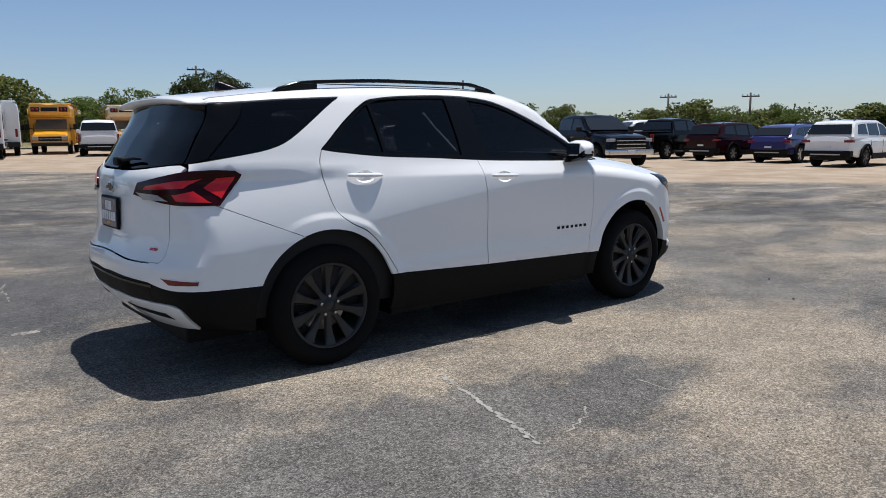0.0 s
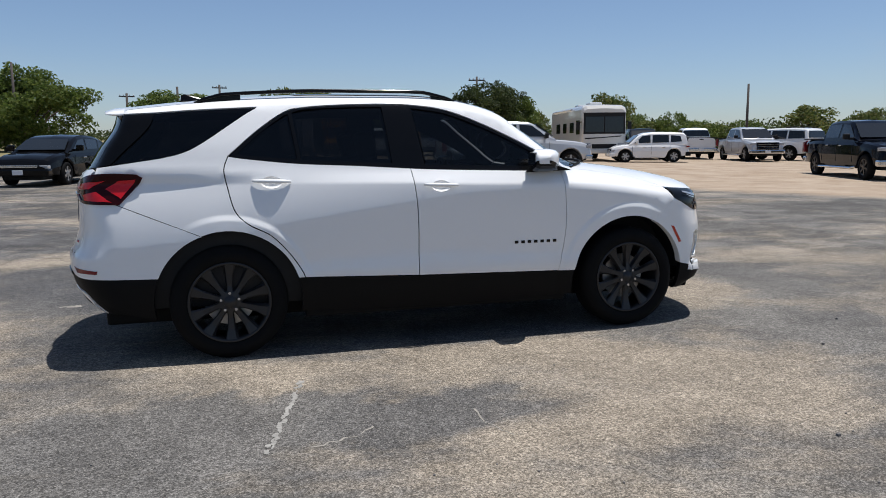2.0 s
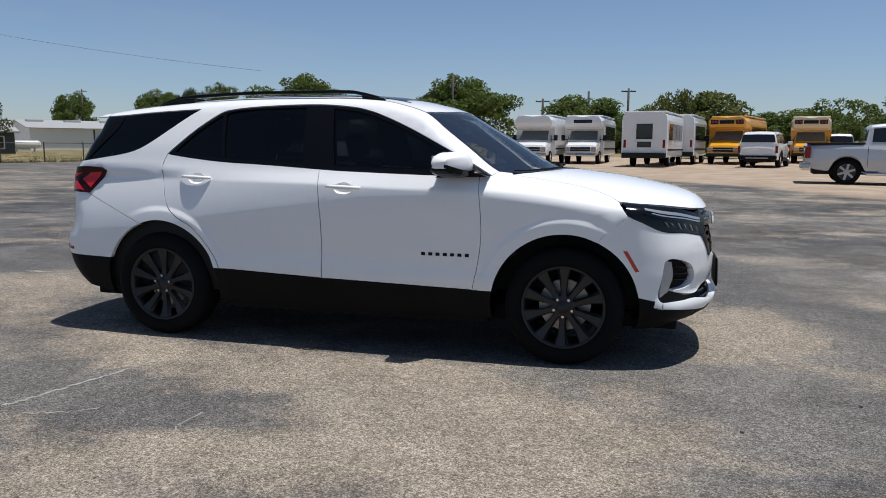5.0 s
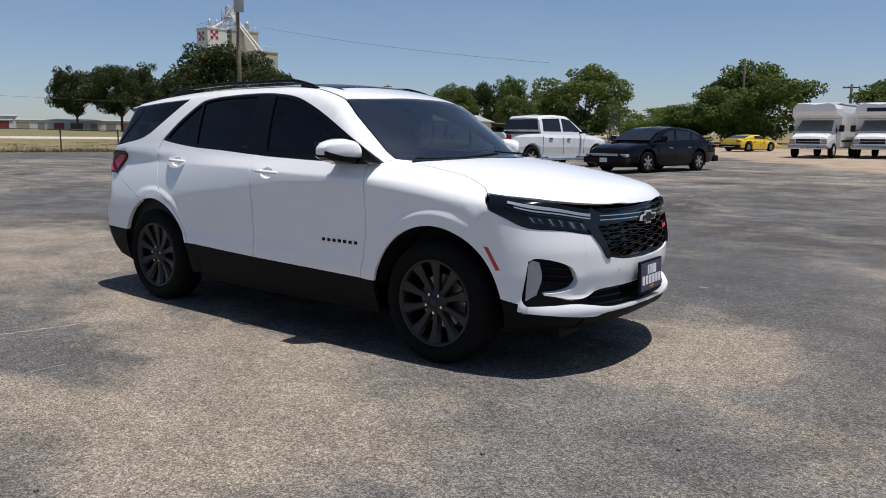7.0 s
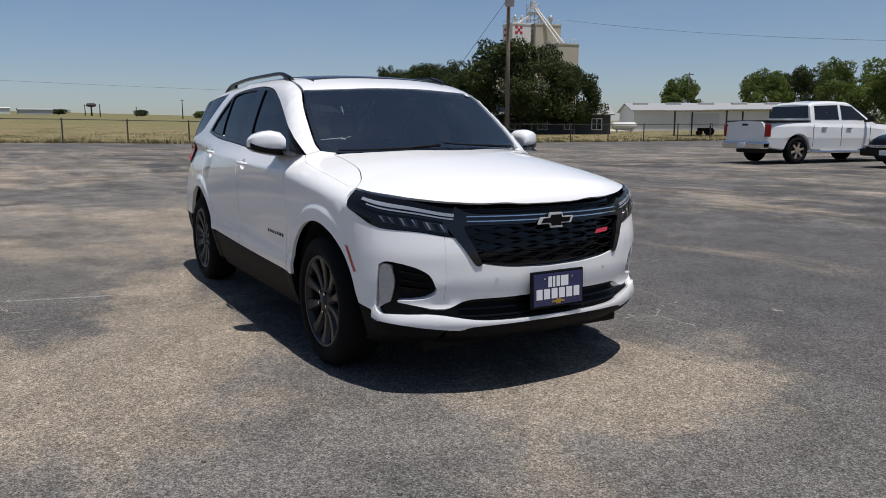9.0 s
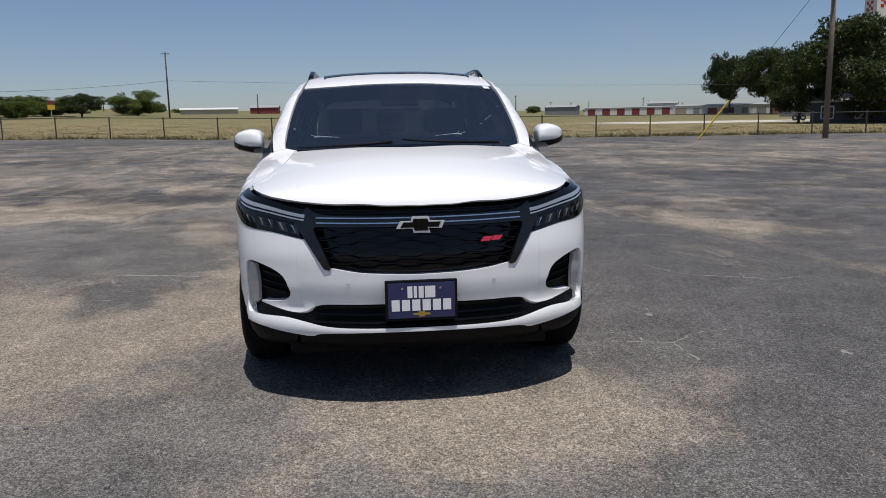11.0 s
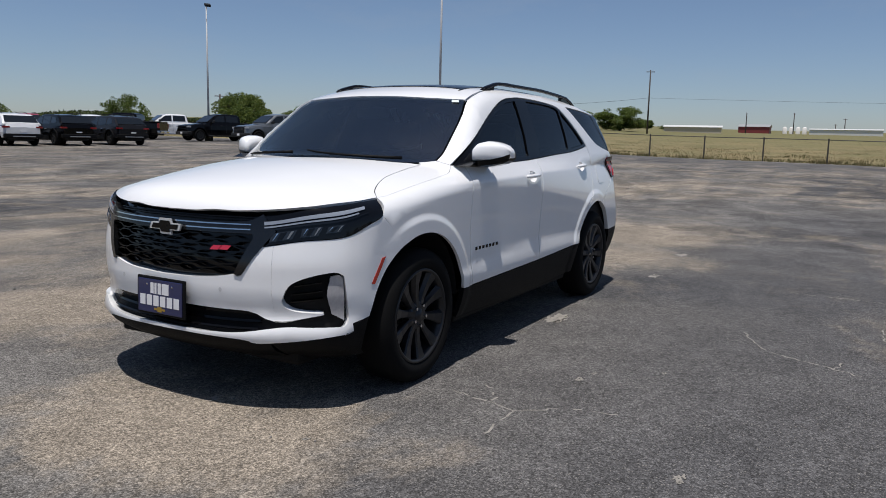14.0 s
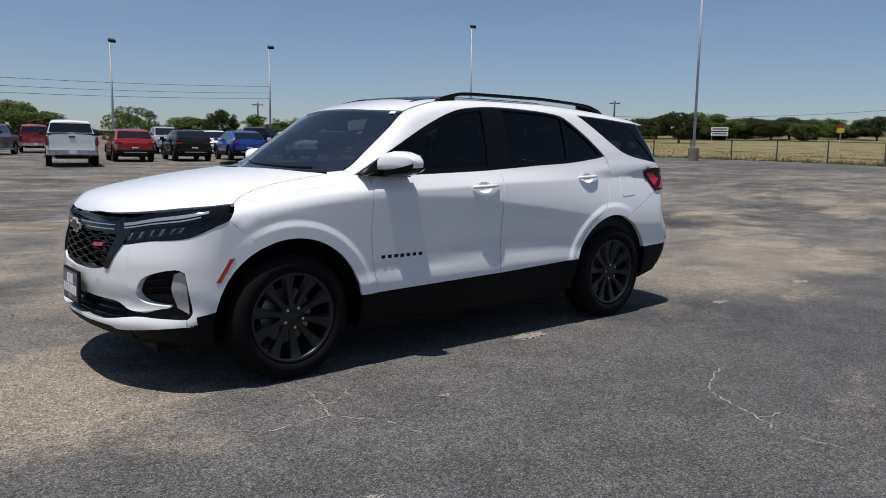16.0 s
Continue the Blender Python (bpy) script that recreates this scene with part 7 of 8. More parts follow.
def leaf_material(name, a, b_, c, through=.35):
    m, n, l, b = node_material(name)
    geo = n.new("ShaderNodeNewGeometry")
    ramp = n.new("ShaderNodeValToRGB")
    ramp.color_ramp.elements[0].color, ramp.color_ramp.elements[1].color = (*a, 1), (*c, 1)
    mid = ramp.color_ramp.elements.new(.5)
    mid.color = (*b_, 1)
    l.new(geo.outputs["Random Per Island"], ramp.inputs[0])
    l.new(ramp.outputs[0], b.inputs["Base Color"])
    b.inputs["Roughness"].default_value = .6
    b.inputs["Specular IOR Level"].default_value = .25
    tr = n.new("ShaderNodeBsdfTranslucent")
    l.new(ramp.outputs[0], tr.inputs[0])
    mx = n.new("ShaderNodeMixShader")
    mx.inputs[0].default_value = through
    l.new(b.outputs[0], mx.inputs[1])
    l.new(tr.outputs[0], mx.inputs[2])
    l.new(mx.outputs[0], n["Material Output"].inputs[0])
    return m


DRY_GRASS = leaf_material("dry_grass", (.22, .165, .08), (.17, .145, .07), (.09, .105, .038))
rng = np.random.default_rng(5)
yy = rng.uniform(-40, 80, 900)
spots = np.stack((fence_x(yy) - .15 + rng.normal(0, .12, 900), yy, rng.uniform(.4, 1.3, 900)), -1)
blades("fence_weeds", "dry weeds growing along the foot of the fence", DRY_GRASS, spots, 18000, .06, .30, .16, 6)
yy = rng.uniform(-70, 80, 2600)
xx = fence_x(yy) - rng.gamma(1.2, 14, 2600) - .3
spots = np.stack((xx, yy, rng.uniform(.6, 1.4, 2600)), -1)
blades("field_grass", "dry yellow field grass with green patches", DRY_GRASS, spots, 60000, .03, .13, .55, 7)


# ---- trees ----
BARK = paint("bark", (.085, .065, .05), .9, mottle=.35, bump=.6, fine=30)
LEAF_OAK = leaf_material("oak_leaves", (.026, .040, .013), (.046, .064, .019), (.078, .098, .030), .4)
LEAF_ELM = leaf_material("elm_leaves", (.060, .098, .022), (.105, .148, .032), (.165, .195, .048), .45)
LEAF_SCRUB = leaf_material("scrub_leaves", (.060, .095, .024), (.115, .145, .038), (.20, .185, .060), .45)


def tree_meshes(seed, wide, leaves, size, low=.2, trunk=.18):
    """A trunk with limbs, and a crown of many small leaves in clumps; one metre high."""
    rng = np.random.default_rng(seed)
    bm = bmesh.new()
    fork = trunk
    tube(bm, [(0, 0, -.03), (.004, .003, fork * .5), (0, .006, fork)], .028, 8, .75)
    clumps = []
    mid_z, half_z = (low + .97) / 2, (.97 - low) / 2
    n = 13
    for k in range(n):
        a = 2 * math.pi * (k + rng.uniform(-.3, .3)) / n
        up = mid_z + half_z * rng.uniform(-.7, .75)
        out = wide * .5 * math.sqrt(max(.05, 1 - ((up - mid_z) / half_z) ** 2)) * rng.uniform(.6, .9)
        tip = Vector((out * math.cos(a), out * math.sin(a), up))
        mid = Vector((tip.x * .42, tip.y * .42, fork + (up - fork) * .55))
        tube(bm, [(0, 0, fork * .95), mid, tip], .013, 5, .3)
        clumps.append((tip, rng.uniform(.12, .18)))
        for j in range(3):
            q = tip + Vector(rng.normal(0, .10, 3) * (1, 1, .8))
            q.z = max(q.z, low)
            tube(bm, [mid.lerp(tip, .6), q], .005, 4, .4)
            clumps.append((q, rng.uniform(.07, .13)))
    for k in range(int(52 * wide)):
        a, up = rng.uniform(0, 2 * math.pi), mid_z + half_z * rng.uniform(-.92, .92)
        out = wide * .47 * math.sqrt(max(.03, 1 - ((up - mid_z) / half_z) ** 2)) * rng.random() ** .4
        clumps.append((Vector((out * math.cos(a), out * math.sin(a), up)), rng.uniform(.08, .16)))
    bark = bpy.data.meshes.new("trunk")
    bmesh.ops.recalc_face_normals(bm, faces=bm.faces)
    bm.to_mesh(bark)
    bm.free()
    bark.materials.append(BARK)
    w = np.array([c[1] for c in clumps]) ** 2
    pick = rng.choice(len(clumps), leaves, p=w / w.sum())
    c = np.array([tuple(q[0]) for q in clumps])[pick]
    r = np.array([q[1] for q in clumps])[pick]
    d = rng.normal(0, 1, (leaves, 3))
    d /= np.linalg.norm(d, axis=1)[:, None]
    p = c + d * (r * rng.uniform(.35, 1.05, leaves) ** .6)[:, None] * (1, 1, .8)
    p[:, 2] = np.maximum(p[:, 2], .04)
    t = rng.normal(0, 1, (leaves, 3))
    t /= np.linalg.norm(t, axis=1)[:, None]
    b = np.cross(t, d + rng.normal(0, .5, (leaves, 3)))
    b /= np.linalg.norm(b, axis=1)[:, None]
    s = (size * rng.uniform(.6, 1.4, leaves))[:, None]
    v = np.stack((p - t * s, p - b * s * .6, p + t * s, p + b * s * .6), 1).reshape(-1, 3)
    return bark, v, np.arange(4 * leaves).reshape(-1, 4)


TREES = {}


def tree(kind, x, y, height, wide=None, turn=0.0, label="", sink=0.0):
    spec = {"oak": ((11, 1.35, 26000, .016, .33, .24), LEAF_OAK), "oak_b": ((12, 1.15, 20000, .017, .16, .16), LEAF_OAK), "oak_c": ((14, 1.25, 30000, .015, .10, .16), LEAF_OAK), "elm": ((21, .95, 20000, .018, .06, .14), LEAF_ELM), "elm_b": ((22, 1.1, 23000, .017, .05, .14), LEAF_ELM),
            "scrub": ((31, 1.05, 6000, .027, .06, .10), LEAF_SCRUB), "scrub_b": ((32, .85, 5000, .028, .05, .10), LEAF_SCRUB), "scrub_c": ((33, 1.3, 11000, .022, .02, .08), LEAF_ELM)}[kind]
    if kind not in TREES:
        bark, v, f = tree_meshes(*spec[0])
        TREES[kind] = bark, mesh_of("crown", v, f, spec[1])
    bark, crown = TREES[kind]
    root = thing("tree", label or {"oak": "broad dark green live oak with a short trunk", "oak_b": "rounded dark green oak with dense leaves", "oak_c": "large dark green oak with a low domed crown", "elm": "leafy mid-green tree at the yard's edge", "elm_b": "spreading mid-green tree with dense leaves"}.get(kind, "thin scrubby tree with sparse leaves"), "tree", (x, y, stand(x, y) - sink), turn, "trees beyond the lot")
    k = wide / (height * spec[0][1]) if wide else 1.0
    root.scale = (height * k, height * k, height)
    for nm, me in (("trunk", bark), ("crown", crown)):
        ob = new(nm, me)
        ob.parent = root


def top_of(x, y, ztop):
    return ztop - stand(x, y)


west_trees = [("oak", -175.9, 89.0, 15.2, 13.6), ("oak", -162.0, 92.2, 15.9, 16.8), ("oak_b", -69.6, 44.2, 7.6, 6.5), ("oak_c", -63.6, 47.6, 10.5, 12.6), ("oak_b", -60.2, 52.4, 7.6, 5.6), ("elm", -96.6, 107.9, 10.3, 7.2), ("elm", -90.8, 124.6, 11.9, 9.6), ("oak_b", -89.3, 133.4, 12.5, 9.6), ("elm_b", -79.7, 132.2, 13.0, 12), ("elm_b", -62.6, 127.2, 14.3, 17.6), ("scrub_c", -36.0, 98.7, 5.3, 13), ("elm", -31.0, 92.0, 5.6, 8)]
yard_trees = [("elm_b", -21.3, 88.6, 9.9, 11.8), ("oak_b", -24.6, 92.0, 8.8, 9.0), ("elm", -5.5, 80.0, 6.9, 9), ("elm_b", 1.5, 82.0, 5.6, 7), ("scrub", 3.3, 60.2, 5.9, 3.6), ("scrub_b", 6.6, 60.5, 5.8, 5.2), ("elm", 14.8, 78.0, 5.1, 8), ("scrub_c", 17.0, 65.0, 5.3, 6.6), ("oak_b", 23.2, 63.0, 6.8, 7.0), ("elm", 26.0, 64.0, 5.9, 5.5), ("scrub", 33.5, 58.0, 5.6, 4.6), ("elm", -60.1, -60.5, 5.9, 5.6)]
south_trees = [("elm_b", -79.8, -68.3, 5.3, 5.4), ("oak_b", -101.5, -72.7, 6.4, 7.4), ("oak_b", -96.6, -62.1, 6.9, 7.6), ("elm", -125.9, -71.4, 6.9, 8), ("oak_b", -129.3, -64.9, 6.8, 9), ("elm_b", -122.8, -55.1, 6.6, 6), ("scrub_c", -41.5, -56.5, 4.5, 4.4), ("scrub_c", -51.2, -51.8, 5.1, 5.6), ("elm", -80.1, -67.4, 4.8, 5), ("elm_b", -12.3, -84.1, 5.3, 8.5), ("elm", -5.0, -82, 5.0, 7), ("scrub_c", -21.9, -76.6, 4.9, 5.2)]
far_trees = [("elm", -39.5, -107.6, 5.2, 7), ("oak_b", -39.9, -96.6, 5.9, 4.4), ("elm_b", -45.0, -94.3, 5.2, 7), ("scrub_c", -49.5, -93, 5.0, 6), ("oak_b", -127.4, -87.8, 7.7, 10), ("elm", -123.8, -75.0, 8.3, 9), ("oak_b", -138.3, -74.9, 7.8, 9), ("oak_b", -138.3, -66.0, 7.7, 10), ("elm_b", -143.4, -59.2, 7.4, 10), ("oak_b", -140.0, -51.3, 7.6, 8), ("elm_b", -168.0, -49.4, 9.2, 11.5), ("elm_b", -150, -80, 8.0, 12)]
for row in west_trees + yard_trees + south_trees + far_trees:
    kind, x, y, ztop, wide = row
    tree(kind, x, y, max(2.5, top_of(x, y, ztop)), wide, random.uniform(0, 360))
for k in range(26):
    t = k / 25
    x, y = 30 + 44 * t + random.uniform(-2, 2), 68 - 42 * t + random.uniform(-2, 2)
    tree(random.choice(("scrub", "scrub_b", "scrub_c", "scrub_c")), x, y, random.uniform(2.2, 4.3), random.uniform(3.4, 5.6), random.uniform(0, 360), sink=.1)
for k in range(14):
    x, y = -8 + 3.1 * k + random.uniform(-1, 1), 88 + random.uniform(-3, 3)
    tree(random.choice(("scrub_c", "elm", "scrub")), x, y, random.uniform(3.4, 4.8), random.uniform(5, 7), random.uniform(0, 360), sink=.1)


# ---- marks on the asphalt ----
OLD_PAINT = paint("worn_line_paint", (.27, .26, .24), .8, mottle=.35, fine=50)
DUST = paint("pale_crack_dust", (.27, .25, .22), .95, mottle=.3, fine=40)


def flake(bm, x, y, a, b, turn, rng):
    """A ragged chip lying on the ground."""
    pts = []
    for k in range(11):
        t = 2 * math.pi * k / 11
        r = 1 + rng.uniform(-.32, .22)
        u, v = a * r * math.cos(t), b * r * math.sin(t)
        pts.append(bm.verts.new((x + u * math.cos(turn) - v * math.sin(turn), y + u * math.sin(turn) + v * math.cos(turn), .0022 + .00008 * (len(bm.faces) % 9))))
    bm.faces.new(pts)


def marks():
    rng = random.Random(4)
    bm = bmesh.new()
    a, b = Vector((-1.008, -1.475)), Vector((-1.245, -2.43))
    along = math.atan2(b.y - a.y, b.x - a.x)
    for k in range(52):
        t = k / 51
        if rng.random() < .12:
            continue
        p = a.lerp(b, t)
        flake(bm, p.x + rng.uniform(-.012, .012), p.y, rng.uniform(.012, .030), rng.uniform(.005, .015), along, rng)
    ob = part("painted_line", bm, OLD_PAINT, None, "worn remnant of a pale painted parking line")
    tagged(ob, "", "painted line", kind="structure")
    bm = bmesh.new()
    for x, y, s in ((-.40, .965, .15), (.865, 1.586, .045), (1.83, 2.33, .05), (.5, 1.95, .03), (.72, 1.62, .03), (2.29, .89, .03), (2.15, .2, .05), (-2.6, 1.1, .10), (-4.2, 1.0, .14), (2.6, -1.1, .03)):
        for k in range(9 + int(160 * s)):
            t, q = rng.uniform(0, 2 * math.pi), rng.random() ** .6
            flake(bm, x + .95 * s * q * math.cos(t), y + .42 * s * q * math.sin(t), s * rng.uniform(.10, .34), s * rng.uniform(.06, .16), rng.uniform(-.6, .6), rng)
    ob = part("pale_patches", bm, DUST, None, "pale worn chips in the asphalt")
    tagged(ob, "", "worn patches", kind="stuff")
    bm = bmesh.new()
    for line in (((1.46, 1.0), (1.40, 1.10), (1.46, 1.36), (1.50, 1.50), (1.32, 1.68), (1.30, 1.80), (1.27, 1.97)), ((1.50, 1.50), (1.71, 1.49), (1.87, 1.51)), ((1.46, 1.36), (1.30, 1.30), (1.20, 1.16)),
                 ((-.76, 2.18), (-.32, 2.38), (-.25, 2.55), (-.14, 2.77), (-.07, 2.88), (-.06, 3.05), (-.08, 3.28)), ((-.14, 2.77), (-.34, 2.81)),
                 ((-2.52, 2.26), (-2.50, 2.54), (-2.50, 2.85), (-2.42, 3.23)), ((-1.41, 3.02), (-1.22, 3.01), (-.98, 3.03)),
                 ((-.173, -2.55), (-.25, -2.35), (-.22, -2.15)), ((-1.05, -2.42), (-.86, -2.36), (-.70, -2.22))):
        pts = []
        for p, q in zip(line, line[1:]):
            n = max(2, int(math.dist(p, q) / .035))
            pts += [(p[0] + (q[0] - p[0]) * k / n + rng.uniform(-.014, .014), p[1] + (q[1] - p[1]) * k / n + rng.uniform(-.014, .014)) for k in range(n)]
        for p, q in zip(pts, pts[1:]):
            d = Vector((q[0] - p[0], q[1] - p[1]))
            if d.length < 1e-4 or rng.random() < .16:
                continue
            n = Vector((-d.y, d.x)).normalized() * rng.uniform(.0018, .0065)
            high = .0015 + .0001 * (len(bm.faces) % 5)
            bm.faces.new([bm.verts.new((x, y, high)) for x, y in ((p[0] - n.x, p[1] - n.y), (q[0] - n.x, q[1] - n.y), (q[0] + n.x, q[1] + n.y), (p[0] + n.x, p[1] + n.y))])
    ob = part("crack_lines", bm, DUST, None, "thin cracks filled with pale dust")
    tagged(ob, "", "cracks", kind="stuff")
    # loose grit
    bm = bmesh.new()
    for k in range(500):
        r, a = 1.2 + 6.5 * rng.random() ** .7, rng.uniform(0, 2 * math.pi)
        s = rng.uniform(.002, .006)
        bmesh.ops.create_icosphere(bm, subdivisions=1, radius=s, matrix=Matrix.Translation((r * math.cos(a), r * math.sin(a), s * .5)))
    for x, y in ((2.283, -1.737), (2.9, -1.2), (1.2, -3.0)):
        bmesh.ops.create_icosphere(bm, subdivisions=1, radius=.012, matrix=Matrix.Translation((x, y, .006)))
    ob = part("loose_grit", bm, paint("grit", (.16, .15, .14), .9, mottle=.4), None, "loose dark grit on the asphalt")
    tagged(ob, "", "grit", kind="stuff")


marks()


# ---- poles and wires ----
WOOD_POLE = paint("weathered_wood_pole", (.19, .15, .11), .9, mottle=.3, bump=.4, fine=20)
DARK_POLE = paint("dark_wood_pole", (.07, .06, .055), .9, mottle=.3)
GALV = paint("galvanised_pole", (.50, .51, .52), .55, mottle=.1)
STAINED_CONCRETE = paint("stained_concrete", (.19, .165, .13), .9, mottle=.25, bump=.3, fine=25)
WIRE = paint("cable", (.04, .04, .045), .6)


def light_pole(x, y, height, turn):
    z = stand(x, y)
    root = thing("light_pole", "tall galvanised lot light pole on a concrete foot", "light pole", (x, y, z), turn, "light poles of the lot")
    bm = bmesh.new()
    lathe(bm, [(-.1, .001), (-.1, .30), (.74, .30), (.78, .26), (.78, .001)], 20, "z")
    part("concrete_foot", bm, STAINED_CONCRETE, root, "stained round concrete foot")
    bm = bmesh.new()
    tube(bm, [(0, 0, .78), (0, 0, height)], .085, 12, .55)
    part("pole", bm, GALV, root, smooth=True)
    bm = bmesh.new()
    tube(bm, [(0, 0, height - .05), (.30, 0, height + .08)], .03, 8)
    part("arm", bm, GALV, root)
    bm = bmesh.new()
    box(bm, (.18, -.20, height - .02), (.62, .20, height + .16), .04, Matrix.Translation((.3, 0, height)) @ Matrix.Rotation(radians(20), 4, "Y") @ Matrix.Translation((-.3, 0, -height)))
    part("lamp_head", bm, LINING, root, "dark lamp head")
    return root


def utility_pole(x, y, height, turn, arms=1, thick=.13, mat=DARK_POLE, transformer=False, label="thin wooden utility pole with a crossarm"):
    root = thing("utility_pole", label, "utility pole", (x, y, stand(x, y)), turn, "utility poles")
    bm = bmesh.new()
    tube(bm, [(0, 0, -.2), (0, 0, height)], thick, 10, .7)
    part("pole", bm, mat, root, smooth=True)
    for k in range(arms):
        z = height - .35 - .9 * k
        bm = bmesh.new()
        box(bm, (-.06, -.80, z - .06), (.06, .80, z + .06), .01)
        arm = part("crossarm", bm, mat, root)
        for y_ in (-.7, -.3, .3, .7):
            bm = bmesh.new()
            lathe(bm, [(z + .06, .03), (z + .14, .05), (z + .20, .045), (z + .24, .001)], 8, "z")
            bmesh.ops.translate(bm, vec=(0, y_, 0), verts=bm.verts)
            part("insulator", bm, GALV, arm)
    if transformer:
        bm = bmesh.new()
        lathe(bm, [(height - 2.1, .001), (height - 2.1, .25), (height - 1.1, .25), (height - 1.05, .22), (height - .98, .001)], 16, "z")
        bmesh.ops.translate(bm, vec=(.05, -.40, 0), verts=bm.verts)
        part("transformer", bm, GALV, root, "grey transformer can", True)
    return root


light_pole(-36.7, -21.1, 12.6, 35)
light_pole(-36.3, -40.7, 9.7, 60)
light_pole(-24.0, -50.2, 8.0, 80)
light_pole(-11.8, -48.3, 7.3, 90)
pole_a = (-29.0, 21.6)
utility_pole(*pole_a, 9.4, 55, 0, .14, WOOD_POLE, True, "weathered wooden pole with a grey transformer can")
guy = bmesh.new()
tube(guy, [(pole_a[0], pole_a[1], stand(*pole_a) + 7.8), (-31.0, 16.2, stand(-31.0, 16.2))], .012, 6)
ob = part("guy_wire", guy, WIRE, None, "thin steel guy wire from a pole to the ground")
tagged(ob, "", "guy wire")
guy = bmesh.new()
p0, p1 = Vector((-31.0, 16.2, stand(-31.0, 16.2))), Vector((pole_a[0], pole_a[1], stand(*pole_a) + 7.8))
tube(guy, [p0, p0.lerp(p1, .24)], .04, 8)
ob = part("guy_guard", guy, paint("yellow_guard", (.70, .50, .04), .5), None, "yellow plastic guard on a guy wire")
tagged(ob, "", "guy guard")
for x, y, ztop, turn, arms in ((-148.8, -38.0, 15.6, 20, 1), (-22.45, 87.9, 10.3, 10, 0), (22.9, 65.4, 7.6, 80, 1), (41.8, 49.8, 6.0, 40, 0), (61.7, 41.8, 4.9, 35, 1), (65.8, 35.4, 4.8, 30, 1), (-10.7, 84.4, 6.9, 100, 1), (-5.5, 85.0, 7.7, 100, 0), (-1.0, 84.0, 7.9, 100, 1), (-85.6, -90.5, 7.6, -134, 2), (-48.6, -103.6, 7.6, -116, 1), (-91.0, -69.9, 8.6, -141, 1), (-94.1, 107.4, 10.9, 132, 1)):
    utility_pole(x, y, ztop - stand(x, y), turn, arms, .13 if math.hypot(x, y) < 80 else .17)


def wire(name, a, b, sag, r, label, n=24):
    a, b = Vector(a), Vector(b)
    bm = bmesh.new()
    tube(bm, [a.lerp(b, t) - Vector((0, 0, 4 * sag * t * (1 - t))) for t in np.linspace(0, 1, n)], r, 5)
    ob = part(name, bm, WIRE, None, label)
    return tagged(ob, "", "cable", "overhead cables")


up2 = (-148.8, -38.0, 10.2)
wire("overhead_cable", (-146.2, 120.6, 27.0), (-70.3, 127.3, 15.4), .8, .025, "thin overhead cable from the grain elevator")
wire("overhead_cable", up2, (-127, 80, 6.9), .5, .018, "long overhead cable over the field")
wire("overhead_cable", up2, (-91.0, -69.9, 6.3), 1.0, .024, "overhead cable between field poles")
PENNANT = [paint("pennant_red", (.5, .03, .03), .6), paint("pennant_white", (.75, .75, .75), .6), paint("pennant_blue", (.03, .06, .4), .6)]
for k, (dz, mat) in enumerate(zip((5.15, 4.65, 4.25), PENNANT)):
    a, b = Vector((-24.0, -50.2, stand(-24, -50.2) + dz)), Vector((16.0, -48.0, stand(16, -48) + dz + .2))
    ob = wire("pennant_string", a, b, .55, .012, ("red", "white", "blue")[k] + " string of pennants between light poles", 40)
    ob.data.materials[0] = WIRE
    bm = bmesh.new()
    for j in range(110):
        t = (j + .5) / 110
        p = a.lerp(b, t) - Vector((0, 0, 4 * .55 * t * (1 - t)))
        if (j * 7 + k * 3) % 5 < 2:
            vs = [bm.verts.new(p + Vector(q)) for q in ((-.09, 0, .01), (.09, 0, .01), (.02, .02, -.05))]
            bm.faces.new(vs)
    f = part("pennant", bm, mat, ob)
    tagged(f, kind="stuff")


# ---- buildings ----
METAL_WALL = paint("ribbed_white_metal", (.62, .62, .60), .6, mottle=.05)
METAL_ROOF = paint("galvanised_roof", (.42, .42, .41), .5, metal=.3, mottle=.12)
DARK_WALL = paint("dark_grey_siding", (.065, .07, .075), .8, mottle=.1)
SILO_WALL = paint("silo_concrete", (.44, .40, .32), .85, mottle=.06, scale=.3)
SILO_WHITE = paint("silo_white", (.70, .68, .64), .8, mottle=.05, scale=.3)
SIGN_RED = paint("checker_red", (.42, .02, .03), .6)
RED_DOOR = paint("red_roller_door", (.19, .03, .03), .6, mottle=.08)
WINDOW_WHITE = paint("window_trim", (.75, .75, .74), .6)


def gable(name, label, at, turn, length, depth, eave, ridge, wall, roof, over=.4):
    """A long building with a low pitched roof; its front faces its own -y."""
    root = thing(name, label, "building", (at[0], at[1], stand(*at)), turn)
    bm = bmesh.new()
    prism(bm, [(-depth / 2, -.5), (depth / 2, -.5), (depth / 2, eave), (0, ridge), (-depth / 2, eave)], -length / 2, length / 2, "yz")
    w = part("wall", bm, wall, root)
    bm = bmesh.new()
    for s in (1, -1):
        e = s * (depth / 2 + over)
        drop = (ridge - eave) / (depth / 2) * over
        pts = [(-length / 2 - over, e, eave - drop + .02), (length / 2 + over, e, eave - drop + .02), (length / 2 + over, 0, ridge + .02), (-length / 2 - over, 0, ridge + .02)]
        sheet(bm, pts if s < 0 else pts[::-1], .12)
    part("roof", bm, roof, root)
    return root


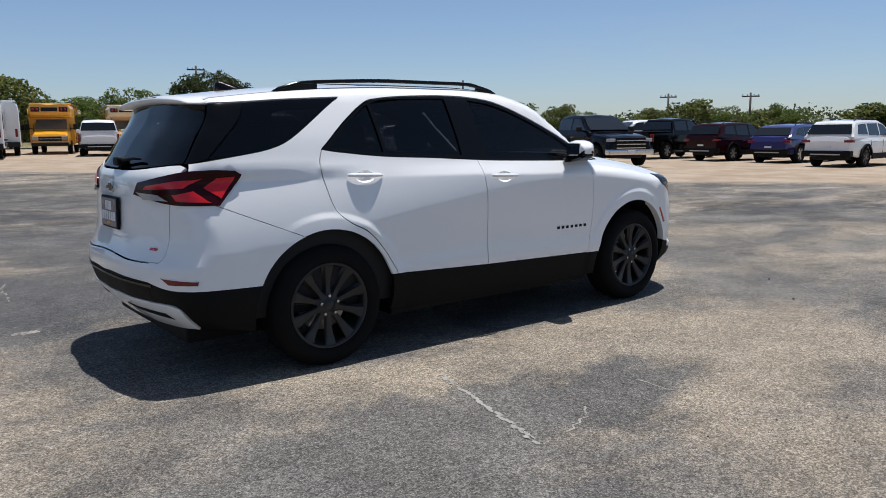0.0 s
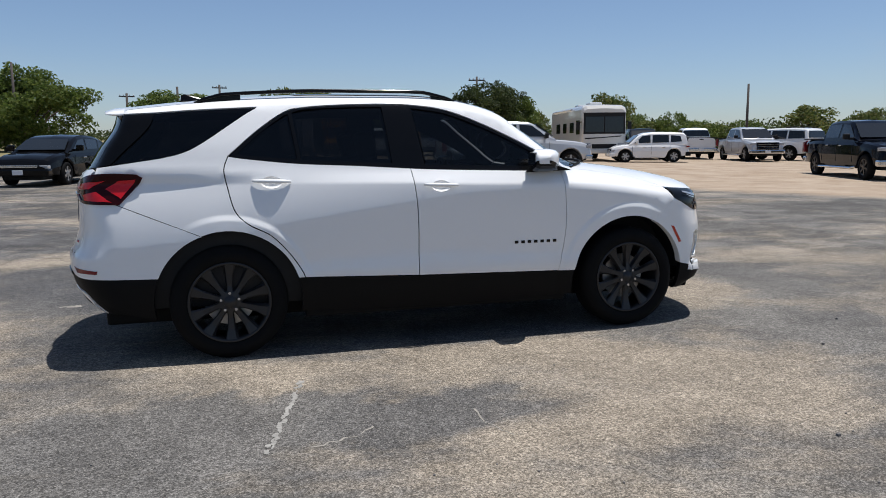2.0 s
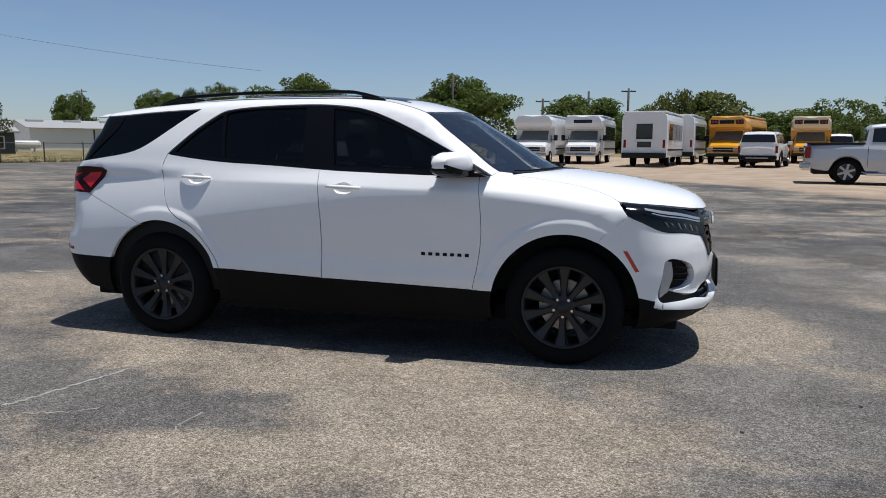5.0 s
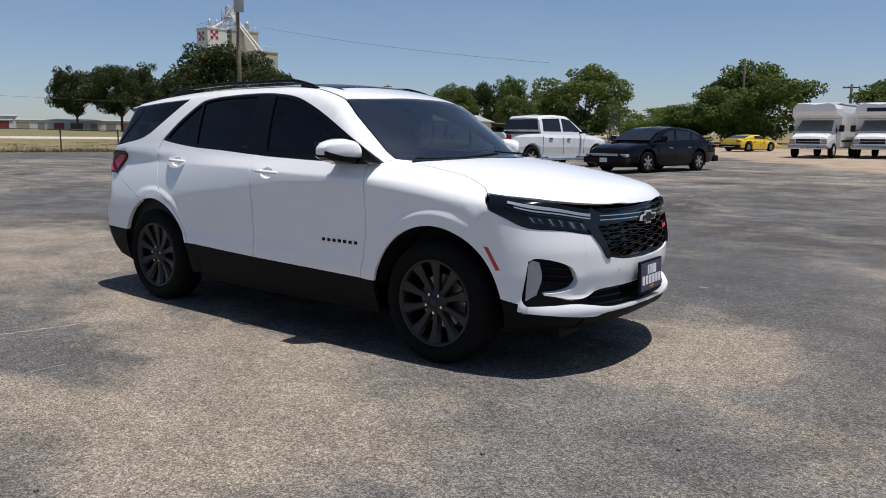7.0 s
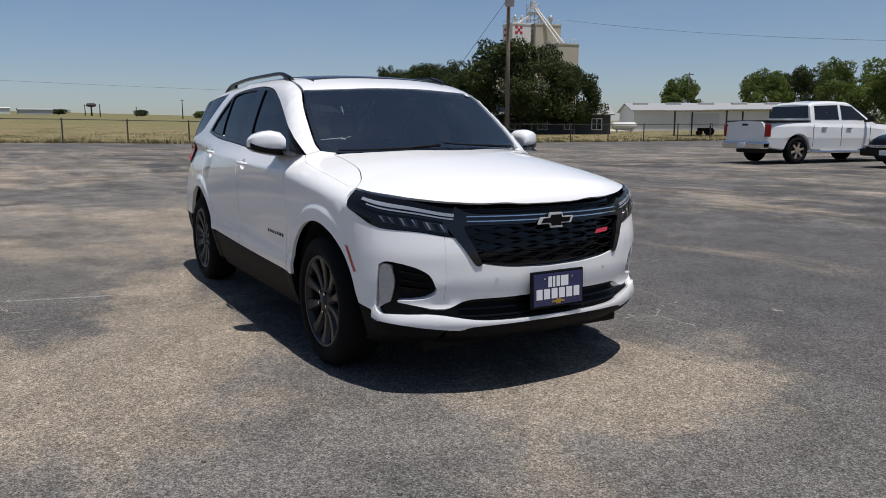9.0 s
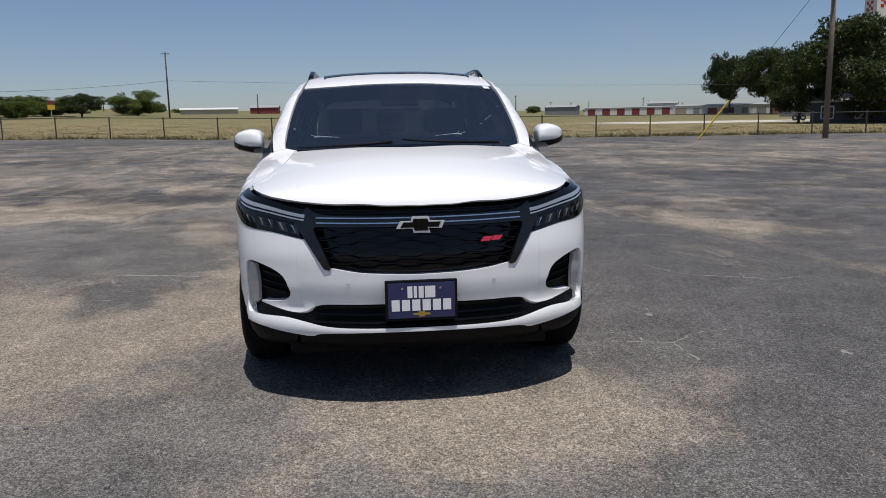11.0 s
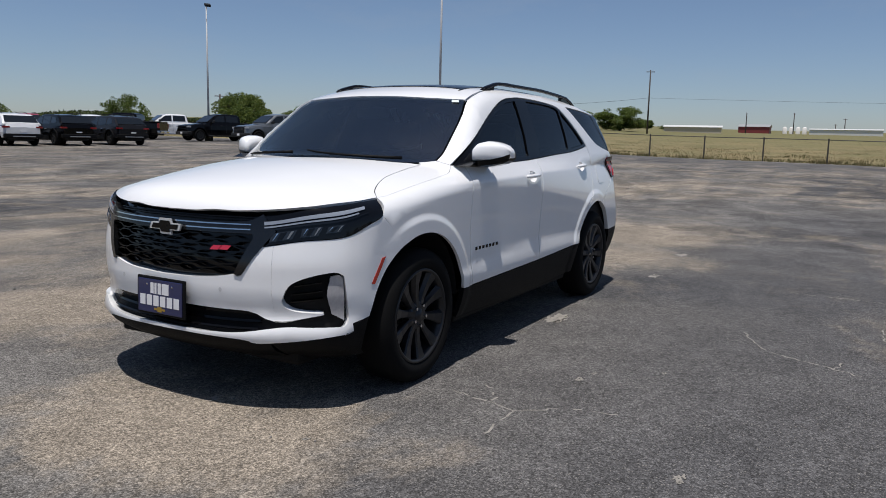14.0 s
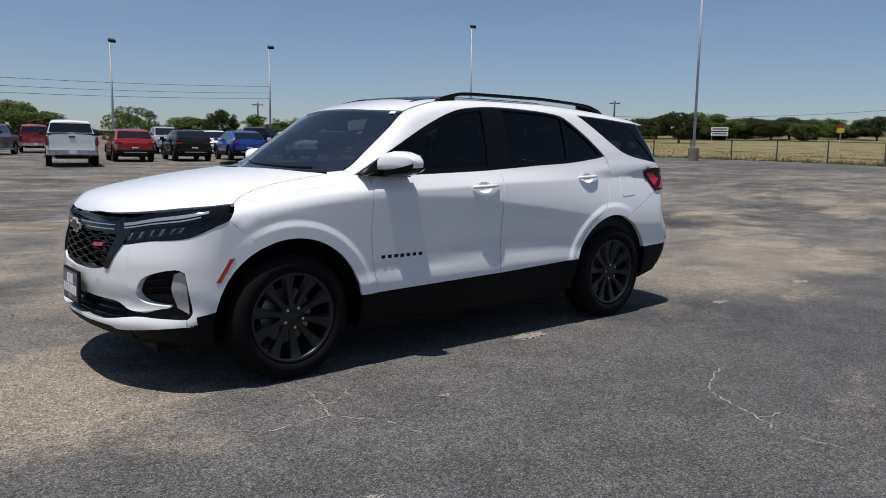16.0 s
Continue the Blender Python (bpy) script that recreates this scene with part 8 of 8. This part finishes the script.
def opening(parent, name, x, y, w, z0, z1, mat, frame_mat=None, label=""):
    """A door or window set in a front at y."""
    bm = bmesh.new()
    box(bm, (x - w / 2, y - .03, z0), (x + w / 2, y + .1, z1))
    ob = part(name, bm, mat, parent, label)
    if frame_mat:
        bm = bmesh.new()
        t = .10
        for lo, hi in (((x - w / 2 - t, z0 - t), (x - w / 2, z1 + t)), ((x + w / 2, z0 - t), (x + w / 2 + t, z1 + t)), ((x - w / 2, z1), (x + w / 2, z1 + t)), ((x - w / 2, z0 - t), (x + w / 2, z0)), ((x - .03, z0), (x + .03, z1)), ((x - w / 2, (z0 + z1) / 2 - .03), (x + w / 2, (z0 + z1) / 2 + .03))):
            box(bm, (lo[0], y - .06, lo[1]), (hi[0], y - .005, hi[1]))
        part("window_frame", bm, frame_mat, ob)


# long white shed, with a canopy before it
shed = gable("metal_shed", "long white ribbed metal shed with a low roof", (-79.1, 94.9), 54.3, 24.6, 16, 2.9, 4.1, METAL_WALL, METAL_ROOF)
opening(shed, "shed_door", -2, -8, 4.2, -.4, 2.5, paint("pale_grey_door", (.5, .5, .5), .6), None, "pale grey sliding door")
for k in range(5):
    bm = bmesh.new()
    box(bm, (-11.5 + 5.0 * k, -2.2, 3.75), (-9.3 + 5.0 * k, -1.0, 4.25), .05)
    part("roof_vent", bm, METAL_ROOF, shed, "ridge vent")
lean = thing("lean_to", "low open lean-to with a dark inside on the shed's end", "shed", (-79.1, 94.9, stand(-79.1, 94.9)), 54.3)
bm = bmesh.new()
sheet(bm, [(12.8, -7.4, 2.80), (19.2, -7.4, 2.35), (19.2, 6.0, 2.35), (12.8, 6.0, 2.80)], .10)
part("roof", bm, METAL_ROOF, lean)
bm = bmesh.new()
box(bm, (12.8, 5.6, -.5), (19.0, 5.8, 2.3))
box(bm, (18.8, -4.0, -.5), (19.0, 5.6, 2.2))
part("wall", bm, DARK_WALL, lean, "dark back wall")
for x in (13.2, 16.0, 18.9):
    bm = bmesh.new()
    box(bm, (x - .08, -7.2, -.5), (x + .08, -7.04, 2.35 + (19.2 - x) * .07 - .1))
    part("post", bm, FENCE_STEEL, lean)
canopy = thing("canopy", "low white flat canopy on thin steel posts", "canopy", (-45.5, 59.4, stand(-45.5, 59.4)), 17.6)
bm = bmesh.new()
box(bm, (-5.4, -2.4, 2.42), (5.4, 2.4, 2.54), .03)
part("canopy_roof", bm, METAL_WALL, canopy)
for x in (-4.6, .6, 4.6):
    for y in (-2.0, 2.0):
        bm = bmesh.new()
        box(bm, (x - .06, y - .06, -.4), (x + .06, y + .06, 2.42))
        part("post", bm, FENCE_STEEL, canopy)
def tractor(at, turn):
    """A small tractor with two large and two small wheels, a hood, a seat and a canopy hoop."""
    root = thing("tractor", "small dark tractor parked under a white canopy", "tractor", (at[0], at[1], stand(*at)), turn)
    bm = bmesh.new()
    box(bm, (.1, -.32, .62), (1.55, .32, 1.22), .10)
    box(bm, (-.75, -.40, .55), (.15, .40, .95), .06)
    part("tractor_body", bm, PAINTS["black"], root)
    bm = bmesh.new()
    box(bm, (-.55, -.24, .95), (-.10, .24, 1.06), .04)
    box(bm, (-.62, -.24, 1.0), (-.52, .24, 1.45), .04)
    part("tractor_seat", bm, LINING, root)
    bm = bmesh.new()
    tube(bm, [(-.75, -.5, .8), (-.80, -.5, 1.95), (-.80, .5, 1.95), (-.75, .5, .8)], .035, 6)
    part("roll_hoop", bm, LINING, root)
    for wx, r, w in ((-.45, .62, .34), (1.25, .36, .20)):
        for sd in (1, -1):
            bm = bmesh.new()
            lathe(bm, [(-w / 2, r * .5), (-w / 2, r - .05), (-w / 2 + .05, r), (w / 2 - .05, r), (w / 2, r - .05), (w / 2, r * .5), (w / 4, .02)], 24)
            bmesh.ops.translate(bm, vec=(wx, sd * .62, r), verts=bm.verts)
            part("wheel", bm, RUBBER, root, "black tractor tyre")
    return root


tractor((-50.0, 61.6), 200).scale = (.62, .62, .62)
gas_tank = thing("gas_tank", "white horizontal gas tank on two short feet", "tank", (-67.4, 66.6, stand(-67.4, 66.6)), 54)
bm = bmesh.new()
lathe(bm, [(-1.6, .001), (-1.52, .28), (-1.3, .45), (1.3, .45), (1.52, .28), (1.6, .001)], 18, "y")
bmesh.ops.transform(bm, matrix=Matrix.Translation((0, 0, .85)) @ Matrix.Rotation(radians(90), 4, "Z"), verts=bm.verts)
part("tank_shell", bm, METAL_WALL, gas_tank, smooth=True)
for x in (-.9, .9):
    bm = bmesh.new()
    box(bm, (x - .08, -.35, -.1), (x + .08, .35, .5), .02)
    part("foot", bm, GALV, gas_tank)
lattice = thing("lattice_mast", "thin steel lattice mast in front of the trees", "mast", (-26.1, 61.5, stand(-26.1, 61.5)), 20)
bm = bmesh.new()
legs = [(.55, .55), (-.55, .55), (-.55, -.55), (.55, -.55)]
for x, y in legs:
    tube(bm, [(x, y, -.1), (x * .5, y * .5, 4.2)], .035, 5)
for k in range(5):
    f0, f1, z0, z1 = 1 - .11 * k, 1 - .11 * (k + 1), .8 * k, .8 * (k + 1)
    for (xa, ya), (xb, yb) in zip(legs, legs[1:] + legs[:1]):
        tube(bm, [(xa * f0, ya * f0, z0), (xb * f1, yb * f1, z1)], .018, 4)
        tube(bm, [(xb * f0, yb * f0, z0), (xa * f1, ya * f1, z1)], .018, 4)
        tube(bm, [(xa * f1, ya * f1, z1), (xb * f1, yb * f1, z1)], .018, 4)
part("mast_frame", bm, FENCE_STEEL, lattice)
house = gable("dark_house", "dark grey low house with white window frames", (-66.5, 52.5), 57, 15, 8, 2.1, 3.1, DARK_WALL, METAL_ROOF)
for k in range(5):
    opening(house, "window", -6 + 3.0 * k, -4, 1.0, .5, 1.6, AUTO_GLASS, WINDOW_WHITE, "dark window with white bars")
trailer = thing("cargo_trailer", "small grey cargo trailer standing under the oaks", "trailer", (-84.4, 53.0, stand(-84.4, 53.0)), 60)
bm = bmesh.new()
box(bm, (-2.2, -1, .5), (2.2, 1, 2.4), .06)
part("trailer_body", bm, PAINTS["grey"], trailer)
wheels_for(trailer, .9, 0, .95, .34, ALLOY)

# grain elevator far behind the oaks, its front corner at the origin
elevator = thing("grain_elevator", "tall pale concrete grain elevator with red checks and a leg tower", "grain elevator", (-153.95, 110.43, stand(-153.95, 110.43)), 83)
ez = stand(-153.95, 110.43)
for nm, x0, x1, y0, y1, top, mat in (("white_bin", 0, 5.2, 0, 5.2, 26.6 - ez, SILO_WHITE), ("main_bin", 6.0, 13.4, -1, 6, 26.6 - ez, SILO_WALL), ("side_bin", 8.1, 14.0, -8.5, -1.3, 21.2 - ez, SILO_WALL), ("low_bin", -5.5, -.4, 1, 6, 16.5 - ez, SILO_WALL)):
    bm = bmesh.new()
    box(bm, (x0, y0, -2), (x1, y1, top), .12)
    bin_ = part(nm, bm, mat, elevator, "square concrete bin")
    bm = bmesh.new()
    box(bm, (x0 - .12, y0 - .12, top - .35), (x1 + .12, y1 + .12, top + .02), .03)
    part("roof_slab", bm, mat, bin_)
    for ya, yb, xa, xb in ((y0 + .1, y0 + .1, x0 + .2, x1 - .2), (y0 + .1, y1 - .1, x0 + .1, x0 + .1)):
        bm = bmesh.new()
        for t in np.linspace(0, 1, 6):
            x, y = xa + (xb - xa) * t, ya + (yb - ya) * t
            tube(bm, [(x, y, top - .05), (x, y, top + 1.0)], .045, 5)
        tube(bm, [(xa, ya, top + 1.0), (xb, yb, top + 1.0)], .045, 5)
        part("roof_rail", bm, GALV, bin_, "thin roof railing")
for face in (0, 1):
    for i in range(3):
        for j in range(3):
            if (i + j) % 2 == 0:
                bm = bmesh.new()
                z = 23.9 - ez + .68 * j
                if face == 0:
                    box(bm, (.8 + .68 * i, -.05, z), (1.48 + .68 * i, .02, z + .68))
                else:
                    box(bm, (-.05, 1.5 + .9 * i, z - .3), (.02, 2.4 + .9 * i, z + .38))
                part("red_check", bm, SIGN_RED, elevator, "red checker square")
tower_x, tower_y = (5.3, 7.6), (.2, 2.4)
bm = bmesh.new()
for x in tower_x:
    for y in tower_y:
        tube(bm, [(x, y, 18 - ez), (x, y, 31.6 - ez)], .11, 5)
corners = [(tower_x[0], tower_y[0]), (tower_x[1], tower_y[0]), (tower_x[1], tower_y[1]), (tower_x[0], tower_y[1])]
for k in range(8):
    z = 21.6 - ez + 1.25 * k
    for (xa, ya), (xb, yb) in zip(corners, corners[1:] + corners[:1]):
        tube(bm, [(xa, ya, z), (xb, yb, z)], .06, 4)
        tube(bm, [(xa, ya, z), (xb, yb, z + 1.25)], .05, 4)
tower = part("leg_tower", bm, GALV, elevator, "steel lattice leg tower")
bm = bmesh.new()
box(bm, (5.0, -.1, 29.4 - ez), (7.9, 2.7, 29.5 - ez), .02)
part("platform", bm, GALV, tower, "steel grating platform")
bm = bmesh.new()
box(bm, (5.9, .7, 30.4 - ez), (7.1, 1.9, 32.3 - ez), .2)
part("leg_head", bm, GALV, tower, "grey elevator head")
for a, b in (((6.6, .4, 30.2 - ez), (11.4, -3.8, 21.4 - ez)), ((7.0, .6, 30.6 - ez), (12.4, -4.4, 21.4 - ez)), ((6.0, .5, 29.0 - ez), (2.4, 1.6, 26.8 - ez))):
    bm = bmesh.new()
    tube(bm, [a, b], .24, 8)
    part("spout", bm, SILO_WHITE, elevator, "pale grain spout")
for x, y, z, r in ((9.2, 1.5, 26.6, .6), (11.8, 1.5, 26.6, .55), (1.6, 1.6, 26.2, .42), (3.6, 1.8, 26.2, .40)):
    bm = bmesh.new()
    lathe(bm, [(z - ez, .001), (z - ez, r * .6), (z + 1.0 - ez, r * .6), (z + 1.3 - ez, r), (z + 2.1 - ez, r), (z + 2.6 - ez, r * .4), (z + 2.6 - ez, .001)], 10, "z")
    bmesh.ops.translate(bm, vec=(x, y, 0), verts=bm.verts)
    part("roof_hopper", bm, METAL_ROOF, elevator, "round roof hopper", True)

# storage units and works far over the field
units = gable("storage_units", "row of white storage units with dark red roller doors", (-197.6, 71.0), 70, 23, 8, 1.9, 2.1, METAL_WALL, METAL_ROOF, .15)
SHED_TONES = [paint("shed_" + nm, c, .8, mottle=.15) for nm, c in (("brown", (.16, .11, .09)), ("tan", (.34, .28, .22)), ("grey", (.22, .22, .23)), ("rust", (.26, .10, .07)))]
for k in range(6):
    opening(units, "roller_door", -9.6 + 3.85 * k, -4, 2.0, -.3, 1.7, RED_DOOR, None, "dark red roller door")
units2 = gable("storage_units", "second row of storage units with dull roller doors", (-182, 92), 62, 26, 8, 2.2, 2.6, METAL_WALL, METAL_ROOF, .15)
for k in range(7):
    opening(units2, "roller_door", -11.5 + 3.8 * k, -4, (2.7, 1.5, 2.2)[k % 3], -.3, 1.7, SHED_TONES[(k * 5 + 1) % 4], None, "dull roller door")
gable("far_works", "low grey shed behind the storage units", (-218, 58), 66, 9, 8, 2.2, 2.8, SHED_TONES[2], METAL_ROOF, .2)
gable("far_works", "white shed behind the storage units", (-206, 84), 66, 8, 8, 3.0, 3.6, METAL_WALL, METAL_ROOF, .2)
gable("far_works", "long white works building on the horizon", (-345, -10), 92, 26, 14, 1.9, 2.4, METAL_WALL, METAL_WALL, .3)
gable("far_works", "red and white works building on the horizon", (-342, -44), 92, 12, 10, 2.5, 3.5, RED_DOOR, METAL_ROOF, .3)
gable("far_works", "low pale warehouse on the horizon", (-244, -49), 100, 17, 10, 1.5, 2.1, SILO_WALL, METAL_WALL, .3)
gable("far_works", "small grey shed on the horizon", (-346, 12), 92, 12, 10, 1.8, 2.4, METAL_ROOF, METAL_ROOF, .3)
for k in range(4):
    y = -32.5 + 2.5 * k
    root = thing("storage_tank", "white storage tank on the horizon", "tank", (-343.5, y, stand(-343.5, y)), 0, "far storage tanks")
    bm = bmesh.new()
    lathe(bm, [(-.5, .9), (2.4, .9), (2.9, .45), (3.0, .001)], 14, "z")
    part("tank_shell", bm, SILO_WHITE, root, smooth=True)
far_tower = thing("water_tower", "dark far water tower on one leg", "water tower", (-346, 33, stand(-346, 33)))
bm = bmesh.new()
lathe(bm, [(-1, .35), (3.6, .3), (4.0, 1.9), (4.6, 2.0), (5.2, 1.6), (5.4, .001)], 14, "z")
part("tower_shell", bm, DARK_POLE, far_tower, smooth=True)
rng = random.Random(9)
for k in range(34):
    a = radians(156 + 44 * k / 33 + rng.uniform(-.8, .8))
    d = rng.uniform(280, 420)
    x, y = d * math.cos(a), d * math.sin(a)
    if rng.random() < .55:
        kind, high, wide, turned = rng.choice(("elm", "oak_b", "scrub_c")), rng.uniform(2.0, 4.4), rng.uniform(4, 9), rng.uniform(0, 360)
        if not radians(177) < a < radians(193):
            tree(kind, x, y, high, wide, turned, "small dark tree far over the field")
    else:
        utility_pole(x, y, rng.uniform(4.5, 8.5), rng.uniform(0, 180), 1, .22, DARK_POLE, False, "far utility pole over the field")
# low far woods that close the horizon elsewhere
bm_v, bm_f = [], []
rng = np.random.default_rng(17)
az = radians(1) * np.r_[rng.uniform(-150, -92, 26000), rng.uniform(-92, 30, 22000), rng.uniform(30, 136, 26000)]
d = rng.uniform(190, 260, len(az))
x, y = d * np.cos(az), d * np.sin(az)
hmax = 4.2 + 2.2 * np.sin(az * 23) * np.sin(az * 9.1 + 1) + rng.normal(0, .5, len(az))
hmax = np.where(az < radians(-92), hmax * (.30 + .22 * np.sin(az * 31)), hmax)
z = terrain(x, y) + np.maximum(hmax, 1.0) * rng.random(len(az)) ** .6
t = rng.normal(0, 1, (len(az), 3))
t /= np.linalg.norm(t, axis=1)[:, None]
b = np.cross(t, rng.normal(0, 1, (len(az), 3)))
b /= np.linalg.norm(b, axis=1)[:, None]
s = rng.uniform(.18, .5, len(az))[:, None]
p = np.stack((x, y, z), -1)
v = np.stack((p - t * s, p - b * s * .7, p + t * s, p + b * s * .7), 1).reshape(-1, 3)
ob = new("far_woods", mesh_of("far_woods", v, np.arange(4 * len(az)).reshape(-1, 4), LEAF_OAK))
tagged(ob, "low dark woods along the far horizon", "woods", kind="stuff")
# boards and small signs at the field's far road
SIGN_YELLOW = paint("sign_yellow", (.6, .4, .02), .6)


def roadside_board(x, y, turn, panels, legs, label):
    """Flat panels (width, foot, head, material) on posts, with plain bars for writing on the white ones."""
    root = thing("roadside_board", label, "sign board", (x, y, stand(x, y)), turn)
    for w, z0, z1, mat in panels:
        bm = bmesh.new()
        box(bm, (-.05, -w / 2, z0), (.05, w / 2, z1), .015)
        board = part("board", bm, mat, root)
        if mat is WINDOW_WHITE:
            bm = bmesh.new()
            box(bm, (.052, -w * .42, z0 + .22), (.058, w * .42, z0 + .40))
            part("lettering_bar", bm, DARK_WALL, board, "grey bar of writing")
    for y_ in legs:
        bm = bmesh.new()
        box(bm, (-.11, y_ - .05, -.3), (-.05, y_ + .05, max(p[2] for p in panels)))
        part("leg", bm, GALV, root)


roadside_board(-112.5, -65.0, 28, [(2.7, .95, 1.55, WINDOW_WHITE), (2.7, 1.75, 2.35, WINDOW_WHITE)], (-1.2, 1.2), "white roadside board of two panels on posts")
roadside_board(-118.0, -48.0, 22, [(1.0, 1.5, 2.2, SIGN_YELLOW), (.8, 2.3, 2.9, RED_DOOR)], (0,), "small yellow and red roadside sign on a post")
gable("far_house", "low brown-roofed house among the trees", (-127, -78), 118, 9, 7, 1.9, 3.2, SHED_TONES[1], SHED_TONES[0], .4)
